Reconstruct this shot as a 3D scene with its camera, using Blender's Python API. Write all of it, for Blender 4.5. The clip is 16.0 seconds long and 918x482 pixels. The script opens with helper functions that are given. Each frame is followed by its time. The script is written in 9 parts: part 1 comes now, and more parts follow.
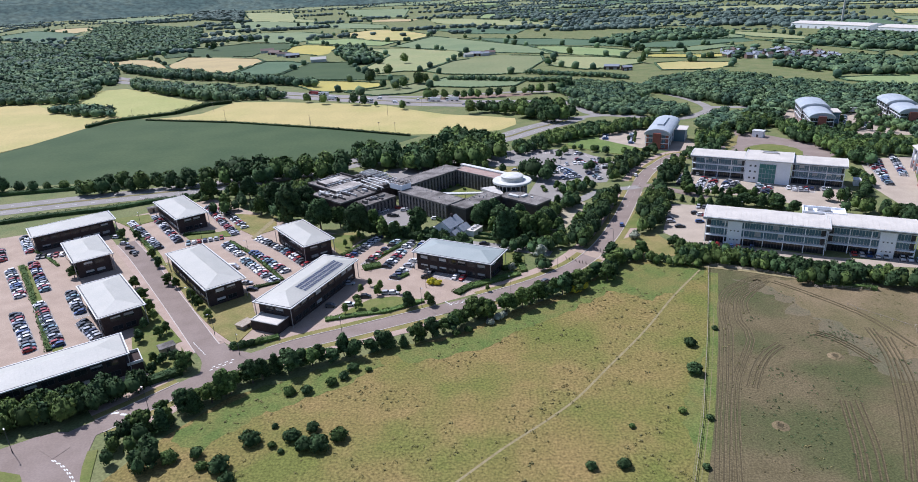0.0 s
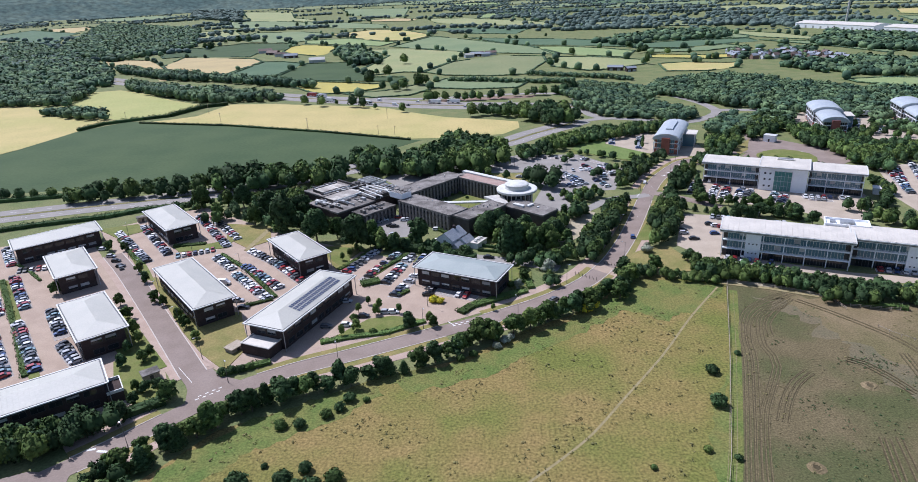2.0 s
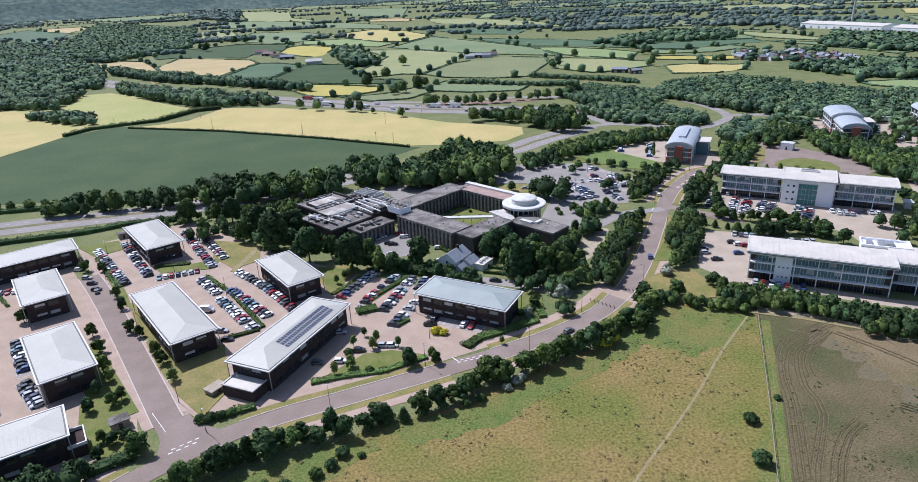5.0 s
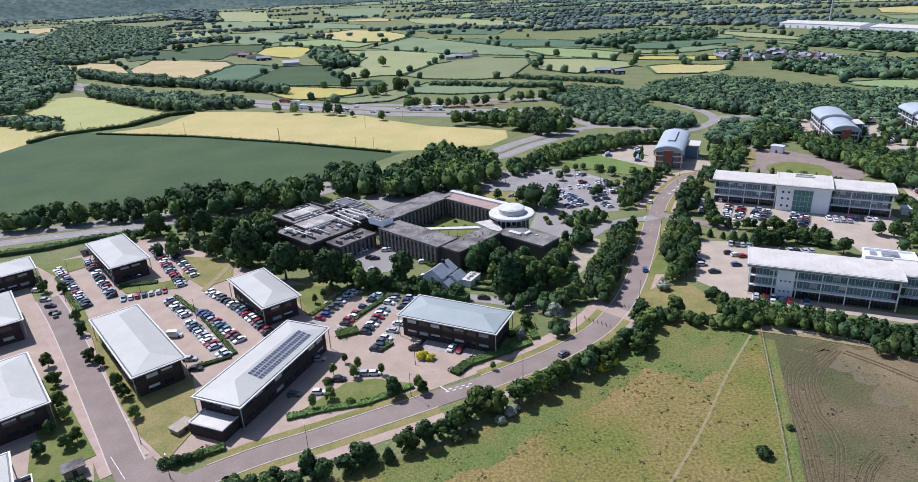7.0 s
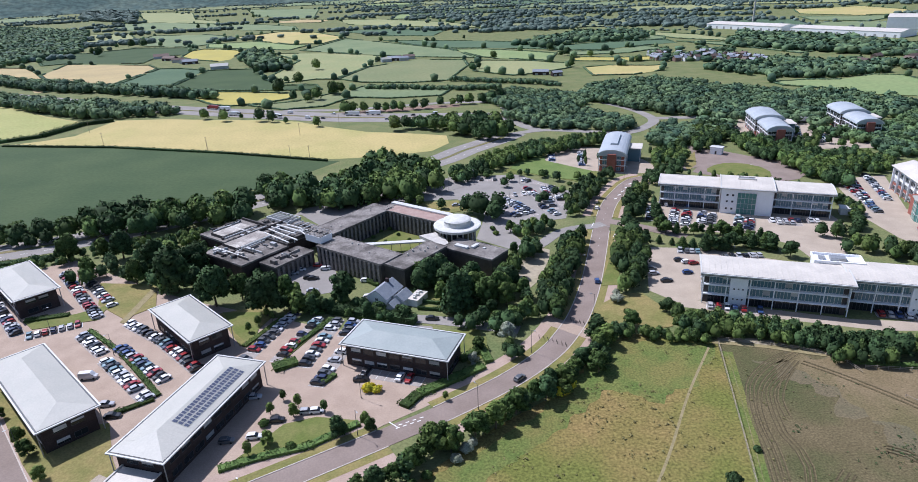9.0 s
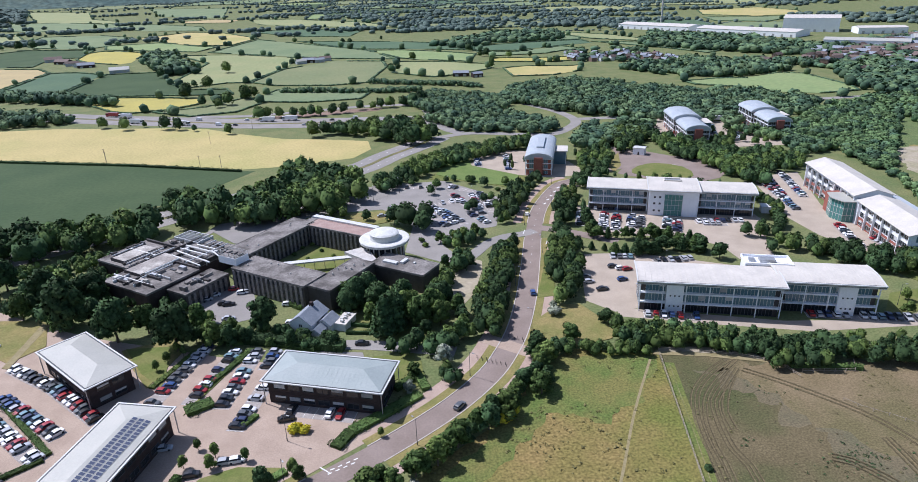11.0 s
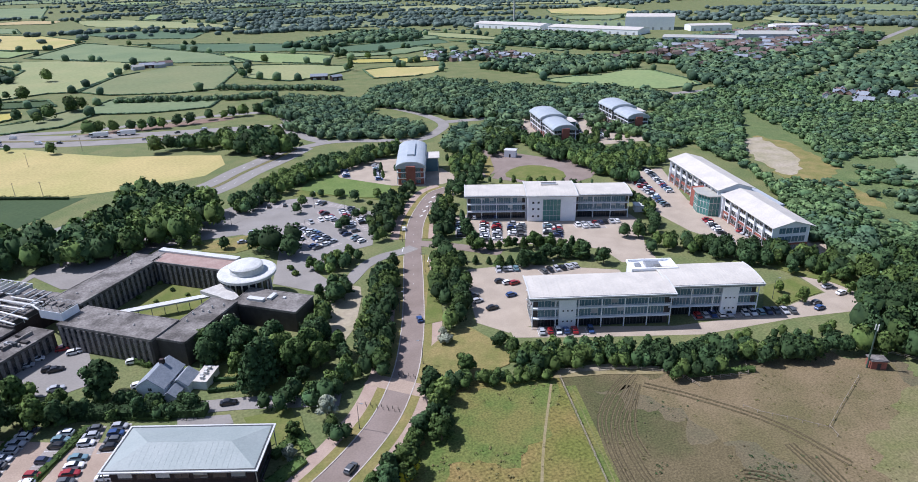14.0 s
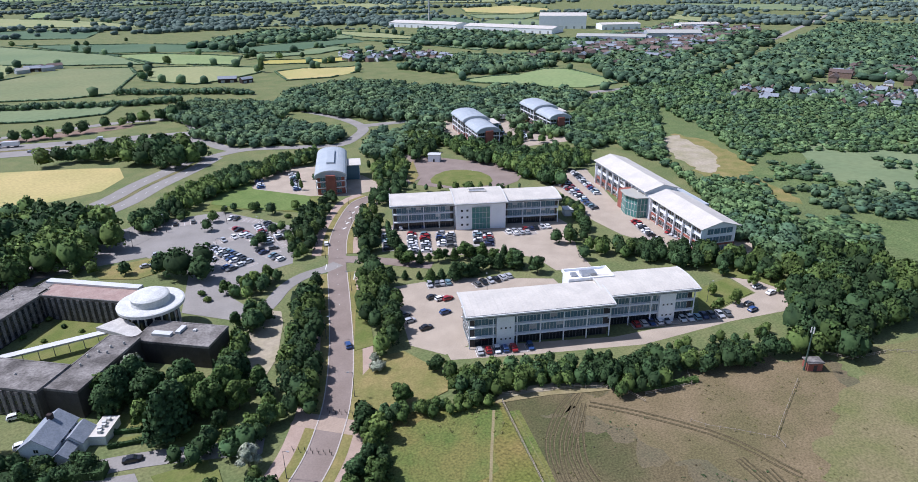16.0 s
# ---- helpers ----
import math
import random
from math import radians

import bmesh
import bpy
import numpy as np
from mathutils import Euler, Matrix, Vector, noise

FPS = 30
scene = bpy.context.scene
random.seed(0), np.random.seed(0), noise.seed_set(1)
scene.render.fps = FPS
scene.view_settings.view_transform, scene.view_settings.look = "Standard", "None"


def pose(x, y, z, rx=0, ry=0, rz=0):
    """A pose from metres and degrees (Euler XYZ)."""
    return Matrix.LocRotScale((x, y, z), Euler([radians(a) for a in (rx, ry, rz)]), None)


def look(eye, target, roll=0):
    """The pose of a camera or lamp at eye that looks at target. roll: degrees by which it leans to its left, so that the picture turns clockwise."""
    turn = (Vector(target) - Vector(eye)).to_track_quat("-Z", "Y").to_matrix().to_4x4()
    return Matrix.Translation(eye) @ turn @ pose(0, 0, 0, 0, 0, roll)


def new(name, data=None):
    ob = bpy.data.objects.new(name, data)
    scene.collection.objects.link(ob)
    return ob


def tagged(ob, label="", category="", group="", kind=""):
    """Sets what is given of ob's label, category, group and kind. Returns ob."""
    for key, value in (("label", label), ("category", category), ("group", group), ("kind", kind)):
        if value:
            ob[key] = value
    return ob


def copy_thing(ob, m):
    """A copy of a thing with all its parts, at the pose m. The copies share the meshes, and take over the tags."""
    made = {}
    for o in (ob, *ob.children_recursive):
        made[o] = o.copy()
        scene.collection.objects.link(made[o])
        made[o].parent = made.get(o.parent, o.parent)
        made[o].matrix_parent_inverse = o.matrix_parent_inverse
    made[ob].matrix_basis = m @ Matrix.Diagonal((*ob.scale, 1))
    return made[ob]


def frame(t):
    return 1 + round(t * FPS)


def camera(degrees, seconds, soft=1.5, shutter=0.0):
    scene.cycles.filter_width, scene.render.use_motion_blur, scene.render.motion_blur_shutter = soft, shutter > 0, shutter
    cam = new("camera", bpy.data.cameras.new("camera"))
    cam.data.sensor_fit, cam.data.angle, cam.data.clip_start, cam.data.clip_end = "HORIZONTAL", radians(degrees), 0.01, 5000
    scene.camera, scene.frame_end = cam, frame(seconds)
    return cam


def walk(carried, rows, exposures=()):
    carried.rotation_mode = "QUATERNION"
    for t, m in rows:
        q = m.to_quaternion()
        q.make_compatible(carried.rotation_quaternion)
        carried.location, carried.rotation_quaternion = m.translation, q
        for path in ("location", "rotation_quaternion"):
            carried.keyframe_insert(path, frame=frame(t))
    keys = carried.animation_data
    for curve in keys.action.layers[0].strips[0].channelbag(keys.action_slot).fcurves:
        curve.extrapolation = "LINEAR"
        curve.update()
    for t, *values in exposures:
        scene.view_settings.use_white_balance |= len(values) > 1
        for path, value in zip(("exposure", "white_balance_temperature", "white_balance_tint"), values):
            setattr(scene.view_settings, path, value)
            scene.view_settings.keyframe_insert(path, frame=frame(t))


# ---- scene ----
cam = camera(71.3, 16.0, soft=0.85)
# seconds, eye, target, roll
PATH = [
    (0, (3.749, -12.577, 107.014), (3.66, -10.725, 106.263), -2.7),
    (0.5, (3.309, -8.778, 107.063), (3.22, -6.927, 106.312), -2.7),
    (1, (2.861, -5.013, 107.133), (2.772, -3.161, 106.381), -2.7),
    (1.5, (2.394, -1.295, 107.207), (2.305, 0.556, 106.455), -2.7),
    (2, (1.877, 2.389, 107.273), (1.789, 4.24, 106.52), -2.7),
    (2.5, (1.351, 6.082, 107.307), (1.263, 7.932, 106.555), -2.7),
    (3, (0.838, 9.716, 107.317), (0.751, 11.566, 106.564), -2.7),
    (3.5, (0.405, 13.414, 107.337), (0.319, 15.265, 106.584), -2.7),
    (6, (-1.732, 32.268, 107.512), (-1.809, 34.118, 106.757), -2.7),
    (6.5, (-2.192, 36.006, 107.54), (-2.25, 37.857, 106.784), -2.7),
    (7, (-2.631, 39.705, 107.582), (-2.658, 41.556, 106.824), -2.7),
    (7.5, (-3.019, 43.405, 107.629), (-2.999, 45.255, 106.87), -2.6),
    (8, (-3.309, 47.088, 107.67), (-3.242, 48.936, 106.909), -2.5),
    (8.5, (-3.468, 50.681, 107.681), (-3.359, 52.527, 106.919), -2.5),
    (9, (-3.497, 54.208, 107.711), (-3.342, 56.05, 106.948), -2.4),
    (11.5, (-2.989, 71.611, 107.854), (-2.537, 73.399, 107.08), -1.8),
    (12, (-2.626, 75.208, 107.854), (-2.107, 76.976, 107.078), -1.7),
    (12.5, (-2.018, 78.827, 107.827), (-1.435, 80.575, 107.049), -1.6),
    (13, (-1.279, 82.45, 107.762), (-0.64, 84.177, 106.981), -1.5),
    (13.5, (-0.385, 85.976, 107.692), (0.311, 87.68, 106.91), -1.4),
    (14, (0.591, 89.468, 107.667), (1.356, 91.141, 106.883), -1.3),
    (14.5, (1.603, 92.916, 107.644), (2.436, 94.556, 106.857), -1.1),
    (15, (2.706, 96.374, 107.633), (3.591, 97.984, 106.844), -0.9),
    (15.5, (3.917, 99.783, 107.645), (4.848, 101.367, 106.854), -0.9),
    (16, (5.192, 103.113, 107.655), (6.167, 104.669, 106.863), -0.7),
]
walk(cam, [(t, look(eye, target, roll)) for t, eye, target, roll in PATH], exposures=[(0, 0.27, 5760, 18), (16, 0.27, 5760, 18)])

# ---- light: clear summer sky, sun high over the far left ----
SUN_EL, SUN_AZ = radians(54), radians(140)
world = bpy.data.worlds.new("sky")
scene.world = world
world.use_nodes = True
wn = world.node_tree.nodes
sky = wn.new("ShaderNodeTexSky")
sky.sky_type = "NISHITA"
sky.sun_disc = False
sky.sun_elevation = SUN_EL
sky.sun_rotation = radians(90) - SUN_AZ
world.node_tree.links.new(sky.outputs[0], wn["Background"].inputs[0])
wn["Background"].inputs[1].default_value = 0.092
sun_data = bpy.data.lights.new("sun", "SUN")
sun_data.energy, sun_data.angle, sun_data.color = 4.4, radians(0.5), (1.0, 0.97, 0.93)
sun = new("sun", sun_data)
sun_dir = Vector((math.cos(SUN_EL) * math.cos(SUN_AZ), math.cos(SUN_EL) * math.sin(SUN_AZ), math.sin(SUN_EL)))
sun.matrix_world = look(sun_dir * 300, (0, 0, 0))

# ---- materials ----
def material(name, a, b=None, size=4.0, rough=0.85, bump=0.0, fine=0.4, spread=0.12, metal=0.0, world_space=True,
             island=0.0, each=0.0, sheen=0.0, spec=0.5, c=None, big=60.0):
    """Two tones mixed by coarse noise and varied again by fine noise; sizes in metres."""
    m = bpy.data.materials.new(name)
    m.use_nodes = True
    nt, n, ln = m.node_tree, m.node_tree.nodes, m.node_tree.links.new
    p = n["Principled BSDF"]
    p.inputs["Roughness"].default_value, p.inputs["Metallic"].default_value = rough, metal
    p.inputs["Specular IOR Level"].default_value = spec
    if sheen:
        p.inputs["Sheen Weight"].default_value = sheen
        p.inputs["Sheen Roughness"].default_value = 0.5
        p.inputs["Sheen Tint"].default_value = (0.72, 0.86, 1.0, 1)
    where = n.new("ShaderNodeNewGeometry").outputs["Position"] if world_space else n.new("ShaderNodeTexCoord").outputs["Object"]

    def noise_at(metres, detail=4.0):
        t = n.new("ShaderNodeTexNoise")
        t.inputs["Scale"].default_value, t.inputs["Detail"].default_value = 1.0 / metres, detail
        ln(where, t.inputs["Vector"])
        return t.outputs[0]

    def ramp(value, lo, hi):
        r = n.new("ShaderNodeMapRange")
        r.inputs[1].default_value, r.inputs[2].default_value = lo, hi
        ln(value, r.inputs[0])
        return r.outputs[0]

    def mix(f, x, y):
        k = n.new("ShaderNodeMix")
        k.data_type = "RGBA"
        for s, v in ((k.inputs[0], f), (k.inputs[6], x), (k.inputs[7], y)):
            if isinstance(v, (tuple, float)):
                s.default_value = (*v, 1) if isinstance(v, tuple) else v
            else:
                ln(v, s)
        return k.outputs[2]

    colour = mix(ramp(noise_at(size), 0.35, 0.65), a, b or a)
    if c:
        colour = mix(ramp(noise_at(big, 6.0), 0.45, 0.62), colour, c)
    hsv = n.new("ShaderNodeHueSaturation")
    ln(colour, hsv.inputs["Color"])
    v = n.new("ShaderNodeMapRange")
    v.inputs[1].default_value, v.inputs[2].default_value = 0.3, 0.7
    v.inputs[3].default_value, v.inputs[4].default_value = 1 - spread, 1 + spread
    ln(noise_at(fine, 3.0), v.inputs[0])
    value = v.outputs[0]
    g = n.new("ShaderNodeNewGeometry")
    for amount, source in ((island, g.outputs["Random Per Island"]), (each, n.new("ShaderNodeObjectInfo").outputs["Random"])):
        if amount:
            r = n.new("ShaderNodeMapRange")
            r.inputs[3].default_value, r.inputs[4].default_value = 1 - amount, 1 + amount
            ln(source, r.inputs[0])
            k = n.new("ShaderNodeMath")
            k.operation = "MULTIPLY"
            ln(value, k.inputs[0]), ln(r.outputs[0], k.inputs[1])
            value = k.outputs[0]
    ln(value, hsv.inputs["Value"])
    ln(hsv.outputs[0], p.inputs["Base Color"])
    if bump:
        bp = n.new("ShaderNodeBump")
        bp.inputs["Strength"].default_value, bp.inputs["Distance"].default_value = 0.6, bump
        ln(noise_at(fine), bp.inputs["Height"])
        ln(bp.outputs[0], p.inputs["Normal"])
    return m


def glass(name, tint, rough=0.08):
    m = bpy.data.materials.new(name)
    m.use_nodes = True
    p = m.node_tree.nodes["Principled BSDF"]
    p.inputs["Base Color"].default_value = (*tint, 1)
    p.inputs["Roughness"].default_value = rough
    p.inputs["IOR"].default_value = 1.5
    return m


M = {
    "grass": material("rough_grass", (0.125, 0.155, 0.06), (0.18, 0.185, 0.08), 14, bump=0.15, fine=0.8, spread=0.25),
    "lawn": material("lawn", (0.12, 0.15, 0.038), (0.175, 0.178, 0.06), 6, fine=0.5, spread=0.15),
    "dry_lawn": material("dry_lawn", (0.26, 0.21, 0.085), (0.17, 0.17, 0.055), 8, fine=0.6, spread=0.18),
    "meadow": material("meadow", (0.228, 0.168, 0.064), (0.186, 0.153, 0.05), 14, bump=0.25, fine=0.7, spread=0.42, c=(0.135, 0.146, 0.036), big=30),
    "soil": material("bare_soil", (0.12, 0.098, 0.051), (0.143, 0.115, 0.062), 9, bump=0.25, fine=0.5, spread=0.34, c=(0.082, 0.088, 0.036), big=26),
    "soil_mid": material("dry_brown_soil", (0.136, 0.11, 0.058), (0.13, 0.105, 0.055), 5, bump=0.2, fine=0.5, spread=0.32, c=(0.11, 0.1, 0.05), big=12),
    "soil_pale": material("pale_dry_soil", (0.205, 0.157, 0.09), (0.172, 0.134, 0.073), 7, bump=0.2, fine=0.5, spread=0.3, c=(0.138, 0.118, 0.057), big=18),
    "crop_dark": material("dark_green_crop", (0.05, 0.082, 0.035), (0.066, 0.098, 0.042), 40, fine=2.0, spread=0.1),
    "barley": material("ripe_barley", (0.455, 0.372, 0.162), (0.405, 0.343, 0.145), 30, fine=1.6, spread=0.13, c=(0.36, 0.335, 0.125), big=120),
    "tan": material("cut_field", (0.43, 0.34, 0.17), (0.37, 0.3, 0.155), 40, fine=3, spread=0.08),
    "yellow": material("yellow_field", (0.42, 0.36, 0.1), (0.36, 0.32, 0.1), 40, fine=3, spread=0.08),
    "ripening": material("ripening_barley", (0.355, 0.345, 0.135), (0.315, 0.325, 0.12), 40, fine=2.5, spread=0.12),
    # pasture and green crop hold a little extra blue that stands for haze
    "pasture": material("pasture", (0.155, 0.205, 0.105), (0.195, 0.235, 0.12), 60, fine=4, spread=0.1),
    "pale": material("pale_pasture", (0.24, 0.27, 0.125), (0.285, 0.29, 0.14), 60, fine=4, spread=0.1),
    "olive": material("olive_field", (0.17, 0.2, 0.096), (0.205, 0.22, 0.108), 60, fine=4, spread=0.1),
    "park_lawn": material("park_lawn", (0.12, 0.175, 0.05), (0.15, 0.2, 0.062), 8, fine=0.8, spread=0.15),
    "slope_grass": material("slope_grass", (0.1, 0.145, 0.052), (0.145, 0.18, 0.07), 8, bump=0.3, fine=0.9, spread=0.3, c=(0.125, 0.155, 0.062), big=40),
    "bright": material("bright_hay_field", (0.2, 0.265, 0.11), (0.235, 0.285, 0.125), 40, fine=4, spread=0.12),
    "green": material("green_crop", (0.08, 0.132, 0.075), (0.098, 0.15, 0.083), 60, fine=4, spread=0.1),
    "road": material("pinkish_asphalt", (0.225, 0.178, 0.15), (0.265, 0.213, 0.183), 8, fine=0.5, spread=0.08, rough=0.9),
    "grey_road": material("grey_asphalt", (0.245, 0.228, 0.208), (0.29, 0.27, 0.248), 12, fine=0.6, spread=0.08, rough=0.9),
    "paving": material("brick_paving", (0.345, 0.265, 0.205), (0.405, 0.315, 0.245), 7, fine=0.4, spread=0.12, rough=0.9),
    "bay_paving": material("grey_bay_paving", (0.3, 0.27, 0.245), (0.345, 0.31, 0.285), 4, fine=0.4, spread=0.14, rough=0.9),
    "sandy_paving": material("buff_paving", (0.36, 0.3, 0.235), (0.42, 0.35, 0.275), 7, fine=0.4, spread=0.1, rough=0.9),
    "long_grass": material("long_green_grass", (0.1, 0.142, 0.036), (0.142, 0.16, 0.046), 6, bump=0.3, fine=0.6, spread=0.35, c=(0.165, 0.155, 0.05), big=14),
    "rough_olive": material("olive_rough_grass", (0.185, 0.163, 0.08), (0.215, 0.182, 0.096), 6, bump=0.2, fine=0.6, spread=0.3, c=(0.15, 0.155, 0.06), big=20),
    "tussock": material("grass_tussock", (0.15, 0.145, 0.056), (0.19, 0.165, 0.07), 5, fine=0.4, spread=0.3, island=0.35),
    "soil_track": material("soil_track", (0.1, 0.078, 0.05), (0.125, 0.098, 0.063), 3, fine=0.5, spread=0.25),
    "soil_ridge": material("dry_soil_ridge", (0.15, 0.12, 0.066), (0.122, 0.1, 0.054), 3, bump=0.2, fine=0.5, spread=0.35),
    "soil_dark": material("pressed_soil", (0.07, 0.057, 0.032), (0.1, 0.082, 0.046), 3, fine=0.5, spread=0.2),
    "path": material("footpath", (0.36, 0.27, 0.215), (0.42, 0.32, 0.26), 5, fine=0.4, spread=0.1),
    "track": material("trodden_earth", (0.28, 0.235, 0.13), (0.24, 0.2, 0.1), 3, fine=0.5, spread=0.15),
    "works_earth": material("works_earth", (0.2, 0.135, 0.1), (0.25, 0.18, 0.135), 6, fine=0.8, spread=0.2),
    "sand": material("bare_ground", (0.4, 0.34, 0.26), (0.3, 0.27, 0.17), 12, fine=1.5, spread=0.15),
    "paint": material("road_paint", (0.75, 0.75, 0.72), (0.6, 0.6, 0.58), 0.6, fine=0.2, spread=0.1),
    "kerb": material("kerb_stone", (0.42, 0.37, 0.33), (0.5, 0.45, 0.4), 1.2, fine=0.3, spread=0.12),
    "roof_metal": material("pale_metal_roof", (0.385, 0.38, 0.335), (0.42, 0.41, 0.36), 7, fine=0.5, spread=0.06, rough=0.6, metal=0.0, world_space=False, each=0.05),
    "roof_green": material("blue_grey_metal_roof", (0.275, 0.315, 0.3), (0.31, 0.345, 0.33), 7, fine=0.5, spread=0.06, rough=0.6, world_space=False),
    "roof_white": material("white_metal_roof", (0.57, 0.53, 0.468), (0.49, 0.458, 0.408), 6, fine=0.6, spread=0.07, rough=0.7),
    "roof_curved": material("grey_curved_roof", (0.36, 0.4, 0.43), (0.42, 0.45, 0.47), 6, fine=0.5, spread=0.05, rough=0.4),
    "fascia": material("white_fascia", (0.6, 0.6, 0.575), (0.53, 0.53, 0.51), 3, fine=0.4, spread=0.05, rough=0.5),
    "gutter": material("dark_gutter", (0.05, 0.055, 0.06), (0.07, 0.075, 0.08), 3, rough=0.5),
    "brick": material("dark_red_brick", (0.048, 0.037, 0.035), (0.068, 0.05, 0.046), 2.5, fine=0.25, spread=0.2, rough=0.9),
    "red_brick": material("red_brick", (0.26, 0.085, 0.06), (0.31, 0.11, 0.08), 2.5, fine=0.25, spread=0.18, rough=0.9),
    "house_brick": material("brown_brick", (0.2, 0.13, 0.1), (0.25, 0.17, 0.13), 3, fine=0.4, spread=0.2, each=0.2),
    "white_wall": material("white_cladding", (0.87, 0.88, 0.89), (0.82, 0.83, 0.85), 4, fine=0.5, spread=0.05, rough=0.5),
    "render_white": material("white_render", (0.82, 0.81, 0.78), (0.74, 0.74, 0.72), 3, fine=0.4, spread=0.08),
    "felt": material("grey_roofing_felt", (0.2, 0.183, 0.168), (0.255, 0.236, 0.218), 3, fine=0.7, spread=0.28, rough=0.95, c=(0.105, 0.096, 0.088), big=9),
    "felt_red": material("reddish_roofing", (0.3, 0.2, 0.17), (0.36, 0.26, 0.22), 3, fine=0.6, spread=0.15),
    "concrete": material("weathered_concrete", (0.42, 0.4, 0.37), (0.52, 0.5, 0.46), 2, fine=0.4, spread=0.12),
    "pier_concrete": material("dirty_concrete", (0.23, 0.215, 0.205), (0.15, 0.14, 0.135), 1.2, fine=0.4, spread=0.3),
    "deck_roof": material("stained_pale_roof", (0.5, 0.47, 0.42), (0.36, 0.335, 0.3), 2.2, fine=0.5, spread=0.25, c=(0.27, 0.245, 0.22), big=7),
    "pale_roof": material("pale_round_roof", (0.5, 0.5, 0.47), (0.6, 0.6, 0.57), 2.5, fine=0.5, spread=0.12),
    "dark_panel": material("dark_cladding", (0.045, 0.04, 0.037), (0.065, 0.057, 0.053), 2, fine=0.4, spread=0.15),
    "slate": material("blue_slate", (0.22, 0.245, 0.28), (0.27, 0.295, 0.33), 1.5, fine=0.4, spread=0.15),
    "tile": material("red_tile", (0.14, 0.095, 0.078), (0.115, 0.085, 0.072), 4, fine=0.6, spread=0.15, each=0.25, island=0.3),
    "window": glass("dark_window_glass", (0.02, 0.025, 0.03)),
    # lighter base stands for reflected sky and paving, and blinds behind the panes
    "blue_glass": glass("blue_window_glass", (0.11, 0.19, 0.23)),
    "green_glass": glass("green_curtain_glass", (0.08, 0.22, 0.2)),
    "blind": material("pale_blind", (0.5, 0.5, 0.48), (0.4, 0.4, 0.4), 2, each=0.3),
    # cell colour lightened and blued to stand for the reflected sky
    "solar": glass("sky_tinted_solar_cell", (0.07, 0.085, 0.13), 0.25),
    "steel": material("galvanised_steel", (0.35, 0.36, 0.37), (0.42, 0.43, 0.44), 0.6, rough=0.5, metal=0.6),
    "mast_green": material("dark_green_paint", (0.05, 0.09, 0.07), (0.065, 0.105, 0.085), 1, rough=0.5),
    "bark": material("bark", (0.1, 0.075, 0.055), (0.14, 0.11, 0.08), 0.5, fine=0.15, spread=0.25),
    "timber": material("fence_timber", (0.3, 0.25, 0.19), (0.38, 0.32, 0.25), 1, fine=0.2, spread=0.2),
    "tyre": material("tyre_rubber", (0.02, 0.02, 0.02), (0.03, 0.03, 0.03), 0.5),
    "lamp_red": material("red_lamp_lens", (0.4, 0.02, 0.02), (0.4, 0.02, 0.02), 1, rough=0.3),
    "lamp_clear": material("clear_lamp_lens", (0.7, 0.7, 0.72), (0.7, 0.7, 0.72), 1, rough=0.2),
    "water": glass("tank_liquid", (0.1, 0.12, 0.1)),
}
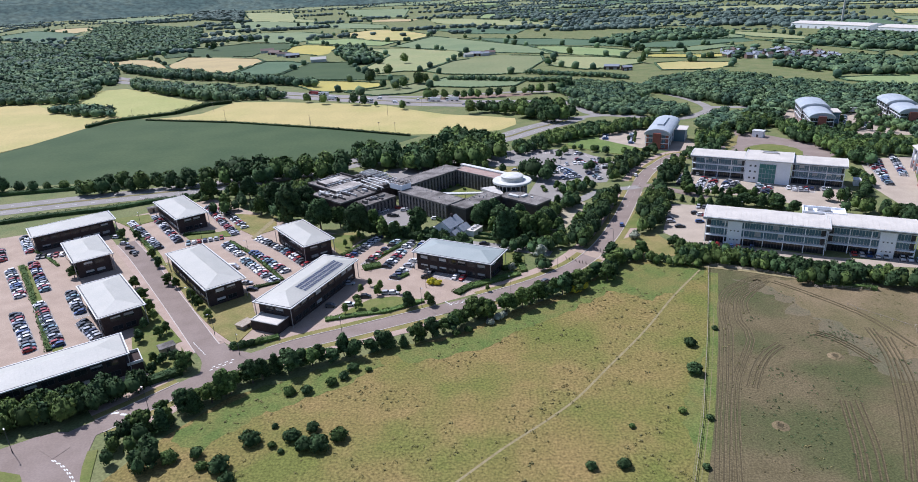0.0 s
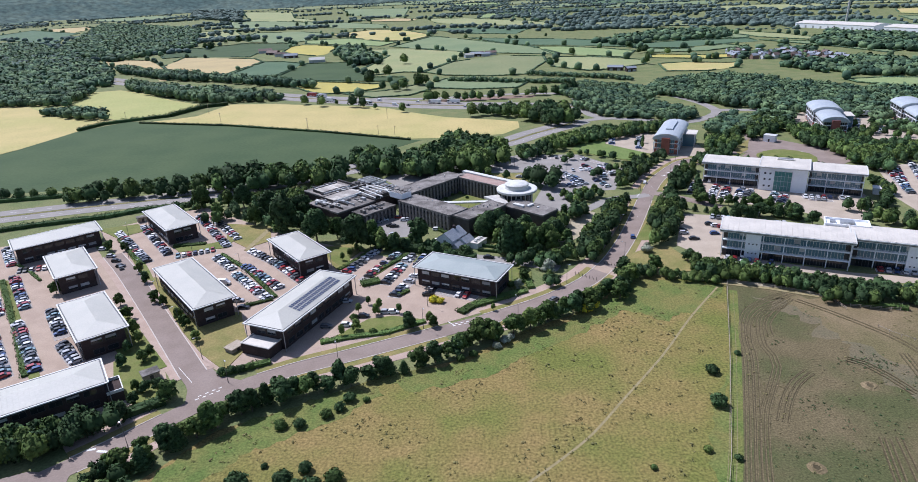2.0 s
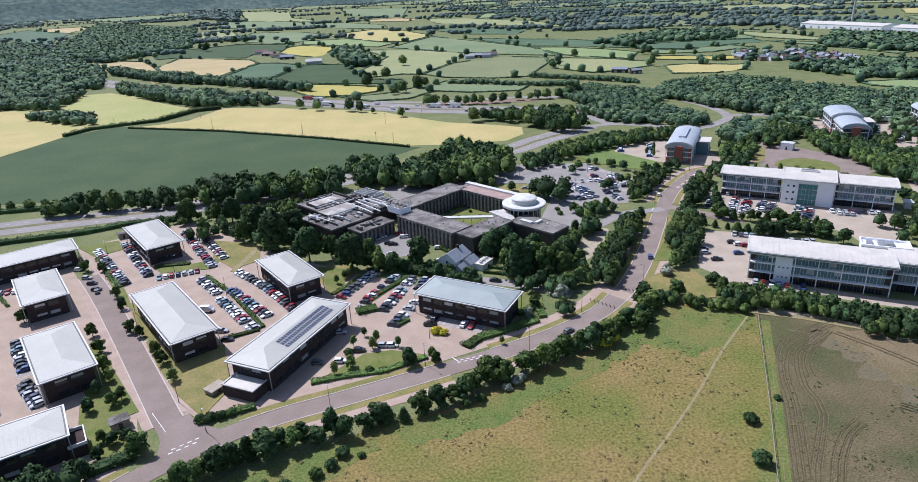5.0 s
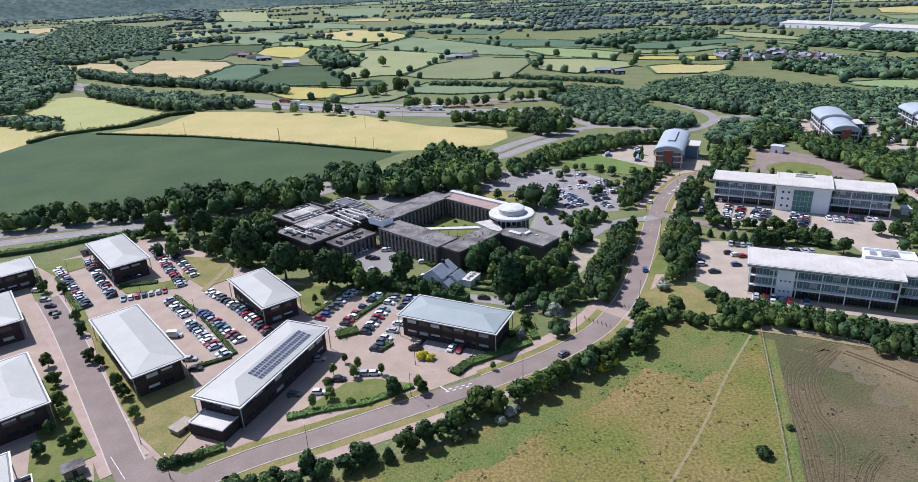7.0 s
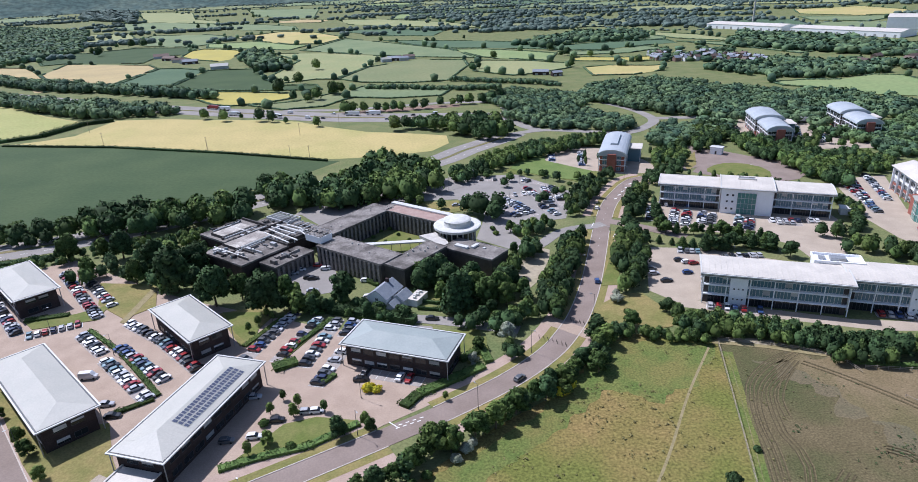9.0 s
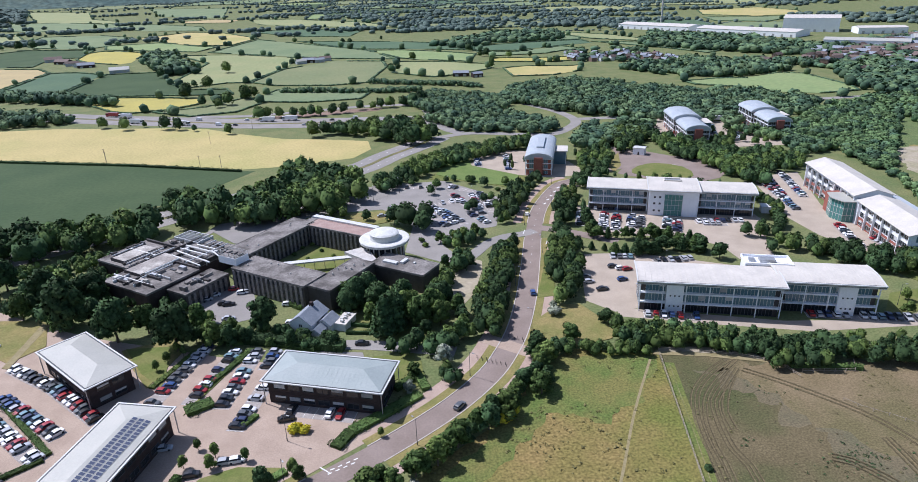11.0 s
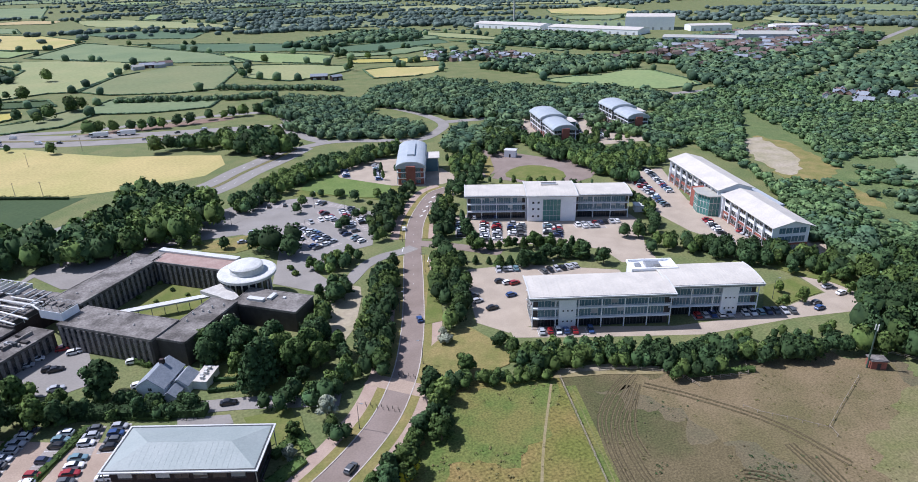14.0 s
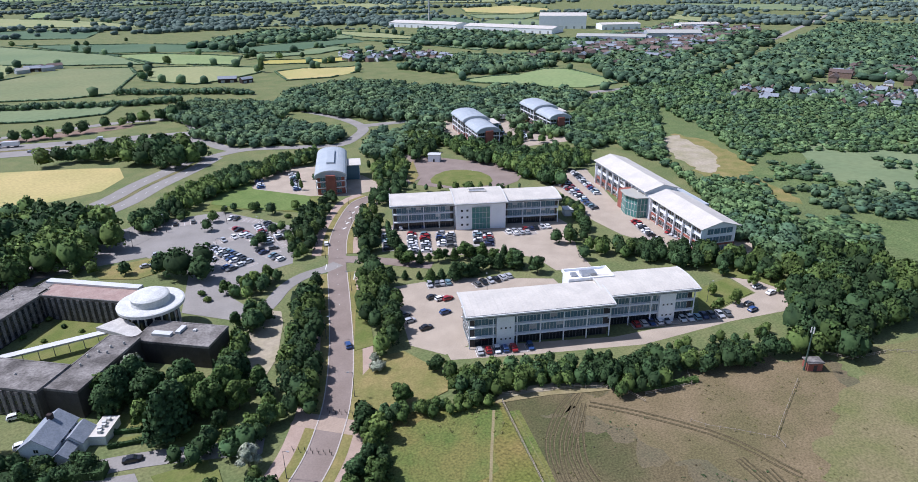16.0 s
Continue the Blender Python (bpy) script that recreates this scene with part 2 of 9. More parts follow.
LEAF = {
    "mid": material("leaves_mid_green", (0.053, 0.093, 0.026), (0.082, 0.127, 0.036), 2, island=0.5, each=0.25, fine=1.0, spread=0.1, rough=0.8),
    "dark": material("leaves_dark_green", (0.034, 0.066, 0.024), (0.052, 0.089, 0.033), 2, island=0.5, each=0.25, fine=1.0, spread=0.1, rough=0.8),
    "light": material("leaves_light_green", (0.112, 0.163, 0.039), (0.142, 0.194, 0.052), 2, island=0.4, each=0.15, fine=1.0, spread=0.1, rough=0.8),
    "grey": material("leaves_grey_green", (0.24, 0.27, 0.19), (0.34, 0.36, 0.27), 2, island=0.3, each=0.15, fine=1.0, spread=0.1, rough=0.8),
    "yellow": material("leaves_yellow", (0.65, 0.52, 0.03), (0.45, 0.44, 0.04), 2, island=0.3, fine=1.0, spread=0.1, rough=0.8),
    "purple": material("leaves_copper", (0.05, 0.036, 0.034), (0.07, 0.046, 0.04), 2, island=0.3, fine=1.0, spread=0.1, rough=0.8),
    "mid_b": material("leaves_deep_green", (0.039, 0.077, 0.031), (0.060, 0.103, 0.039), 2, island=0.55, each=0.25, fine=1.0, spread=0.1, rough=0.8),
    "fresh": material("leaves_fresh_green", (0.077, 0.120, 0.031), (0.112, 0.159, 0.043), 2, island=0.5, each=0.2, fine=1.0, spread=0.1, rough=0.8),
    # woodland tones are bluer and paler than near leaves, with haze mixed in
    "wood_dark": material("hazed_dark_woodland_leaves", (0.040, 0.077, 0.049), (0.063, 0.109, 0.063), 10, island=0.45, fine=1.3, spread=0.25, rough=0.8, bump=0.2),
    "wood_light": material("hazed_light_woodland_leaves", (0.089, 0.140, 0.071), (0.124, 0.182, 0.085), 10, island=0.45, fine=1.3, spread=0.25, rough=0.8, bump=0.2),
    "scrub_light": material("scrub_light_leaves", (0.091, 0.151, 0.063), (0.133, 0.201, 0.080), 9, island=0.45, fine=1.3, spread=0.25, rough=0.8, bump=0.2),
    "stand": material("mixed_leaves", (0.031, 0.062, 0.022), (0.076, 0.119, 0.036), 6, island=0.5, fine=1.0, spread=0.1, rough=0.8),
    "wood": material("hazed_woodland_leaves", (0.055, 0.102, 0.059), (0.093, 0.148, 0.077), 10, island=0.45, fine=1.3, spread=0.25, rough=0.8, bump=0.2),
    # scrub blued slightly too, as haze at its distance
    "scrub": material("scrub_leaves", (0.052, 0.103, 0.046), (0.095, 0.152, 0.063), 9, island=0.45, fine=1.3, spread=0.25, rough=0.8, bump=0.2),
    # leaves paled and blued so the colour itself carries the distance haze
    "far": material("hazed_distant_leaves", (0.083, 0.12, 0.1), (0.11, 0.15, 0.125), 30, island=0.35, fine=2.5, spread=0.35, rough=0.8, bump=0.8),
}
for q in [M[k] for k in ("grass", "lawn", "dry_lawn", "meadow", "soil", "soil_pale", "soil_dark", "long_grass", "rough_olive", "tussock", "crop_dark", "barley", "tan", "yellow", "pasture", "pale", "olive", "green", "road", "grey_road", "paving", "sandy_paving", "path", "track", "sand", "felt", "brick", "bright", "park_lawn", "slope_grass", "works_earth", "ripening", "bay_paving", "soil_track", "soil_ridge", "deck_roof", "pier_concrete")] + list(LEAF.values()):
    q.node_tree.nodes["Principled BSDF"].inputs["Specular IOR Level"].default_value = 0.12


# ---- building blocks ----
from mathutils.geometry import tessellate_polygon


class Shape:
    """Vertices and faces of one mesh, gathered piece by piece."""

    def __init__(self):
        self.v, self.f, self.k = [], [], []

    def add(self, verts, faces, slot=0):
        o = len(self.v)
        self.v.extend(tuple(p) for p in verts)
        self.f.extend(tuple(i + o for i in q) for q in faces)
        self.k.extend([slot] * len(faces))
        return self

    def box(self, x0, x1, y0, y1, z0, z1, slot=0):
        return self.prism([(x0, y0), (x1, y0), (x1, y1), (x0, y1)], z0, z1, slot)

    def prism(self, poly, z0, z1, slot=0, scale=1.0):
        if sum(a[0] * b[1] - b[0] * a[1] for a, b in zip(poly, poly[1:] + poly[:1])) < 0:
            poly = poly[::-1]
        n = len(poly)
        cx, cy = sum(p[0] for p in poly) / n, sum(p[1] for p in poly) / n
        top = [(cx + (p[0] - cx) * scale, cy + (p[1] - cy) * scale, z1) for p in poly]
        faces = [tuple(range(n - 1, -1, -1)), tuple(range(n, 2 * n))]
        faces += [(i, (i + 1) % n, n + (i + 1) % n, n + i) for i in range(n)]
        return self.add([(p[0], p[1], z0) for p in poly] + top, faces, slot)

    def tube(self, a, b, r0, r1=None, n=7, slot=0):
        a, b = Vector(a), Vector(b)
        r1 = r0 if r1 is None else r1
        q = (b - a).to_track_quat("Z", "Y")
        ring = [Vector((math.cos(2 * math.pi * i / n), math.sin(2 * math.pi * i / n), 0)) for i in range(n)]
        verts = [a + q @ (p * r0) for p in ring] + [b + q @ (p * r1) for p in ring]
        faces = [(i, (i + 1) % n, n + (i + 1) % n, n + i) for i in range(n)]
        return self.add(verts, faces + [tuple(range(n - 1, -1, -1)), tuple(range(n, 2 * n))], slot)

    def lathe(self, cx, cy, profile, n=32, slot=0):
        verts = [(cx + r * math.cos(2 * math.pi * i / n), cy + r * math.sin(2 * math.pi * i / n), z) for r, z in profile for i in range(n)]
        faces = [(j * n + i, j * n + (i + 1) % n, (j + 1) * n + (i + 1) % n, (j + 1) * n + i) for j in range(len(profile) - 1) for i in range(n)]
        return self.add(verts, faces, slot)

    def mesh(self, name, *mats, smooth=False):
        me = bpy.data.meshes.new(name)
        me.from_pydata(self.v, [], self.f)
        for m in mats:
            me.materials.append(m)
        if len(mats) > 1:
            me.polygons.foreach_set("material_index", self.k)
        if smooth:
            me.polygons.foreach_set("use_smooth", [True] * len(me.polygons))
        me.update()
        return me


def part(name, shape, mats, parent, label=""):
    """One mesh object under a thing or a part."""
    mats = mats if isinstance(mats, tuple) else (mats,)
    me = shape if isinstance(shape, bpy.types.Mesh) else shape.mesh(name, *mats)
    ob = new(name, me)
    ob.parent = parent
    return tagged(ob, label)


def thing(name, label, category, m=None, group="", kind=""):
    ob = new(name)
    ob.empty_display_size = 0.5
    if m is not None:
        ob.matrix_basis = m
    return tagged(ob, label, category, group, kind)


def solid(name, shape, mats, label, category, kind="", group="", m=None):
    mats = mats if isinstance(mats, tuple) else (mats,)
    ob = new(name, shape.mesh(name, *mats))
    if m is not None:
        ob.matrix_basis = m
    return tagged(ob, label, category, group, kind)


def along(points, step):
    """Places every step metres along a line of plan points, with the direction there."""
    out, left = [], 0.0
    for a, b in zip(points, points[1:]):
        a, b = Vector(a[:2]), Vector(b[:2])
        d = (b - a).length
        if d < 1e-6:
            continue
        s = left
        while s < d:
            out.append((a + (b - a) * (s / d), (b - a) / d))
            s += step
        left = s - d
    return out


def smooth_line(points, step=6.0):
    """A rounded line through plan points."""
    p = [Vector(q) for q in points]
    p = [p[0] * 2 - p[1]] + p + [p[-1] * 2 - p[-2]]
    out = []
    for i in range(1, len(p) - 2):
        n = max(1, int((p[i + 1] - p[i]).length / step))
        for j in range(n):
            t = j / n
            out.append(0.5 * (2 * p[i] + (p[i + 1] - p[i - 1]) * t + (2 * p[i - 1] - 5 * p[i] + 4 * p[i + 1] - p[i + 2]) * t * t
                              + (3 * p[i] - p[i - 1] - 3 * p[i + 1] + p[i + 2]) * t ** 3))
    return out + [p[-2]]


def ribbon(shape, line, offset, width, z0, z1, slot=0):
    """A flat band beside a line, with an upper and a lower face."""
    pts = []
    for i, p in enumerate(line):
        d = (line[min(i + 1, len(line) - 1)] - line[max(i - 1, 0)]).normalized()
        nrm = Vector((-d.y, d.x))
        pts.append((p + nrm * (offset + width / 2), p + nrm * (offset - width / 2)))
    n = len(pts)
    verts = [(q.x, q.y, z) for z in (z1, z0) for a, b in pts for q in (a, b)]
    faces = []
    for i in range(n - 1):
        a = 2 * i
        faces += [(a + 1, a + 3, a + 2, a), (a, a + 2, 2 * n + a + 2, 2 * n + a), (a + 3, a + 1, 2 * n + a + 1, 2 * n + a + 3)]
    faces += [(1, 0, 2 * n, 2 * n + 1), (2 * n - 2, 2 * n - 1, 4 * n - 1, 4 * n - 2)]
    return shape.add(verts, faces, slot)


def inside(x, y, poly):
    hit = False
    for (ax, ay), (bx, by) in zip(poly, poly[1:] + poly[:1]):
        if (ay > y) != (by > y) and x < (bx - ax) * (y - ay) / (by - ay) + ax:
            hit = not hit
    return hit


def rest(name, poly, mat, z, label, category, depth=0.3):
    """A flat piece of the setting laid on the ground."""
    s = Shape()
    poly = list(poly)
    if sum(a[0] * b[1] - b[0] * a[1] for a, b in zip(poly, poly[1:] + poly[:1])) < 0:
        poly = poly[::-1]
    n = len(poly)
    top = [Vector((p[0], p[1], z)) for p in poly]
    tris = [t if (top[t[1]] - top[t[0]]).cross(top[t[2]] - top[t[0]]).z > 0 else t[::-1] for t in tessellate_polygon([top])]
    s.add(top + [(p[0], p[1], z - depth) for p in poly], tris + [(n + i, n + (i + 1) % n, (i + 1) % n, i) for i in range(n)])
    return solid(name, s, M[mat], label, category, kind="structure")


# ---- the ground, one sheet to the horizon ----
gs = Shape()
R = [0, 60, 150, 300, 600, 1200, 2400, 4700]
cx0, cy0 = 60.0, 60.0
ring = 64
gv = [(cx0, cy0, 0)] + [(cx0 + r * math.cos(2 * math.pi * i / ring), cy0 + r * math.sin(2 * math.pi * i / ring), 0) for r in R[1:] for i in range(ring)]
gf = [(0, 1 + i, 1 + (i + 1) % ring) for i in range(ring)]
gf += [(1 + j * ring + i, 1 + (j + 1) * ring + i, 1 + (j + 1) * ring + (i + 1) % ring, 1 + j * ring + (i + 1) % ring) for j in range(len(R) - 2) for i in range(ring)]
gs.add(gv, gf)
solid("ground", gs, M["grass"], "rough green summer grassland reaching to the horizon", "ground", kind="structure")

FIELDS = []


def ragged(poly, step=3.0, amount=2.2):
    """The outline with natural wavering edges."""
    out = []
    for a, b in zip(poly, poly[1:] + poly[:1]):
        for p, d in along([a, b], step):
            k = amount * (noise.noise(Vector((p.x / 6, p.y / 6, 0.5))) + 0.6 * noise.noise(Vector((p.x / 2, p.y / 2, 4.5))))
            out.append((p.x - d.y * k, p.y + d.x * k))
    return out




def field(kind, poly, hedge=True, label="", z=0.05):
    names = {"rough_olive": "olive rough grass", "barley": "ripe pale golden barley field", "tan": "cut tan stubble field", "yellow": "bright yellow ripening field", "pasture": "mid green pasture", "ripening": "yellow-green ripening barley", "bright": "bright green hay field",
             "pale": "pale yellow-green hay meadow", "olive": "olive green grazed field", "green": "fresh green crop field", "crop_dark": "dark green smooth crop field",
             "meadow": "rough dry meadow with green patches", "soil": "bare brown grazed ground"}
    z += 0.012 * len(FIELDS) if hedge else 0
    rest("field", poly, kind, z, label or names[kind] + " bordered by hedges", "field", depth=0.5)
    if hedge:
        FIELDS.append(poly)


GAPS = [(-79.5, 155, 12.5), (87, 322.5, 8), (-6.5, 191.5, 8), (35, 234, 6), (-112, 108, 20)]


def runs(line):
    """The stretches of a line outside the road mouths."""
    out = [[]]
    for p in line:
        if any((p - Vector(g[:2])).length < g[2] for g in GAPS):
            out.append([])
        else:
            out[-1].append(p)
    return [q for q in out if len(q) > 1]


def road(name, points, width, mat, label, kerb=0.0, z=0.1, step=6.0):
    line = smooth_line(points, step)
    s = Shape()
    ribbon(s, line, 0, width, z - 0.4, z)
    ob = solid(name, s, M[mat], label, "road", kind="structure")
    if kerb:
        for side in (1, -1):
            for run in runs(line):
                k = Shape()
                ribbon(k, run, side * (width / 2 + 0.15), 0.3, z - 0.4, z + 0.11)
                solid("kerb", k, M["kerb"], "pale stone kerb along the road edge", "kerb", kind="structure")
    return line


STRIPS = [0]


def strip(name, line, offset, width, mat, z, label, category="verge"):
    s = Shape()
    if name == "wheel_track":
        STRIPS[0] += 1
        z += 0.002 * STRIPS[0]
    if name == "verge" or name == "footpath":
        for run in runs(line):
            k = Shape()
            ribbon(k, run, offset, width, z - 0.4, z)
            solid(name, k, M[mat], label, category, kind="structure")
        return
    ribbon(s, line, offset, width, z - 0.4, z)
    return solid(name, s, M[mat], label, category, kind="structure")


def dashes(line, offset, width, dash, gap, z, start=0.0, end=1e9):
    """Painted dashes on a road, one mesh of markings."""
    s = Shape()
    pts = along(line, 1.0)
    i = int(start)
    while i + dash < min(len(pts), end):
        seg = [pts[i + j][0] for j in range(int(dash) + 1)]
        ribbon(s, seg, offset, width, z - 0.01, z)
        i += int(dash + gap)
    if s.v:
        solid("road_marking", s, M["paint"], "white painted dashes on the road", "road marking", kind="structure")

# ---- fields ----
field("crop_dark", [(-395, 420), (-372, 455), (-362, 481), (-351, 545), (-325, 582), (-278, 563), (-200, 541), (-146, 514.4), (-103, 494), (-58, 469), (-44, 465), (-80.2, 417), (-178, 374.5), (-299, 360.8)], hedge=False)
field("barley", [(-377.7, 433.2), (-368.6, 457.7), (-361.1, 481), (-352, 545.3), (-343.4, 571.9), (-325.8, 582.3), (-315.3, 588.7), (-294.2, 599), (-279.5, 642.9), (-294.6, 663.3), (-339.2, 699), (-375, 739.5), (-445.1, 792.3), (-487, 779.7), (-480.2, 743.5), (-462.3, 711.4), (-548.1, 707.5), (-587.6, 704.8)], hedge=False)
field("ripening", [(-496.9, 692.8), (-459.7, 707), (-484, 774.5), (-442.3, 786.9), (-372.8, 734.8), (-337.3, 694.8), (-293, 659.5), (-279.3, 639.6), (-295.7, 602.2), (-327.3, 585.3), (-363.8, 603.7), (-445.9, 644.5)], hedge=False, z=0.09)
field("barley", [(-307.4, 576.1), (-287.2, 583.3), (-267.3, 596.6), (-256.8, 655), (-211.4, 648.5), (-164.4, 631.5), (-126.6, 620), (-89.3, 602.4), (-64.1, 576.2), (-30.2, 547.3), (10.4, 529.1), (29.6, 518.1), (29.4, 494.8), (16.2, 475.5), (-8.4, 471.4), (-35.2, 469.8), (-57.9, 471.5), (-103.3, 495.8), (-146.9, 516.8), (-200.7, 543.4), (-279.2, 565.5)], hedge=False)
field("tan", [(-675.9, 1169.4), (-667.3, 1194.2), (-585.1, 1155.2), (-543.7, 1097), (-483.9, 1000), (-446.3, 967.3), (-369.8, 887.4), (-380.6, 873.1), (-430, 864.6), (-479.2, 950.9), (-531.1, 1000.8), (-573.1, 1035.9), (-632.4, 1094.3)])
field("tan", [(-535.2, 1183.6), (-379.6, 1107.1), (-350.7, 1054.2), (-355.9, 901.2), (-360.9, 896.6), (-477.9, 991), (-509.6, 1045.4), (-517.9, 1096.4)])
field("green", [(-347.4, 1053.1), (-309.8, 1039.7), (-268.8, 1002), (-274.9, 865.3), (-297.2, 854.8), (-349.7, 893.3)])
field("crop_dark", [(-264.8, 1000.6), (-196.4, 991.9), (-164.5, 873.2), (-133.7, 818.3), (-95, 806.9), (-85.8, 768.7), (-127.9, 780.5), (-222.7, 812), (-269.5, 858)])
field("yellow", [(-265, 840), (-219.9, 801), (-164, 780.6), (-109.6, 751.5), (-109.3, 724.5), (-135.4, 701.8), (-167.2, 697.5), (-186.6, 710.4), (-225.9, 768.5)])
field("crop_dark", [(-660.5, 1413.4), (-583.2, 1367.3), (-515.5, 1442.9), (-439.4, 1407.4), (-381.3, 1380.4), (-370.1, 1252.8), (-410.6, 1236.7), (-401.7, 1142.7), (-540.2, 1195.2), (-570.9, 1177.8), (-605.5, 1240.3)])
field("yellow", [(-363.4, 1217.3), (-375.5, 1313.7), (-359.5, 1344.1), (-302.4, 1305.6), (-271, 1267.4), (-264.9, 1137.1), (-280.2, 1114.8), (-334.6, 1164.7)])
field("pale", [(-834.5, 1950), (-716.7, 1950.8), (-629, 1749.8), (-601.4, 1607.8), (-694, 1637.5)])
field("pasture", [(-605, 1797), (-466.1, 1758.8), (-378.9, 1649.6), (-366.1, 1473.2), (-399.9, 1402.7), (-517.2, 1487.1), (-567.9, 1574.3)])
field("pasture", [(-939.5, 2542.6), (-749.4, 2438.9), (-536.6, 2184.3), (-484.8, 2005.5), (-715.3, 2023.3), (-842.4, 2156.1)])
field("pale", [(-1287.5, 3639), (-915.9, 3283.4), (-719, 2608), (-585.2, 2387.2), (-555, 2261.3), (-865.4, 2525.1)])
field("green", [(-1669.1, 2268.3), (-1735.6, 2558.4), (-1323.3, 2179.5), (-1257.4, 1981.8), (-950.7, 1458.4), (-1286.9, 1856.7), (-1462.8, 1981.1)])
field("tan", [(-1691.8, 2563.5), (-1661.7, 2609.6), (-1585, 2662.6), (-1440.1, 2472.4), (-1376.9, 2235.3), (-1499.4, 2332.1)])
field("barley", [(-361.3, 1603.1), (-273.2, 1727.9), (-188.7, 1655.9), (-102.4, 1461.2), (-141.2, 1333), (-205.3, 1364.4), (-288.1, 1480)])
field("pasture", [(-164.7, 1220.3), (-100.2, 1428.1), (-22.3, 1301), (32.8, 1210.9), (85, 1120), (113.1, 987.4), (19.2, 1042.1), (-102.8, 1160.6)])
field("pale", [(-207.6, 1194.8), (-101.9, 1149.8), (-20.3, 1067.1), (-38.1, 958.2), (-77.7, 846.2), (-100.1, 853.2), (-136.4, 835.5), (-165.7, 879.6), (-155.9, 963), (-147.3, 1063.6)])
field("olive", [(-16.7, 965.5), (27.5, 1004.4), (91.6, 971.5), (90.4, 911.9), (54.1, 789.1), (14.8, 785.1), (-43.4, 807.7), (-73, 844.7), (-40.1, 944.2)])
field("pale", [(111.4, 956), (173.6, 924.7), (212.7, 881.5), (207.1, 837.5), (159.7, 805.5), (129.9, 798.2), (90.2, 852.3)])
field("bright", [(87.9, 1118.8), (136.6, 1097), (192.6, 1042.8), (227.2, 991.9), (200, 914.7), (153.7, 955.3), (119.9, 993)])
field("green", [(-23, 1342.7), (90.3, 1270.6), (143, 1243.6), (242.4, 1144.9), (239.7, 1041.2), (138.9, 1116.7), (81.6, 1142.8), (33.1, 1222.8)])
field("pasture", [(235.8, 1014.9), (289.6, 991.7), (371.5, 1029.9), (386.8, 994.2), (320.4, 952.9), (246.9, 958.4)])
field("green", [(250, 1097), (340.8, 1107.7), (435.3, 1105.4), (433.2, 1051.3), (374.5, 1038.5), (294, 1007.9), (236.2, 1033.3)])
field("pasture", [(266, 1180.6), (360.5, 1248.8), (436.4, 1219.6), (454.3, 1156.1), (439, 1115.2), (346.6, 1127.6), (252.5, 1117.5)])
field("pale", [(439.1, 1292.3), (515.6, 1160.8), (533.6, 1054.5), (560.9, 988.7), (540.8, 998.6), (503.7, 1048.1), (458.7, 1116.7), (445.6, 1187)])
field("pasture", [(440.2, 1069.2), (499.1, 1019), (535.7, 927), (537.8, 869.5), (512.6, 857.6), (496.4, 927.5), (466.7, 1004.7)])
field("yellow", [(237.8, 938), (297.8, 906.7), (347.5, 902.1), (335, 863.5), (292.7, 865.6), (228, 896.9)])
field("barley", [(222.1, 832.3), (255, 839.7), (299.1, 817.8), (316.9, 817.7), (298.7, 776.9), (258.4, 757.4), (213.8, 766.2)])
field("olive", [(370.9, 786.7), (397.8, 771.6), (410.8, 744.9), (394, 724.4), (359.5, 745.9)])
field("pale", [(-166.4, 2130.6), (-53.3, 2073.3), (127.1, 1814.4), (198, 1617.1), (237.4, 1507.6), (114.6, 1630.1), (-29.9, 1750.4), (-123.2, 1890.7)])
field("tan", [(-384.5, 2200.2), (-274.2, 2250.8), (-196.6, 2154.5), (-213.3, 2040.8), (-329.7, 2096.4)])
field("pasture", [(-689.3, 3379.6), (-323.3, 3119.5), (-261.4, 2313.3), (-497.2, 2593.3)])
field("green", [(-146.1, 1670.7), (15, 1631.6), (106.8, 1514.1), (74.3, 1395.3), (-24.8, 1450.9)])
field("pasture", [(-592, 2288.3), (-402.5, 2089), (-267.7, 1912.3), (-237.7, 1749.3), (-389.3, 1844.4), (-527.7, 2033.9)])
field("bright", [(-380.2, 1450.2), (-284.8, 1462.7), (-203.1, 1349.7), (-163.1, 1317), (-187.5, 1241.9), (-308.6, 1333.6), (-360.1, 1370.5)])
field("pasture", [(-57.1, 741.9), (-41.8, 776), (53.6, 729.9), (38.4, 690.4), (-12.1, 691.1), (-51.5, 709.6)])
field("olive", [(-146.7, 692.6), (-102.8, 701.8), (-67.5, 744.8), (-54.2, 701.9), (-73.3, 667.1), (-109.6, 660.9)])
field("bright", [(361.7, 661.8), (399.3, 663.5), (426.7, 654.2), (475.7, 671), (496.8, 656.3), (485.7, 581.5), (472.9, 556.5), (432.1, 556.6), (404.9, 574.9), (386.6, 615), (361.8, 640.1)])
field("bright", [(454.3, 851.7), (492.1, 824.4), (481.5, 788.7), (454.4, 794.5)])
field("barley", [(987.6, 1650.8), (1170.2, 1659.9), (1158.1, 1490.8), (1069.4, 1361.2), (962.3, 1403.2), (911.3, 1503.3)])
field("pasture", [(867.5, 1435.4), (939.5, 1372), (1033.8, 1339.6), (895.8, 1249.1), (828.6, 1327.9)])
field("pale", [(1238.5, 1263.7), (1228.2, 1071.6), (1240.1, 917.3), (1184.8, 891.5), (1107.4, 973.5), (1131.2, 1111.5)])

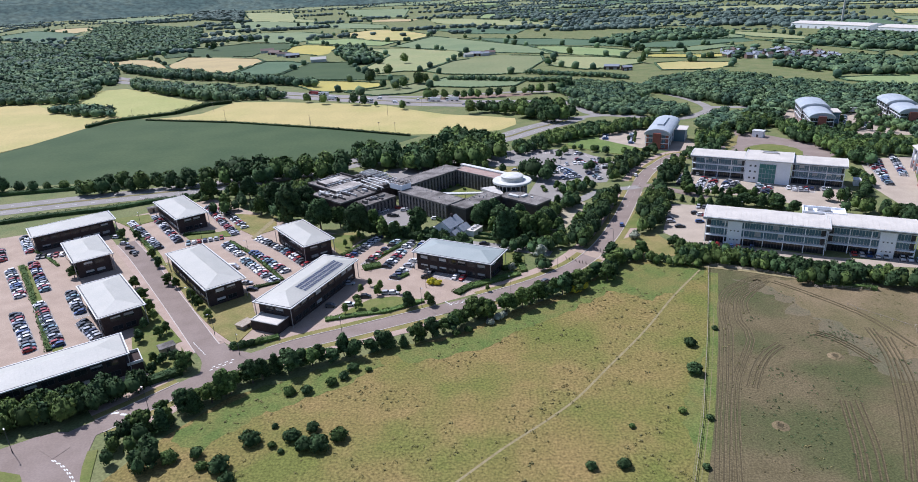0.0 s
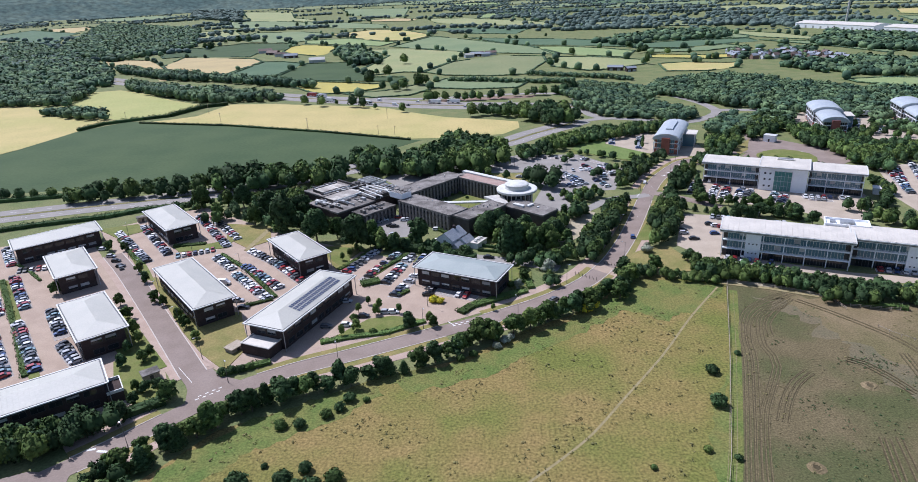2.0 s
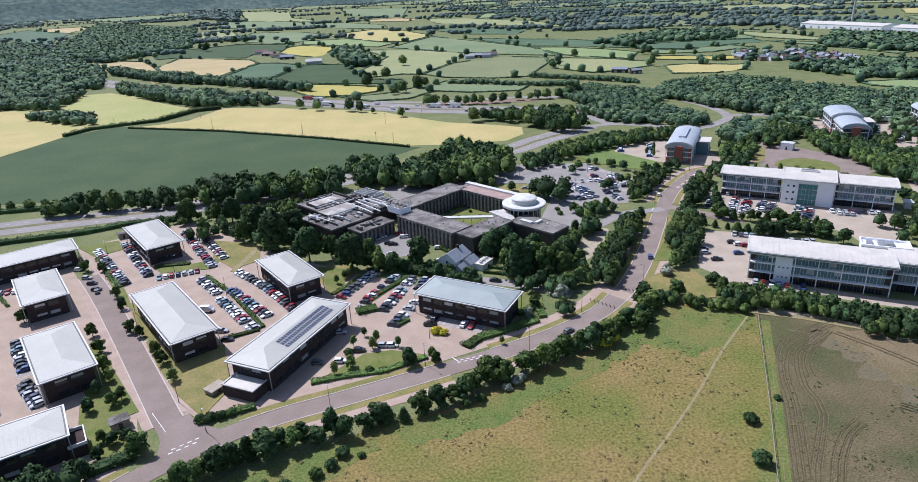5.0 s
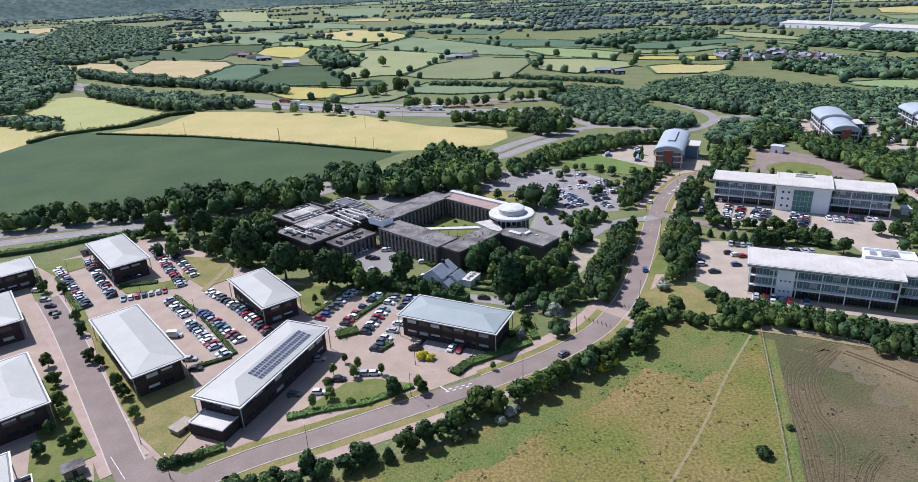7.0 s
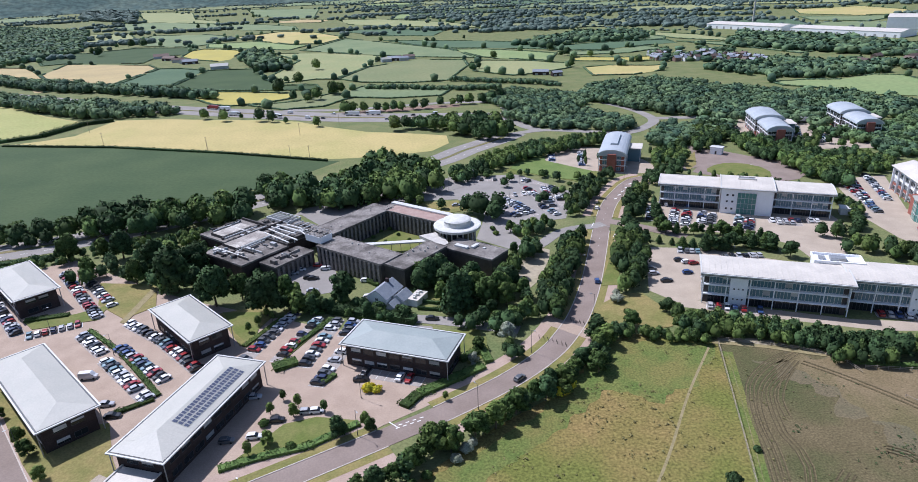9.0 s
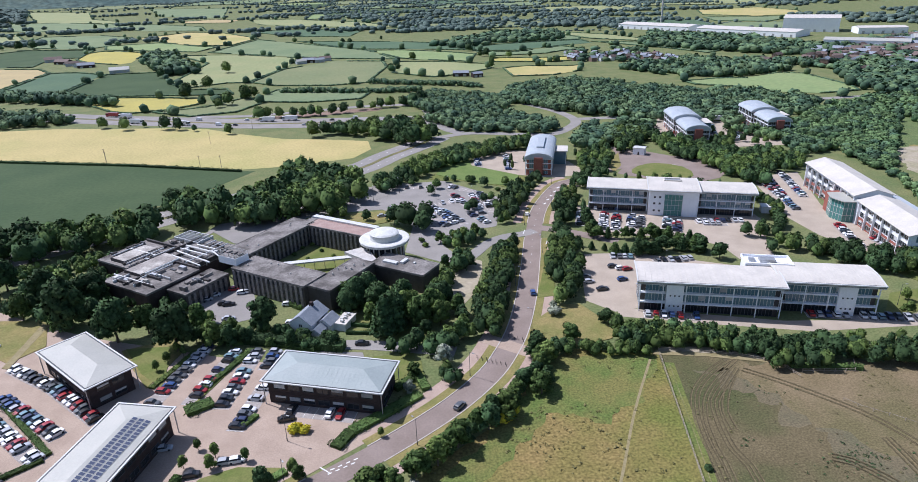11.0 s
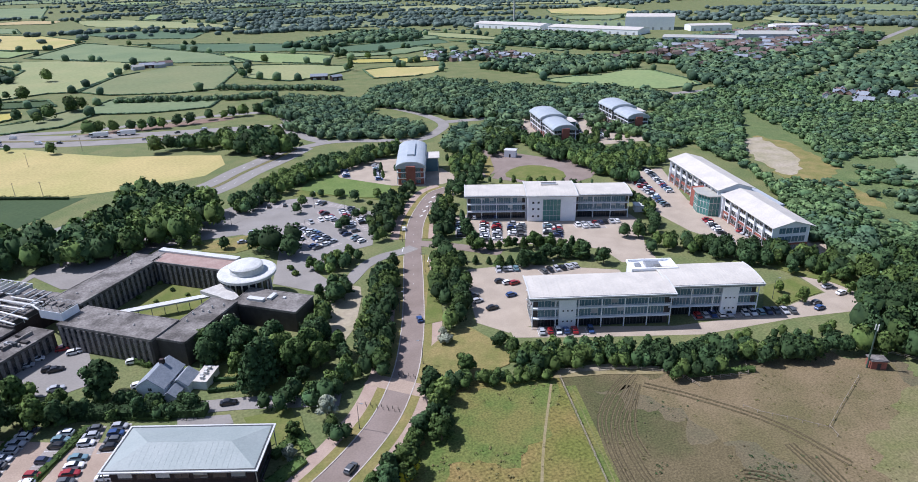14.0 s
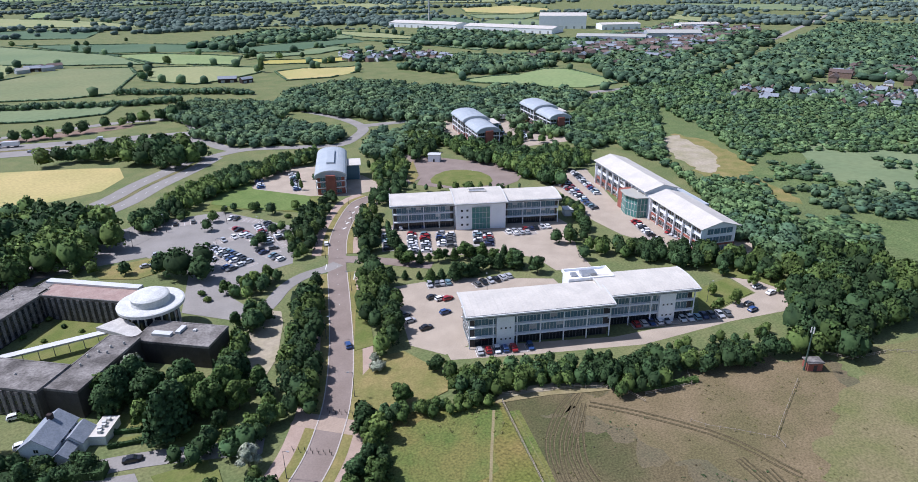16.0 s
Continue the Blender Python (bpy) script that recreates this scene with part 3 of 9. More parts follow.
# ---- near meadow and bare field ----
field("meadow", [(-96, 92), (-84, 118), (-71, 138), (-53, 147), (-33, 160), (-7, 170), (13, 186), (33, 198), (56, 222), (66, 226), (89, 217), (72, 165), (58, 125), (40, 78), (-20, 60)], hedge=False, z=0.06)
field("soil", [(89, 217), (120, 203), (142, 193), (166, 185), (178, 172), (182, 120), (120, 40), (40, 78), (58, 125), (72, 165)], hedge=False, z=0.06)

# ---- roads ----
spine = road("road", [(-140, 92), (-118.9, 109.9), (-99.3, 128.8), (-77, 153), (-60, 165), (-41, 174), (-12.4, 187.8), (5, 196.6), (22.9, 207.5), (37, 219.5), (46, 231), (53.5, 243.5),
              (63, 264), (73.5, 290.5), (84, 318), (95, 343.5), (105.5, 361.3), (120, 380.5), (131, 386)], 7.0, "road", "pinkish grey asphalt estate road with pale kerbs", kerb=1, step=2.0)
side = road("road", [(-75, 150), (-87, 163), (-100, 179.5), (-120, 205), (-148, 240), (-166, 261)], 7.5, "road", "pinkish grey asphalt side road between the offices", kerb=1, z=0.104, step=2.0)
rest("road", [(-98.3, 171.3), (-90.8, 163), (-86.6, 156), (-84.6, 149.5), (-89.2, 143), (-71.6, 153.1), (-62.6, 159.8), (-72, 160.8), (-78, 163.1), (-82.4, 166.2), (-89.7, 174)], "road", 0.108, "pinkish asphalt mouth of the side road", "road")
DUAL = [(-420, 268), (-320, 300), (-228, 329), (-165, 347), (-122, 367), (-79, 394), (-30, 422), (15, 447), (38, 472), (60, 493), (78, 513)]
dual_line = smooth_line(DUAL, 8)
for off in (-6.4, 6.4):
    strip("road", dual_line, off, 9.6, "grey_road", 0.09, "pale grey asphalt carriageway of the dual road", "road")
MWAY = [(-1400, 1620), (-1019, 1312), (-780, 1119), (-607, 970), (-489, 875), (-332, 764), (-203, 687), (-133, 650), (-66, 615), (-12, 597), (40, 584), (84, 572), (125, 562)]
mway_line = smooth_line(MWAY, 15)
for off in (-9.5, 9.5):
    strip("road", mway_line, off, 15, "grey_road", 0.09, "pale grey asphalt motorway carriageway", "road")
road("road", [(-110, 660), (-62, 645), (-23, 646), (30, 651), (62, 648), (82, 640), (89, 620), (88, 570), (90, 537), (97, 520)], 9, "grey_road", "grey asphalt slip road", z=0.11)
road("road", [(76, 510), (103, 516.4), (136.5, 501), (158, 493), (177.7, 509), (191, 530), (190, 566), (176, 612)], 8, "grey_road", "grey asphalt link road curving past trees", z=0.12)
road("road", [(192, 534), (211, 531), (232, 530), (300, 545), (407, 537), (459, 531), (500, 524), (561, 543), (658, 577), (831, 655), (997, 722), (1500, 930)], 9, "grey_road", "pale grey main road running to the town", z=0.13)
road("road", [(86, 322), (80, 320), (71, 319), (62, 314), (54, 305), (48, 299)], 5.5, "grey_road", "narrow asphalt access lane below trees", z=0.112, step=3)
rest("bare_ground", [(50, 302), (45, 296), (38, 284), (31, 263), (37, 260), (45, 270), (53, 289), (55, 297)], "sand", 0.109, "pale gravel yard between tree belts", "yard")
road("road", [(131, 385), (150, 396), (168, 404), (176, 418), (184, 445)], 6, "road", "pinkish asphalt estate road past the turning circle", z=0.107, step=4)
road("road", [(89, 325), (98, 318), (108, 308), (116, 300)], 6, "road", "short pinkish asphalt entrance road to the white offices", z=0.108, step=3)
strip("verge", spine, 5.1, 2.6, "dry_lawn", 0.12, "dry mown grass verge beside the road")
strip("verge", spine, -5.1, 2.6, "dry_lawn", 0.121, "dry mown grass verge beside the road")
strip("footpath", spine, 8.3, 3.8, "path", 0.1, "reddish footpath along the road verge", "footpath")
strip("footpath", spine, -8.0, 3.2, "path", 0.098, "reddish footpath along the road verge", "footpath")
strip("verge", side, 5.2, 2.4, "path", 0.114, "pale footway beside the side road", "footpath")
strip("verge", side, -5.2, 2.4, "path", 0.115, "pale footway beside the side road", "footpath")
strip("verge", dual_line, 0, 2.6, "rough_olive", 0.1, "dry grass central reservation")
rest("bare_ground", [(-60, 632), (-20, 638), (30, 643), (55, 640), (50, 628), (10, 624), (-40, 622)], "works_earth", 0.1, "bare reddish earth of roadworks beside the slip road", "bare ground")
strip("verge", mway_line, 0, 3, "rough_olive", 0.1, "dry grass central reservation")

# ---- paved car parks ----
PAVED = {
    "estate": [(-78, 164), (-90, 172), (-152, 250), (-166, 263), (-190, 293), (-150, 325), (-100, 285), (-80, 272), (-40, 250), (-12, 236), (12, 206), (6, 203), (-16, 191), (-40, 181), (-60, 172)],
    "estate_west": [(-90, 152), (-100, 170), (-152, 236), (-172, 262), (-196, 290), (-260, 260), (-220, 180), (-150, 118), (-110, 140)],
}
for key, poly in PAVED.items():
    rest("car_park", poly, "paving", 0.07, "pinkish brick paved car park of the office estate", "car park")

# ---- greener grass in the meadow ----
rest("rough_grass", ragged([(57.3, 223.3), (70.5, 220.9), (87, 215.9), (81.8, 206), (72.6, 197.5), (61.3, 190.2), (43.7, 199.8)], 2.0, 2.5), "long_grass", 0.072, "longer green grass at the meadow edge", "grass")
rest("rough_grass", ragged([(-32.8, 160.5), (-7.2, 168.3), (10.4, 179.1), (29.9, 193.2), (53.7, 219.5), (57.6, 211.1), (37.5, 188.3), (15.9, 172.9), (-3.2, 159.3), (-21, 153.4)], 2.0, 2.5), "long_grass", 0.076, "longer green grass at the meadow edge", "grass")
rest("rough_grass", ragged([(-80.4, 123.4), (-66.6, 138.5), (-52.2, 148.3), (-32.6, 158.8), (-28, 152.1), (-43, 139.1), (-59.3, 131.6), (-70.4, 111)], 2.0, 2.5), "long_grass", 0.080, "longer green grass at the meadow edge", "grass")
rest("rough_grass", ragged([(59.9, 144.2), (69.8, 159.6), (59.3, 128.1), (52.5, 112.4), (52.3, 121.1)], 2.0, 1.5), "long_grass", 0.084, "longer green grass at the meadow edge", "grass")

# ---- car parks and lawns ----
rest("car_park", [(95.2, 292.2), (116.7, 287.1), (148, 265.1), (145.7, 255.9), (112.6, 272.6), (96.7, 244.4), (88, 243.9), (81.6, 254.3), (87.7, 271.8)], "sandy_paving", 0.034, "buff paved car park", "car park")
rest("car_park", [(89.6, 246.7), (97.1, 243.3), (137.8, 223.3), (169.5, 215.3), (206.9, 212.5), (197.9, 203.5), (176.5, 209.3), (142.1, 215.2), (108.5, 230.4), (88, 240.6)], "sandy_paving", 0.038, "buff paved car park", "car park")
rest("car_park", [(203.4, 231.6), (210.3, 224.1), (209.4, 210.8), (197.9, 203.5), (173.3, 211.4), (169.5, 215.3), (190.8, 217), (200.1, 217)], "sandy_paving", 0.042, "buff paved car park", "car park")
rest("car_park", [(116.3, 346.3), (131.3, 346.5), (190.7, 318), (188.8, 301.5), (173.6, 280.7), (167, 265.1), (153.4, 269.8), (154.3, 283.4), (146.3, 294.2), (110.4, 312.7), (108.8, 327.9)], "sandy_paving", 0.046, "buff paved car park", "car park")
rest("car_park", [(222.7, 361.3), (253.8, 362.5), (227.2, 312.8), (230.6, 286.4), (226, 245.6), (242.3, 238.2), (232.6, 234.3), (212.9, 244.1), (203, 268.3), (199.8, 281.9), (201.7, 306), (211.1, 328.9)], "sandy_paving", 0.050, "buff paved car park", "car park")
rest("car_park", [(237.1, 256.7), (245.9, 243.2), (239.7, 236.4), (226, 245.6)], "sandy_paving", 0.054, "buff paved car park", "car park")
rest("turning_circle", [(181.7, 446.2), (180, 424), (173, 408), (159.5, 391), (172, 374), (190.1, 361.6), (208, 366), (221.1, 377.2), (229, 393.4), (205.8, 415.4), (192.9, 436)], "road", 0.078, "pinkish asphalt turning circle", "road")
rest("lawn", [(167.5, 389), (170, 395), (176.8, 400.7), (184, 403.5), (190.1, 403), (196, 399), (200.5, 391), (200.5, 382), (197, 374), (190.8, 369), (182, 371), (174, 377)], "lawn", 0.157, "mown green lawn beside the car park", "lawn")
rest("lawn", [(161.7, 409.7), (179.7, 432.6), (168.4, 405), (158.2, 393.1)], "dry_lawn", 0.161, "sun-dried yellowish mown lawn", "lawn")
rest("car_park", [(84.7, 437.5), (107, 468), (128.5, 453.2), (142.7, 422.7), (144.3, 396.7), (123.1, 394.2), (108.2, 404.4), (84.8, 417)], "sandy_paving", 0.070, "buff paved car park", "car park")
rest("lawn", [(54, 413.5), (78.1, 454.2), (84.6, 431.7), (89.2, 411.9), (113.2, 401), (99, 380.2), (75, 403.2)], "lawn", 0.169, "mown green lawn beside the car park", "lawn")
rest("car_park", [(227.9, 499.1), (258.7, 517), (233.8, 454.3), (285.5, 493), (312.3, 450.6), (291.1, 414.2), (256.5, 420.2), (220.9, 441.5)], "sandy_paving", 0.078, "buff paved car park", "car park")
rest("car_park", [(-9.7, 373.8), (-5, 390), (24.2, 412.7), (62.3, 407.9), (85.1, 369.1), (71.1, 332.4), (56.7, 330.7), (42.8, 319), (47.9, 300.5), (39.9, 299.7), (26.2, 314.9), (34.3, 344.5), (23.2, 371.2), (6.3, 372.5)], "grey_road", 0.082, "grey asphalt car park", "car park")
rest("lawn", [(4, 369.6), (26.8, 368.7), (28, 353.6), (17.3, 351.1), (5.1, 359.2)], "dry_lawn", 0.181, "sun-dried yellowish mown lawn", "lawn")
rest("car_park", [(-69.3, 344.3), (-55.4, 373.8), (-33.7, 379.8), (-3.8, 411), (23, 409.7), (33.2, 395.2), (5.4, 375.5), (-13.2, 371.2), (-36.7, 342.9), (-45.9, 346.7), (-56.6, 363.9)], "grey_road", 0.130, "grey asphalt car park", "car park")
rest("car_park", [(-54.6, 284.9), (-51.4, 293.5), (-40.4, 304.4), (-33.9, 293), (-31.1, 273.9), (-41.1, 271.3), (-50, 275.8)], "grey_road", 0.094, "grey asphalt car park", "car park")
road("road", [(-17.6, 251.1), (-8.2, 249), (7.6, 244), (30.1, 234.2)], 5.5, "grey_road", "narrow grey lane past the white house", z=0.1, step=3)
rest("car_park", [(-10.7, 245.7), (2.1, 241.3), (2.5, 237), (-10.9, 241.2)], "grey_road", 0.098, "grey asphalt car park", "car park")
rest("lawn", [(9.9, 250.4), (12, 254.3), (26.6, 248), (25.6, 241.4), (11.8, 245.4)], "lawn", 0.197, "mown green lawn beside the car park", "lawn")
rest("lawn", [(5.1, 238.1), (17.4, 236.4), (17.4, 227.4), (7.9, 222.9)], "lawn", 0.201, "mown green lawn beside the car park", "lawn")
rest("lawn", [(-72.6, 262.9), (-56.7, 266.6), (-53, 257.4), (-60.3, 238.9), (-67.1, 251.6)], "dry_lawn", 0.205, "sun-dried yellowish mown lawn", "lawn")
rest("lawn", [(54.2, 235), (60.7, 246.3), (71.2, 253.5), (78.5, 252.4), (83.4, 234.7), (79.4, 228.2), (64.9, 226.6), (57.4, 228.6)], "dry_lawn", 0.209, "sun-dried yellowish mown lawn", "lawn")
rest("lawn", [(66, 260.7), (81.9, 295.6), (81.3, 285.7), (72.5, 260.3)], "lawn", 0.213, "mown green lawn beside the car park", "lawn")
rest("lawn", [(200, 244.9), (215, 234.9), (220.5, 219), (210.3, 211.3), (209, 222), (202.6, 231)], "lawn", 0.217, "mown green lawn beside the car park", "lawn")
rest("lawn", [(168.7, 215.8), (184.8, 229.9), (201.4, 230), (199.2, 217.6), (187.7, 217.5)], "lawn", 0.221, "mown green lawn beside the car park", "lawn")
rest("footpath", ragged([(89.8, 218.3), (95.4, 216.3), (110.9, 209.6), (120.0, 202.9), (120.9, 204.9), (112.3, 211.3), (106.9, 215.1), (91.4, 219.2)], 1.5, 1.0), "sand", 0.203, "pale stony track beside the field fence", "footpath")
rest("footpath", [(86.9, 216.5), (89.3, 218.6), (105.3, 213.1), (113.7, 208.2), (121.5, 204.7), (121.1, 202.1), (111.9, 206.2), (101.7, 211.3)], "track", 0.200, "pale earth track along the field edge", "footpath")
rest("lawn", [(-136.5, 235.3), (-133.8, 235.9), (-107.2, 202.4), (-87.5, 204.1), (-81, 189.3), (-76.3, 181.3), (-79.5, 166.1), (-90.7, 176.1), (-103.3, 190.7)], "dry_lawn", 0.229, "sun-dried yellowish mown lawn", "lawn")
rest("lawn", [(-135, 201.2), (-131.9, 207.1), (-98.7, 169.2), (-105.3, 163.9), (-120.4, 179)], "lawn", 0.233, "mown green lawn beside the car park", "lawn")
rest("lawn", [(-127.3, 297.5), (-103.5, 292), (-97.7, 272.8), (-106.1, 264.6), (-120.1, 277.7)], "dry_lawn", 0.237, "sun-dried yellowish mown lawn", "lawn")
rest("footpath", [(-106.6, 262.1), (-104.3, 260.9), (-101.5, 287.5), (-104.2, 289.6)], "track", 0.276, "worn earth path across the grass", "footpath")
rest("lawn", [(-71.4, 263.5), (-56.7, 261.2), (-56, 238), (-63.6, 247.4)], "lawn", 0.245, "mown green lawn beside the car park", "lawn")
rest("lawn", [(-39.9, 196.5), (-31.6, 198.3), (-21, 195.3), (-32.7, 186.9), (-45.6, 182.5), (-53.1, 180.5)], "lawn", 0.249, "mown green lawn beside the car park", "lawn")
rest("lawn", [(10.1, 231.9), (18.9, 232), (18.2, 220.4), (11.3, 217.2)], "lawn", 0.253, "mown green lawn beside the car park", "lawn")
rest("lawn", [(-192.1, 295.1), (-174.6, 301), (-165.9, 290.8), (-175.1, 281.7)], "lawn", 0.257, "mown green lawn beside the car park", "lawn")
rest("lawn", [(-141.1, 267.7), (-125.2, 271.6), (-115.6, 277.2), (-115.7, 265.4), (-136.1, 262.2)], "lawn", 0.261, "mown green lawn beside the car park", "lawn")
rest("lawn", [(-175.8, 282.9), (-170.6, 282.4), (-141.7, 244.9), (-132.6, 231.8), (-138, 234.2)], "lawn", 0.265, "mown green lawn beside the car park", "lawn")
rest("lawn", [(-117.5, 172.2), (-112.9, 178.2), (-91, 154.5), (-99, 149.3), (-108.6, 156.1)], "lawn", 0.269, "mown green lawn beside the car park", "lawn")
rest("lawn", [(-202.1, 236.8), (-197.1, 236.5), (-136.4, 164.8), (-138.9, 163.1)], "lawn", 0.273, "mown green lawn beside the car park", "lawn")
rest("lawn", [(-47.7, 222.8), (-46.2, 225.4), (-31.6, 252.2), (-34, 253.2)], "lawn", 0.277, "mown green lawn beside the car park", "lawn")
rest("rough_grass", [(404.6, 518.8), (535.7, 472.9), (630, 358.7), (631.2, 284.7), (249.4, 155.8), (238.1, 181.6), (232.3, 195.6), (241.6, 235.1), (277.7, 283.5), (338.5, 371.9), (356.7, 442.5)], "slope_grass", 0.096, "light green rough grass on the scrubby slope", "grass")
rest("rough_grass", ragged([(359.6, 388.9), (362.3, 368.3), (352.9, 343.3), (340.7, 316.4), (321.1, 305.9), (310.3, 276.5), (299.8, 260.6), (293.5, 268.4), (293.9, 284.5), (304.6, 309.9), (297.1, 314.5), (305.0, 331.7), (320.5, 355.7)], 4.0, 4.0), "dry_lawn", 0.178, "dry straw-coloured grass on the slope", "grass")
rest("bare_ground", ragged([(342.0, 386.7), (356.7, 384.9), (347.1, 360.3), (340.4, 343.2), (319.5, 322.7), (303.7, 316.8), (303.2, 326.1), (312.8, 346.8), (325.6, 367.1)], 4.0, 3.0), "sand", 0.184, "pale bare sandy ground among scrub", "bare ground")
rest("field", [(305.1, 311.1), (330.3, 307), (321.3, 264.5), (326.5, 221.5), (326.3, 181.8), (259.6, 167.3), (262.1, 192.4), (262, 224.9), (281.6, 261.1)], "slope_grass", 0.168, "light green rough grassland among scrub", "field")
rest("field", [(437.4, 362.3), (456.9, 280.5), (450.8, 211), (367.5, 185.1), (347.4, 231), (349.2, 280.8)], "pasture", 0.172, "light green rough grassland among scrub", "field")
rest("field", ragged([(194.5, 176), (216, 171.6), (249.4, 155.8), (186.2, 118.4), (129.8, 140.2), (134.1, 152.4), (158.9, 166.4)], 3.0, 5.0), "rough_olive", 0.076, "dry olive rough grassland", "field")
rest("field", ragged([(108, 208), (121, 203), (168, 190), (180, 178), (178, 165), (158, 152), (134, 140), (116, 142), (112, 158), (107, 174), (99, 192), (94, 206)], 1.5, 6.0), "soil_mid", 0.066, "dry brown bare soil", "field")
rest("field", ragged([(121, 202), (141.1, 196.8), (165.2, 193), (176.4, 179.8), (173.4, 169), (156, 157.5), (134.2, 144.8), (122, 150), (118, 163), (113, 178), (104, 197), (100, 207), (110, 207)], 3.0, 5.0), "soil_pale", 0.069, "pale dry bare soil", "field")
rest("lawn", [(-1.8, 268.2), (6.5, 264.5), (5.9, 256.9), (-2.7, 261.2)], "lawn", 0.313, "mown green lawn beside the car park", "lawn")
rest("lawn", [(-1.7, 257.4), (5.8, 254.6), (5.5, 251.7), (-2.2, 254.8)], "lawn", 0.317, "mown green lawn beside the car park", "lawn")
rest("lawn", [(59.9, 421.4), (73.4, 447.6), (86.2, 448.6), (84.1, 433.2), (105.3, 405.2), (96.9, 386.4), (76.9, 400)], "park_lawn", 0.316, "mown green lawn beside the car park", "lawn")

# ---- field marks ----
track = smooth_line([(-10.1, 98.4), (-5, 103.2), (6.2, 114.5), (17.2, 124.4), (26.9, 134.2), (38.5, 149.5), (53.4, 169.3), (69.3, 193.2), (85.2, 214.6)], 3)
strip("footpath", track, 0, 0.7, "track", 0.075, "pale trodden path across the meadow", "footpath")
strip("grass_strip", smooth_line([(88.7, 211.7), (74.7, 170.2), (59.6, 128.1), (49.3, 102.2)], 4), 0.6, 3.4, "long_grass", 0.086, "strip of longer green grass along the field edge", "grass")
for off in (-0.9, 0.9):
    strip("wheel_track", smooth_line([(88.7, 211.7), (74.7, 170.2), (59.6, 128.1), (49.3, 102.2)], 4), off, 0.2, "rough_olive", 0.088, "faint wheel track along the field edge", "footpath")
RUTS = [([(110.5, 209.1), (100.2, 204.7), (90, 197), (84.5, 188.2), (80.8, 177.9), (78, 166.6), (69, 141.3), (62.3, 123.4), (54.8, 102.3)], (-1.5, -0.5, 0.5)),
        ([(110.1, 208.1), (100.1, 201.7), (91.2, 194.6), (85.5, 186), (82, 175.9), (79.8, 166.5), (70.7, 141.2), (63.9, 123.4), (56.1, 102.3)], (-0.6, 0.4)),
        ([(106.4, 204.3), (98.6, 197.9), (91.8, 192.3), (87.7, 183.8), (85, 173.8), (85.3, 168.1), (84.1, 162.8), (79.6, 154.5), (75.1, 146.9), (71.4, 139.8), (65.1, 123.3), (58.1, 102.2)], (-0.8, 0.2, 1.2)),
        ([(104, 201), (97, 194), (92, 187), (90, 180)], (-1.0, 0.4)),
        ([(92, 160), (86, 155), (80, 147), (75, 138)], (-1.0, 0.4, 1.6)),
        ([(123.5, 168.2), (120, 151.4), (111.8, 131.8), (103.9, 115.7), (96.4, 101.6)], (-1.4, -0.3, 0.8)),
        ([(124.9, 162.8), (118.9, 142.4), (110, 122.2), (101, 104)], (-0.8, 0.4, 1.6)),
        ([(97, 131), (91.3, 113.9), (86.4, 101.8)], (-1.5, -0.4, 0.8)),
        ([(100, 131), (95, 113.8), (90.1, 101.7)], (-0.6, 0.6)),
        ([(106, 166), (109.4, 163.4), (112.8, 156.5), (115.1, 148.5)], (-1.6, -0.4, 0.8)),
        ([(130.3, 157.1), (126.5, 175.3), (116, 192.8), (108, 202.8)], (-0.8, 0.8))]
for points, offsets in RUTS:
    line = smooth_line(points, 3)
    for off in offsets:
        strip("wheel_track", line, off, 0.22, "soil_dark", 0.074, "dark wheel rut pressed into bare soil", "wheel track")
        strip("wheel_track", line, off + 0.32, 0.26, "soil_ridge", 0.1, "pale dry ridge of earth beside a rut", "wheel track")

# ---- offices ----
PANE = {}


def window_mesh(w, h, frame_mat, glass_mat, bar=0.07):
    key = (round(w, 2), round(h, 2), frame_mat, glass_mat)
    if key not in PANE:
        s = Shape()
        xs, zs = [-w / 2, -w / 2 + bar, -bar / 2, bar / 2, w / 2 - bar, w / 2], [0, bar, h - bar, h]
        verts = [(x, -0.06, z) for z in zs for x in xs] + [(x, -0.01, z) for z in zs[1:3] for x in xs[1:5]] + [(x, 0.05, z) for z in (0, h) for x in (-w / 2, w / 2)]
        g = lambda i, k: 6 * k + i
        b = lambda i, k: 24 + 4 * (k - 1) + i - 1
        faces = [(g(i, k), g(i + 1, k), g(i + 1, k + 1), g(i, k + 1)) for k in range(3) for i in range(5) if not (k == 1 and i in (1, 3))]
        for i in (1, 3):
            faces += [(g(i, 1), g(i + 1, 1), b(i + 1, 1), b(i, 1)), (g(i + 1, 1), g(i + 1, 2), b(i + 1, 2), b(i + 1, 1)), (g(i + 1, 2), g(i, 2), b(i, 2), b(i + 1, 2)), (g(i, 2), g(i, 1), b(i, 1), b(i, 2))]
        faces += [(0, 32, 33, 5), (18, 23, 35, 34), (0, 18, 34, 32), (5, 33, 35, 23)]
        s.add(verts, faces, 0)
        s.f += [(b(i, 1), b(i + 1, 1), b(i + 1, 2), b(i, 2)) for i in (1, 3)]
        s.k += [1, 1]
        PANE[key] = s.mesh("window", M[frame_mat], M[glass_mat])
    return PANE[key]


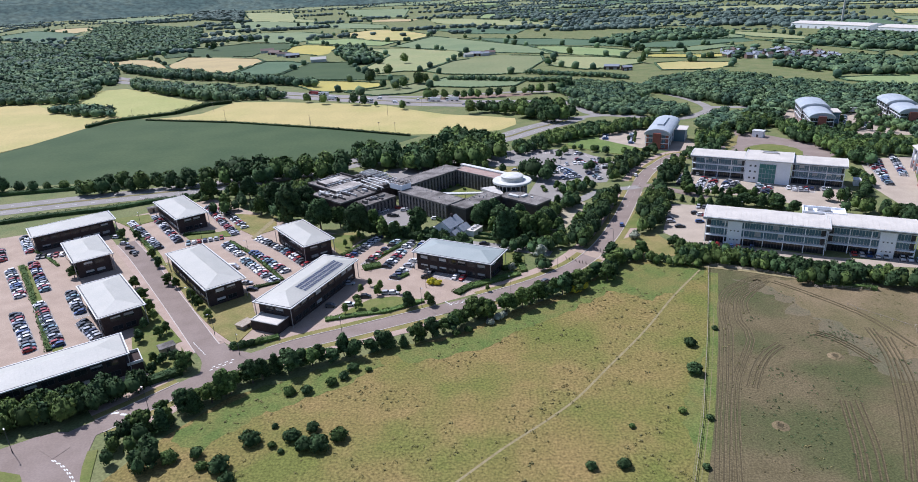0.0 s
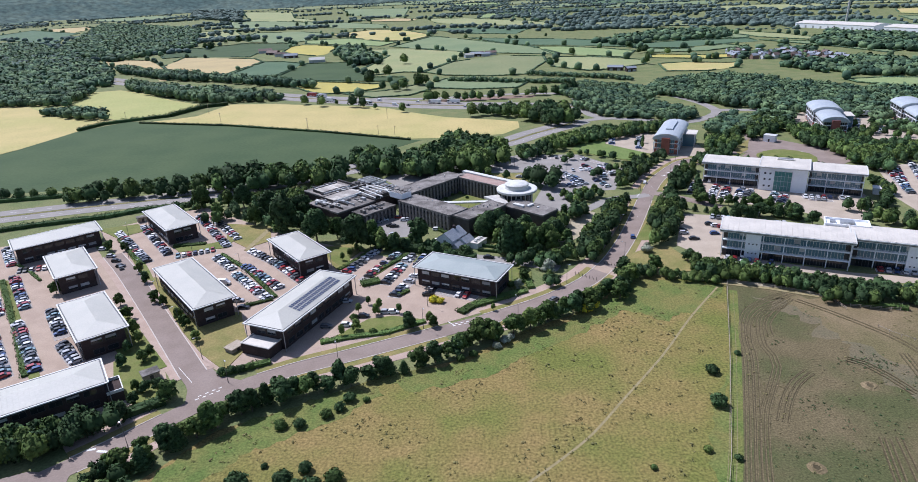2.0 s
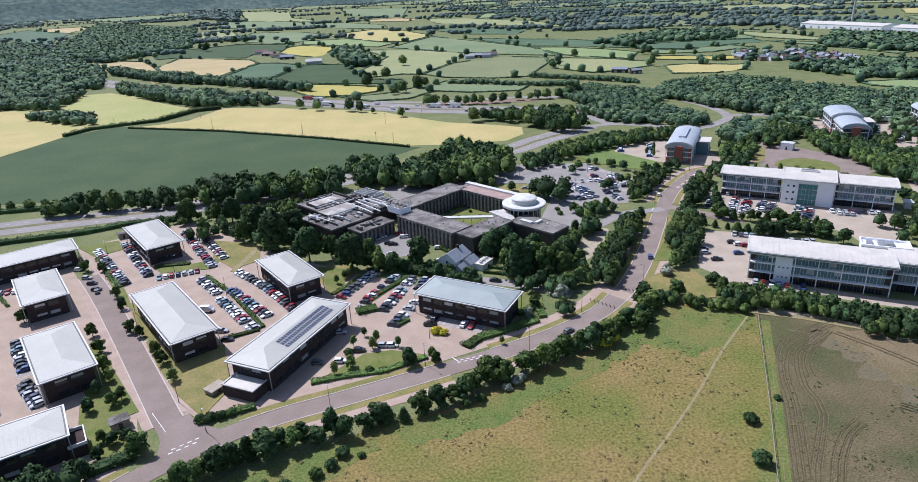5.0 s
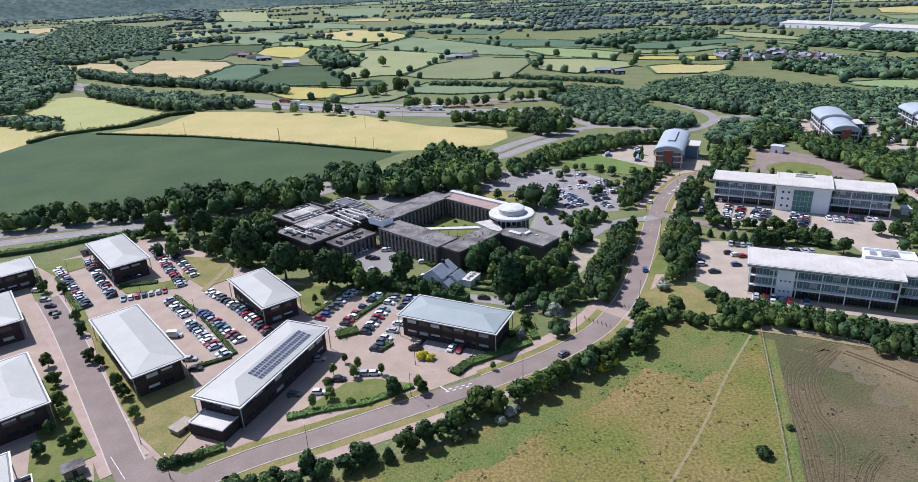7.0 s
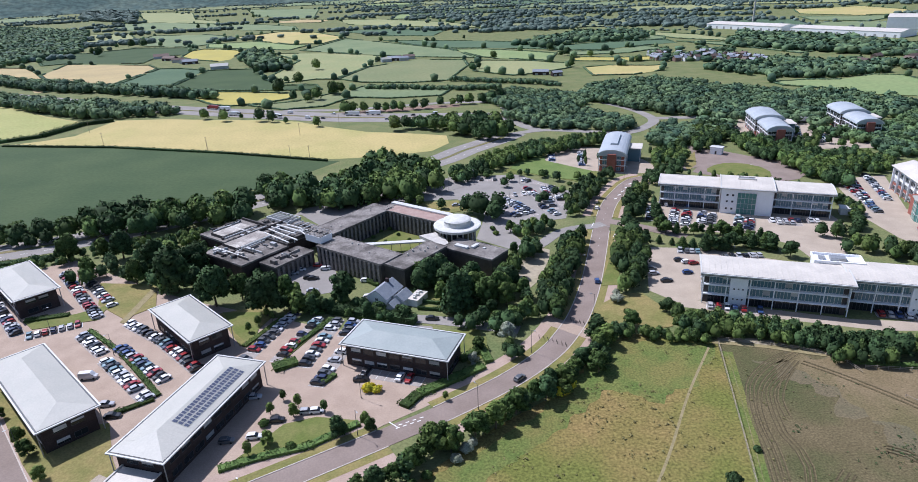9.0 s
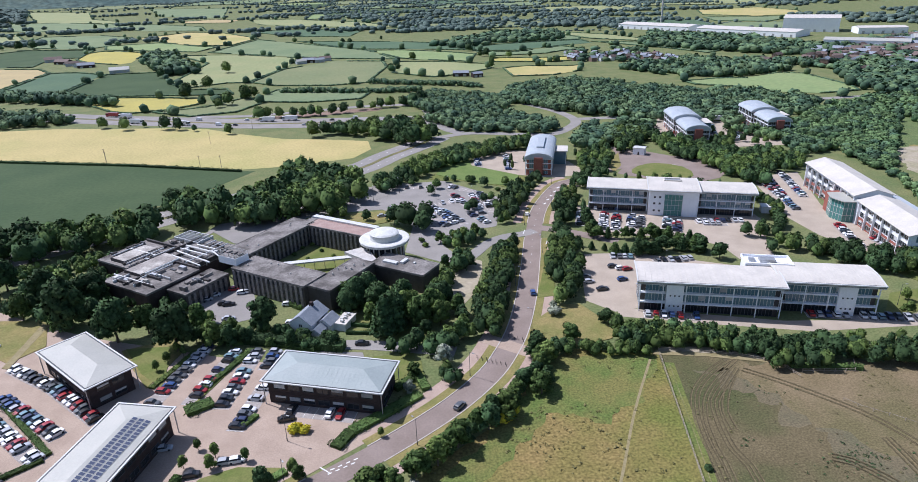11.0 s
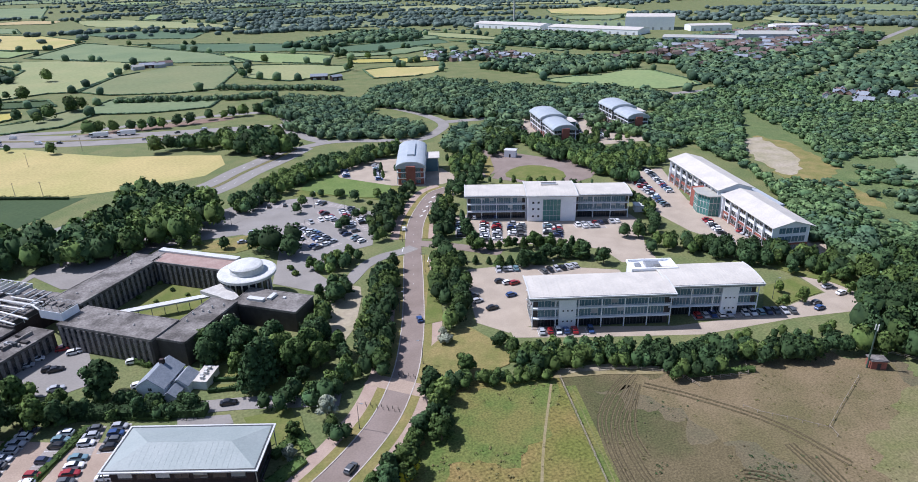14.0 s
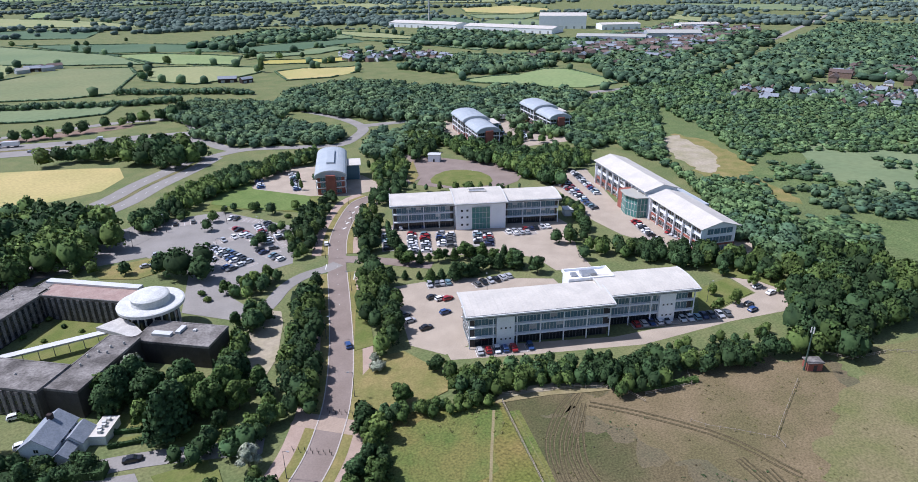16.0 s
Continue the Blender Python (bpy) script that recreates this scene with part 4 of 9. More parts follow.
def window_row(parent, a, b, z, w, h, pitch, frame_mat="gutter", glass_mat="window", blinds=0.0, inset=0.9, out=0.05):
    """Windows side by side along the wall from a to b (plan points of the thing), facing right of that way."""
    a, b = Vector(a), Vector(b)
    d = (b - a).normalized()
    n = max(1, int(((b - a).length - 2 * inset) / pitch))
    start = ((b - a).length - n * pitch) / 2 + pitch / 2
    nrm = Vector((d.y, -d.x))
    for i in range(n):
        p = a + d * (start + i * pitch) + nrm * out
        ob = new("window", window_mesh(w, h, frame_mat, glass_mat))
        ob.parent = parent
        ob.matrix_basis = pose(p.x, p.y, z, 0, 0, math.degrees(math.atan2(d.y, d.x)))
        if blinds and random.random() < blinds:
            s = Shape()
            drop = h * random.choice((0.35, 0.5, 0.7))
            s.box(-w / 2 + 0.1, w / 2 - 0.1, -0.075, -0.055, h - 0.1 - drop, h - 0.1)
            q = part("blind", s, M["blind"], ob)


def hip_roof(length, width, z, rise, run=None):
    s = Shape()
    x, y = length / 2, width / 2
    r = x - (run or y)
    s.add([(-x, -y, z), (x, -y, z), (x, y, z), (-x, y, z), (-r, 0, z + rise), (r, 0, z + rise)], [(0, 1, 5, 4), (1, 2, 5), (2, 3, 4, 5), (3, 0, 4), (3, 2, 1, 0)])
    return s


def seams(length, width, z, rise, gap=1.5):
    """Raised seams of the hipped metal roof, as one piece."""
    s = Shape()
    x, y = length / 2, width / 2
    r = x - y
    k = -x + gap
    while k < x - 0.5:
        top = rise * min(1.0, (x - abs(k)) / y)
        far = y - y * min(1.0, (x - abs(k)) / y)
        for sg in (1, -1):
            a, b = (k, sg * (y - 0.1), z + 0.02 + rise * 0.1 / y), (k, sg * far, z + top + 0.02)
            s.add([(a[0] - 0.03, a[1], a[2]), (a[0] + 0.03, a[1], a[2]), (b[0] + 0.03, b[1], b[2]), (b[0] - 0.03, b[1], b[2]),
                   (a[0], a[1], a[2] + 0.012), (b[0], b[1], b[2] + 0.012)], [(0, 4, 5, 3), (1, 2, 5, 4)])
        k += gap
    return s


def hip_office(cx, cy, length, width, angle, roof="roof_metal", label="", eaves=7.8):
    o = thing("office_building", label or "two-storey dark brick office with pale hipped metal roof", "office building", pose(cx, cy, 0, 0, 0, angle), group="hipped-roof offices")
    L, W = length / 2, width / 2
    wx, wy = L - 1.5, W - 1.5
    s = Shape()
    s.box(-wx, wx, -wy, wy, -0.2, eaves - 0.25)
    part("wall", s, M["brick"], o)
    for sx in (-1, 1):
        for sy in (-1, 1):
            s = Shape()
            s.tube((sx * (L - 0.6), sy * (W - 0.6), -0.1), (sx * (L - 0.6), sy * (W - 0.6), eaves - 0.3), 0.14, n=8)
            part("corner_post", s, M["steel"], o)
    part("roof", hip_roof(length - 1.7, width - 1.7, eaves + 0.02, 1.6), M[roof], o)
    part("roof_seam", seams(length - 1.7, width - 1.7, eaves + 0.02, 1.6, 1.3), M[roof], o)
    s = Shape()
    for r0, z0, z1 in ((0, eaves - 0.28, eaves + 0.03),):
        s.box(-L, L, -W, -W + 0.42, z0, z1), s.box(-L, L, W - 0.42, W, z0, z1), s.box(-L, -L + 0.42, -W + 0.42, W - 0.42, z0, z1), s.box(L - 0.42, L, -W + 0.42, W - 0.42, z0, z1)
    part("fascia", s, M["fascia"], o, "pale metal fascia")
    s = Shape()
    g = 0.42
    s.box(-L + g, L - g, -W + g, -W + g + 0.4, eaves - 0.25, eaves - 0.05), s.box(-L + g, L - g, W - g - 0.4, W - g, eaves - 0.25, eaves - 0.05)
    s.box(-L + g, -L + g + 0.4, -W + 0.82, W - 0.82, eaves - 0.25, eaves - 0.05), s.box(L - g - 0.4, L - g, -W + 0.82, W - 0.82, eaves - 0.25, eaves - 0.05)
    part("gutter", s, M["gutter"], o, "dark gutter")
    s = Shape()
    s.box(-L + 1.1, L - 1.1, -W + 1.1, W - 1.1, eaves - 0.3, eaves - 0.2)
    part("soffit", s, M["gutter"], o)
    corners = [(-wx, -wy), (wx, -wy), (wx, wy), (-wx, wy)]
    for a, b in zip(corners, corners[1:] + corners[:1]):
        for z in (1.0, 4.7):
            window_row(o, a, b, z, 3.3, 1.7, 4.2, "gutter", "window", blinds=0.4)
        n = max(2, int((Vector(b) - Vector(a)).length / 4.2))
    s = Shape()
    for z in (3.3, 3.75):
        s.box(-wx - 0.06, wx + 0.06, -wy - 0.06, wy + 0.06, z, z + 0.12)
    part("string_course", s, M["brick"], o)
    return o


OFFICES = [(-62.5, 199, 43.5, 16.4, 68.5), (-77.2, 247.4, 32.5, 14.8, -51), (-108.5, 214.7, 48, 15.8, -49), (-151, 289, 38.5, 16, -49), (-133.1, 190.2, 35.3, 15.8, -49),
           (-169, 236.6, 30.5, 15.6, -50), (-195, 268.7, 36, 17, 40), (-128.8, 142.2, 48, 15.8, 36.4)]
solar_office = hip_office(*OFFICES[0], label="two-storey dark brick office with solar panels on its metal roof")
for row in OFFICES[1:]:
    end_office = hip_office(*row)
# walled terrace at the end of the last one
part("annex", Shape().box(22.6, 26.8, -7.2, 0.5, -0.1, 3.4), M["brick"], end_office)
s = Shape()
s.box(22.6, 27, -7.4, -7.1, 3.4, 4.3), s.box(26.7, 27, -7.1, 0.4, 3.4, 4.3), s.box(22.6, 27, 0.4, 0.7, 3.4, 4.3)
part("parapet", s, M["fascia"], end_office, "pale parapet of the terrace")
hip_office(-7.6, 222, 35, 15.9, -25, roof="roof_green", label="two-storey dark brick office with blue-grey hipped metal roof")

# solar panels on the slope that faces east
slope = math.degrees(math.atan2(1.6, 7.1))
ps = Shape()
ps.box(-0.46, 0.46, -0.64, 0.64, 0, 0.04, 0)
ps.box(-0.41, 0.41, -0.59, 0.59, 0.04, 0.05, 1)
panel_mesh = ps.mesh("solar_panel", M["steel"], M["solar"])
for i in range(22):
    for j in range(3):
        ob = new("solar_panel", panel_mesh)
        ob.parent = solar_office
        y = -1.7 - j * 1.62
        ob.matrix_basis = pose(-9 + i * 1.12, y, 7.82 + 1.6 * (1 + y / 7.1) + 0.1, slope, 0, 0)
# bin yard at its end
s = Shape()
s.box(-26.5, -20.4, -5.5, 5.5, -0.1, 3.6)
part("annex", s, M["brick"], solar_office)
s = Shape()
s.box(-26.7, -20.3, -5.7, -5.2, 3.6, 3.9), s.box(-26.7, -20.3, 5.2, 5.7, 3.6, 3.9), s.box(-26.7, -26.2, -5.2, 5.2, 3.6, 3.9)
part("coping", s, M["concrete"], solar_office)
part("annex_roof", Shape().box(-26.2, -20.6, -5.2, 5.2, 3.6, 3.66), M["roof_white"], solar_office, "pale flat annex roof")


def long_roof(s, x0, x1, y0, y1, z, rise, n=10, slot=0, thick=0.35):
    """A shallow curved roof over a rectangle, bowed across its depth."""
    top, low = [], []
    for i in range(n + 1):
        f = i / n
        y = y0 + (y1 - y0) * f
        h = z + rise * math.sin(math.pi * (0.08 + 0.84 * f)) - rise * math.sin(math.pi * 0.08)
        top.append((y, h)), low.append((y, h - thick))
    prof = top + low[::-1]
    m = len(prof)
    verts = [(x0, *p) for p in prof] + [(x1, *p) for p in prof]
    faces = [(i, m + i, m + (i + 1) % m, (i + 1) % m) for i in range(m)]
    faces += [(i, i + 1, m - 2 - i, m - 1 - i) for i in range(n)] + [(m + m - 1 - i, m + m - 2 - i, m + i + 1, m + i) for i in range(n)]
    s.add(verts, faces, slot)
    return s


def roof_trim(o, x0, x1, y0, y1, z, rise):
    """Raised seams, edge trims and a dark gutter and shadow line on a shallow curved roof."""
    def height(y):
        return z + rise * (math.sin(math.pi * (0.08 + 0.84 * (y - y0) / (y1 - y0))) - math.sin(math.pi * 0.08))
    s = Shape()
    x = x0 + 1.0
    while x < x1 - 0.5:
        ys = [y0 + 0.9 + (y1 - y0 - 1.2) * i / 8 for i in range(9)]
        verts = [(x + dx, y, height(y) + dz) for y in ys for dx, dz in ((-0.05, 0.0), (-0.03, 0.07), (0.03, 0.07), (0.05, 0.0))]
        s.add(verts, [(4 * i + k, 4 * i + k + 1, 4 * i + k + 5, 4 * i + k + 4) for i in range(8) for k in range(3)])
        x += 1.9
    part("roof_seam", s, M["roof_white"], o)
    s = Shape()
    s.box(x0 - 0.05, x1 + 0.05, y0 - 0.05, y0 + 0.4, z - 0.2, height(y0 + 0.4) + 0.1)
    for x in (x0, x1 - 0.4):
        ys = [y0 + 0.4 + (y1 - y0 - 0.4) * i / 8 for i in range(9)]
        verts = [(x + dx, y, height(y) + dz) for y in ys for dx, dz in ((0.0, 0.0), (0.0, 0.16), (0.4, 0.16), (0.4, 0.0))]
        s.add(verts, [(4 * i + k, 4 * i + k + 1, 4 * i + k + 5, 4 * i + k + 4) for i in range(8) for k in range(3)])
    part("roof_edge", s, M["fascia"], o, "white metal roof edge")
    # dark gutter strip doubles as the shadow line behind the raised edge
    part("gutter", Shape().box(x0 + 0.4, x1 - 0.4, y0 + 0.45, y0 + 0.75, z - 0.1, height(y0 + 0.75) + 0.03), M["gutter"], o, "dark gutter strip that also draws the edge's shadow line")


def white_wing(o, x0, x1, y0, y1, top, solids=(), glass_mat="blue_glass", roof=True, front=True):
    """A three-storey wing: white frame, glazed bands, pale solid panels between the given lengths."""
    fl = (top - 0.8) / 3
    s = Shape()
    s.box(x0 + 0.8, x1 - 0.8, y0 + 1.2, y1 - 1.0, -0.2, top - 0.3)
    part("wall", s, M["dark_panel"], o)
    for k in range(1, 4):
        part("floor_band", Shape().box(x0 + 0.4, x1 - 0.4, y0 + 0.35, y0 + 1.25, k * fl - 0.42, k * fl + 0.06), M["white_wall"], o)
        part("floor_band", Shape().box(x0 + 0.4, x1 - 0.4, y1 - 1.05, y1 - 0.6, k * fl - 0.45, k * fl), M["white_wall"], o)
    for k in range(3):
        # dark frames and glass at ground level stand for a shaded recess
        window_row(o, (x0 + 0.8, y0 + 1.2), (x1 - 0.8, y0 + 1.2), k * fl + 0.15, 2.1, fl - 0.65, 2.15, "fascia" if k else "gutter", glass_mat if k else "window", blinds=0.12 if k else 0, out=0.1)
        window_row(o, (x1 - 0.8, y1 - 1.0), (x0 + 0.8, y1 - 1.0), k * fl + 0.5, 2.0, fl - 1.2, 2.6, "fascia", glass_mat, out=0.1)
        window_row(o, (x0 + 0.8, y1 - 1.0), (x0 + 0.8, y0 + 1.2), k * fl + 0.5, 2.0, fl - 1.2, 2.6, "fascia", glass_mat, out=0.1)
        window_row(o, (x1 - 0.8, y0 + 1.2), (x1 - 0.8, y1 - 1.0), k * fl + 0.5, 2.0, fl - 1.2, 2.6, "fascia", glass_mat, out=0.1)
    x = x0 + 0.5
    n = max(1, round((x1 - x0 - 1) / 7.0))
    for i in range(n + 1):
        px = x0 + 0.5 + i * (x1 - x0 - 1.0) / n
        s = Shape()
        s.box(px - 0.15, px + 0.15, y0 - 0.05, y0 + 0.25, -0.1, top - 0.3)
        for k in range(1, 4):
            s.box(px - 0.1, px + 0.1, y0 + 0.3, y0 + 1.2, k * fl - 0.3, k * fl - 0.1)
        part("column", s, M["white_wall"], o)
    for k in range(1, 4):
        s = Shape()
        s.box(x0 + 0.4, x1 - 0.4, y0 - 0.05, y0 + 0.05, k * fl - 0.25, k * fl - 0.1)
        s.box(x0 + 0.4, x1 - 0.4, y0 - 0.02, y0 + 0.02, k * fl + 0.75, k * fl + 0.82) if k < 3 else None
        part("rail", s, M["white_wall"], o)
    for a, b in solids:
        s = Shape()
        s.box(a, b, y0 - 0.15, y0 + 1.0, -0.1, top - 0.35)
        panel = part("stair_tower", s, M["white_wall"], o, "flat white clad stair tower")
        window_row(panel, (a, y0 - 0.15), (b, y0 - 0.15), 2.4, 0.5, 0.5, 1.4, "gutter", "window", inset=0.4)
        window_row(panel, (a, y0 - 0.15), (b, y0 - 0.15), 6.2, 0.5, 0.5, 1.4, "gutter", "window", inset=0.4)
    if roof:
        part("roof", long_roof(Shape(), x0 - 0.8, x1 + 0.8, y0 - 1.2, y1 + 0.8, top, 1.1), M["roof_white"], o)
        roof_trim(o, x0 - 0.8, x1 + 0.8, y0 - 1.2, y1 + 0.8, top, 1.1)
        s = Shape()
        s.box(x0 - 0.6, x1 + 0.6, y0 - 1.0, y0 - 0.6, top - 0.62, top - 0.36)
        part("gutter", s, M["gutter"], o)
        s = Shape()
        s.box(x0 - 0.7, x1 + 0.7, y0 - 1.1, y0 - 0.5, top - 0.9, top - 0.64)
        part("fascia", s, M["fascia"], o)


# north white office
o = thing("office_building", "long three-storey white glazed office with shallow curved roof", "office building", pose(119, 339.8, 0, 0, 0, -25.8), group="white offices")
white_wing(o, 0, 28, 1, 16.5, 11.6)
white_wing(o, 50, 75, 1, 16.5, 11.6)
s = Shape()
s.box(28, 50, -2.5, 17.5, -0.2, 12.0)
part("central_block", s, M["white_wall"], o)
part("roof", long_roof(Shape(), 27.2, 50.8, -4.2, 18.3, 12.6, 1.1), M["roof_white"], o)
roof_trim(o, 27.2, 50.8, -4.2, 18.3, 12.6, 1.1)
s = Shape()
s.box(35, 43, -2.75, -2.5, 0.2, 10.5)
part("glazed_entrance", s, M["green_glass"], o, "tall green glass entrance wall")
s = Shape()
for i in range(6):
    s.box(35 + i * 1.6 - 0.05, 35 + i * 1.6 + 0.05, -2.82, -2.75, 0.2, 10.5)
for i in range(5):
    s.box(35, 43, -2.82, -2.752, 0.2 + i * 2.55, 0.32 + i * 2.55)
part("mullion", s, M["fascia"], o)
for z in (2.0, 5.5, 8.6):
    window_row(o, (29, -2.5), (34.6, -2.5), z, 0.9, 0.9, 2.4, "gutter", "window", inset=0.2)
s = Shape()
s.box(35, 43, 9, 9.4, 13.3, 13.9), s.box(35, 43, 12.6, 13, 13.3, 13.9), s.box(35, 35.4, 9.4, 12.6, 13.3, 13.9), s.box(42.6, 43, 9.4, 12.6, 13.3, 13.9)
part("roof_upstand", s, M["roof_white"], o, "low white upstand round the roof plant")
part("louvre", Shape().box(35.4, 42.6, 9.4, 12.6, 13.2, 13.6), M["steel"], o)

# south white office
o = thing("office_building", "long three-storey white glazed office beside the field hedge", "office building", pose(95, 242, 0, 0, 0, -23), group="white offices")
white_wing(o, 0, 45.5, 0.6, 15.4, 11.6, solids=((9, 14.5),))
white_wing(o, 45.5, 76, 5.4, 20.4, 11.6, solids=((63.5, 69),))
s = Shape()
s.box(37, 52, 17, 24, -0.2, 11.8)
part("rear_block", s, M["white_wall"], o)
s = Shape()
s.box(36.6, 52.4, 16.6, 17, 11.6, 12.6), s.box(36.6, 52.4, 24, 24.4, 11.6, 12.6), s.box(36.6, 37, 17, 24, 11.6, 12.6), s.box(52, 52.4, 17, 24, 11.6, 12.6)
part("parapet", s, M["white_wall"], o)
s = Shape()
s.box(42, 47, 19, 22, 11.8, 12.9), s.box(38.5, 40.5, 19.5, 21.5, 11.8, 12.6)
part("plant_unit", s, M["steel"], o)

# east office: two gabled wings and a green glass entrance
o = thing("office_building", "three-storey white and red brick office with green glass entrance", "office building", pose(218, 247, 0, 0, 0, 71.8), group="white offices")


def gabled_wing(o, x0, x1, w, top, rise):
    s = Shape()
    s.box(x0, x1, -w / 2 + 0.6, w / 2 - 0.6, -0.2, top * 0.36, 0)
    part("wall", s, M["red_brick"], o, "red brick ground storey")
    s = Shape()
    s.prism([(x0, -w / 2 + 0.7), (x1, -w / 2 + 0.7), (x1, w / 2 - 0.7), (x0, w / 2 - 0.7)], top * 0.36, top)
    for x in (x0 + 0.05, x1 - 0.05):
        s.add([(x, -w / 2 + 0.7, top), (x, w / 2 - 0.7, top), (x, 0, top + rise)], [(0, 2, 1) if x < (x0 + x1) / 2 else (0, 1, 2)])
    part("wall", s, M["white_wall"], o)
    s = Shape()
    for sg in (1, -1):
        s.add([(x0 - 1, 0, top + rise + 0.25), (x1 + 1, 0, top + rise + 0.25), (x1 + 1, sg * (w / 2 + 1), top - rise * 2 / w + 0.15), (x0 - 1, sg * (w / 2 + 1), top - rise * 2 / w + 0.15),
               (x0 - 1, 0, top + rise), (x1 + 1, 0, top + rise), (x1 + 1, sg * (w / 2 + 1), top - rise * 2 / w - 0.1), (x0 - 1, sg * (w / 2 + 1), top - rise * 2 / w - 0.1)],
              [(0, 1, 2, 3), (4, 7, 6, 5), (3, 2, 6, 7), (0, 3, 7, 4), (1, 5, 6, 2)])
    part("roof", s, M["roof_white"], o)
    for z in (0.8, 4.6, 8.2):
        window_row(o, (x1, w / 2 - 0.6), (x0, w / 2 - 0.6), z, 2.6, 2.2, 3.1, "fascia", "window", blinds=0.2, out=0.12)
        window_row(o, (x0, -w / 2 + 0.6), (x1, -w / 2 + 0.6), z, 2.6, 2.2, 3.1, "fascia", "window", out=0.12)
        window_row(o, (x0, w / 2 - 0.6), (x0, -w / 2 + 0.6), z, 2.6, 2.4, 2.9, "fascia", "blue_glass", out=0.12)
    n = int((x1 - x0) / 6.2)
    for i in range(n + 1):
        s = Shape()
        y = w / 2 + 0.2
        x = x0 + 0.3 + i * (x1 - x0 - 0.6) / n
        s.box(x - 0.18, x + 0.18, y - 0.9, y + 0.1, -0.1, top - 0.5)
        part("column", s, M["white_wall"], o)


gabled_wing(o, 0, 40, 16, 11.2, 2.2)
gabled_wing(o, 44, 96, 16.5, 12.4, 2.4)
HALL = [(42.5, 7.6), (43, 12.5), (49, 15.2), (55, 14), (55.5, 7.6)]
part("glazed_entrance", Shape().prism(HALL, -0.1, 9.4), M["green_glass"], o, "faceted green glass entrance hall")
part("entrance_roof", Shape().prism([(41.8, 7.4), (42.4, 13.2), (49, 16.2), (55.8, 14.8), (56.2, 7.4)], 9.4, 9.8), M["roof_metal"], o, "flat grey canopy over the entrance")
part("stair_tower", Shape().box(55.6, 60, 7.4, 13.4, -0.1, 9.2), M["red_brick"], o, "red brick tower beside the entrance")
for (ax, ay), (bx, by) in zip(HALL, HALL[1:]):
    n = max(2, int(math.hypot(bx - ax, by - ay) / 1.6))
    for i in range(n + 1):
        x, y = ax + (bx - ax) * i / n, ay + (by - ay) * i / n
        part("mullion", Shape().box(x - 0.07, x + 0.07, y - 0.07, y + 0.07, -0.1, 9.4), M["fascia"], o)
for z in (3.0, 6.2):
    part("transom", Shape().prism([(x + (0.08 if x > 49 else -0.08), y + 0.08) for x, y in HALL], z, z + 0.14), M["fascia"], o)
s = Shape()
s.box(40, 44, -8, 8, -0.2, 11), s.box(28, 56, -14, -8, -0.2, 9.5)
part("rear_block", s, M["roof_curved"], o)


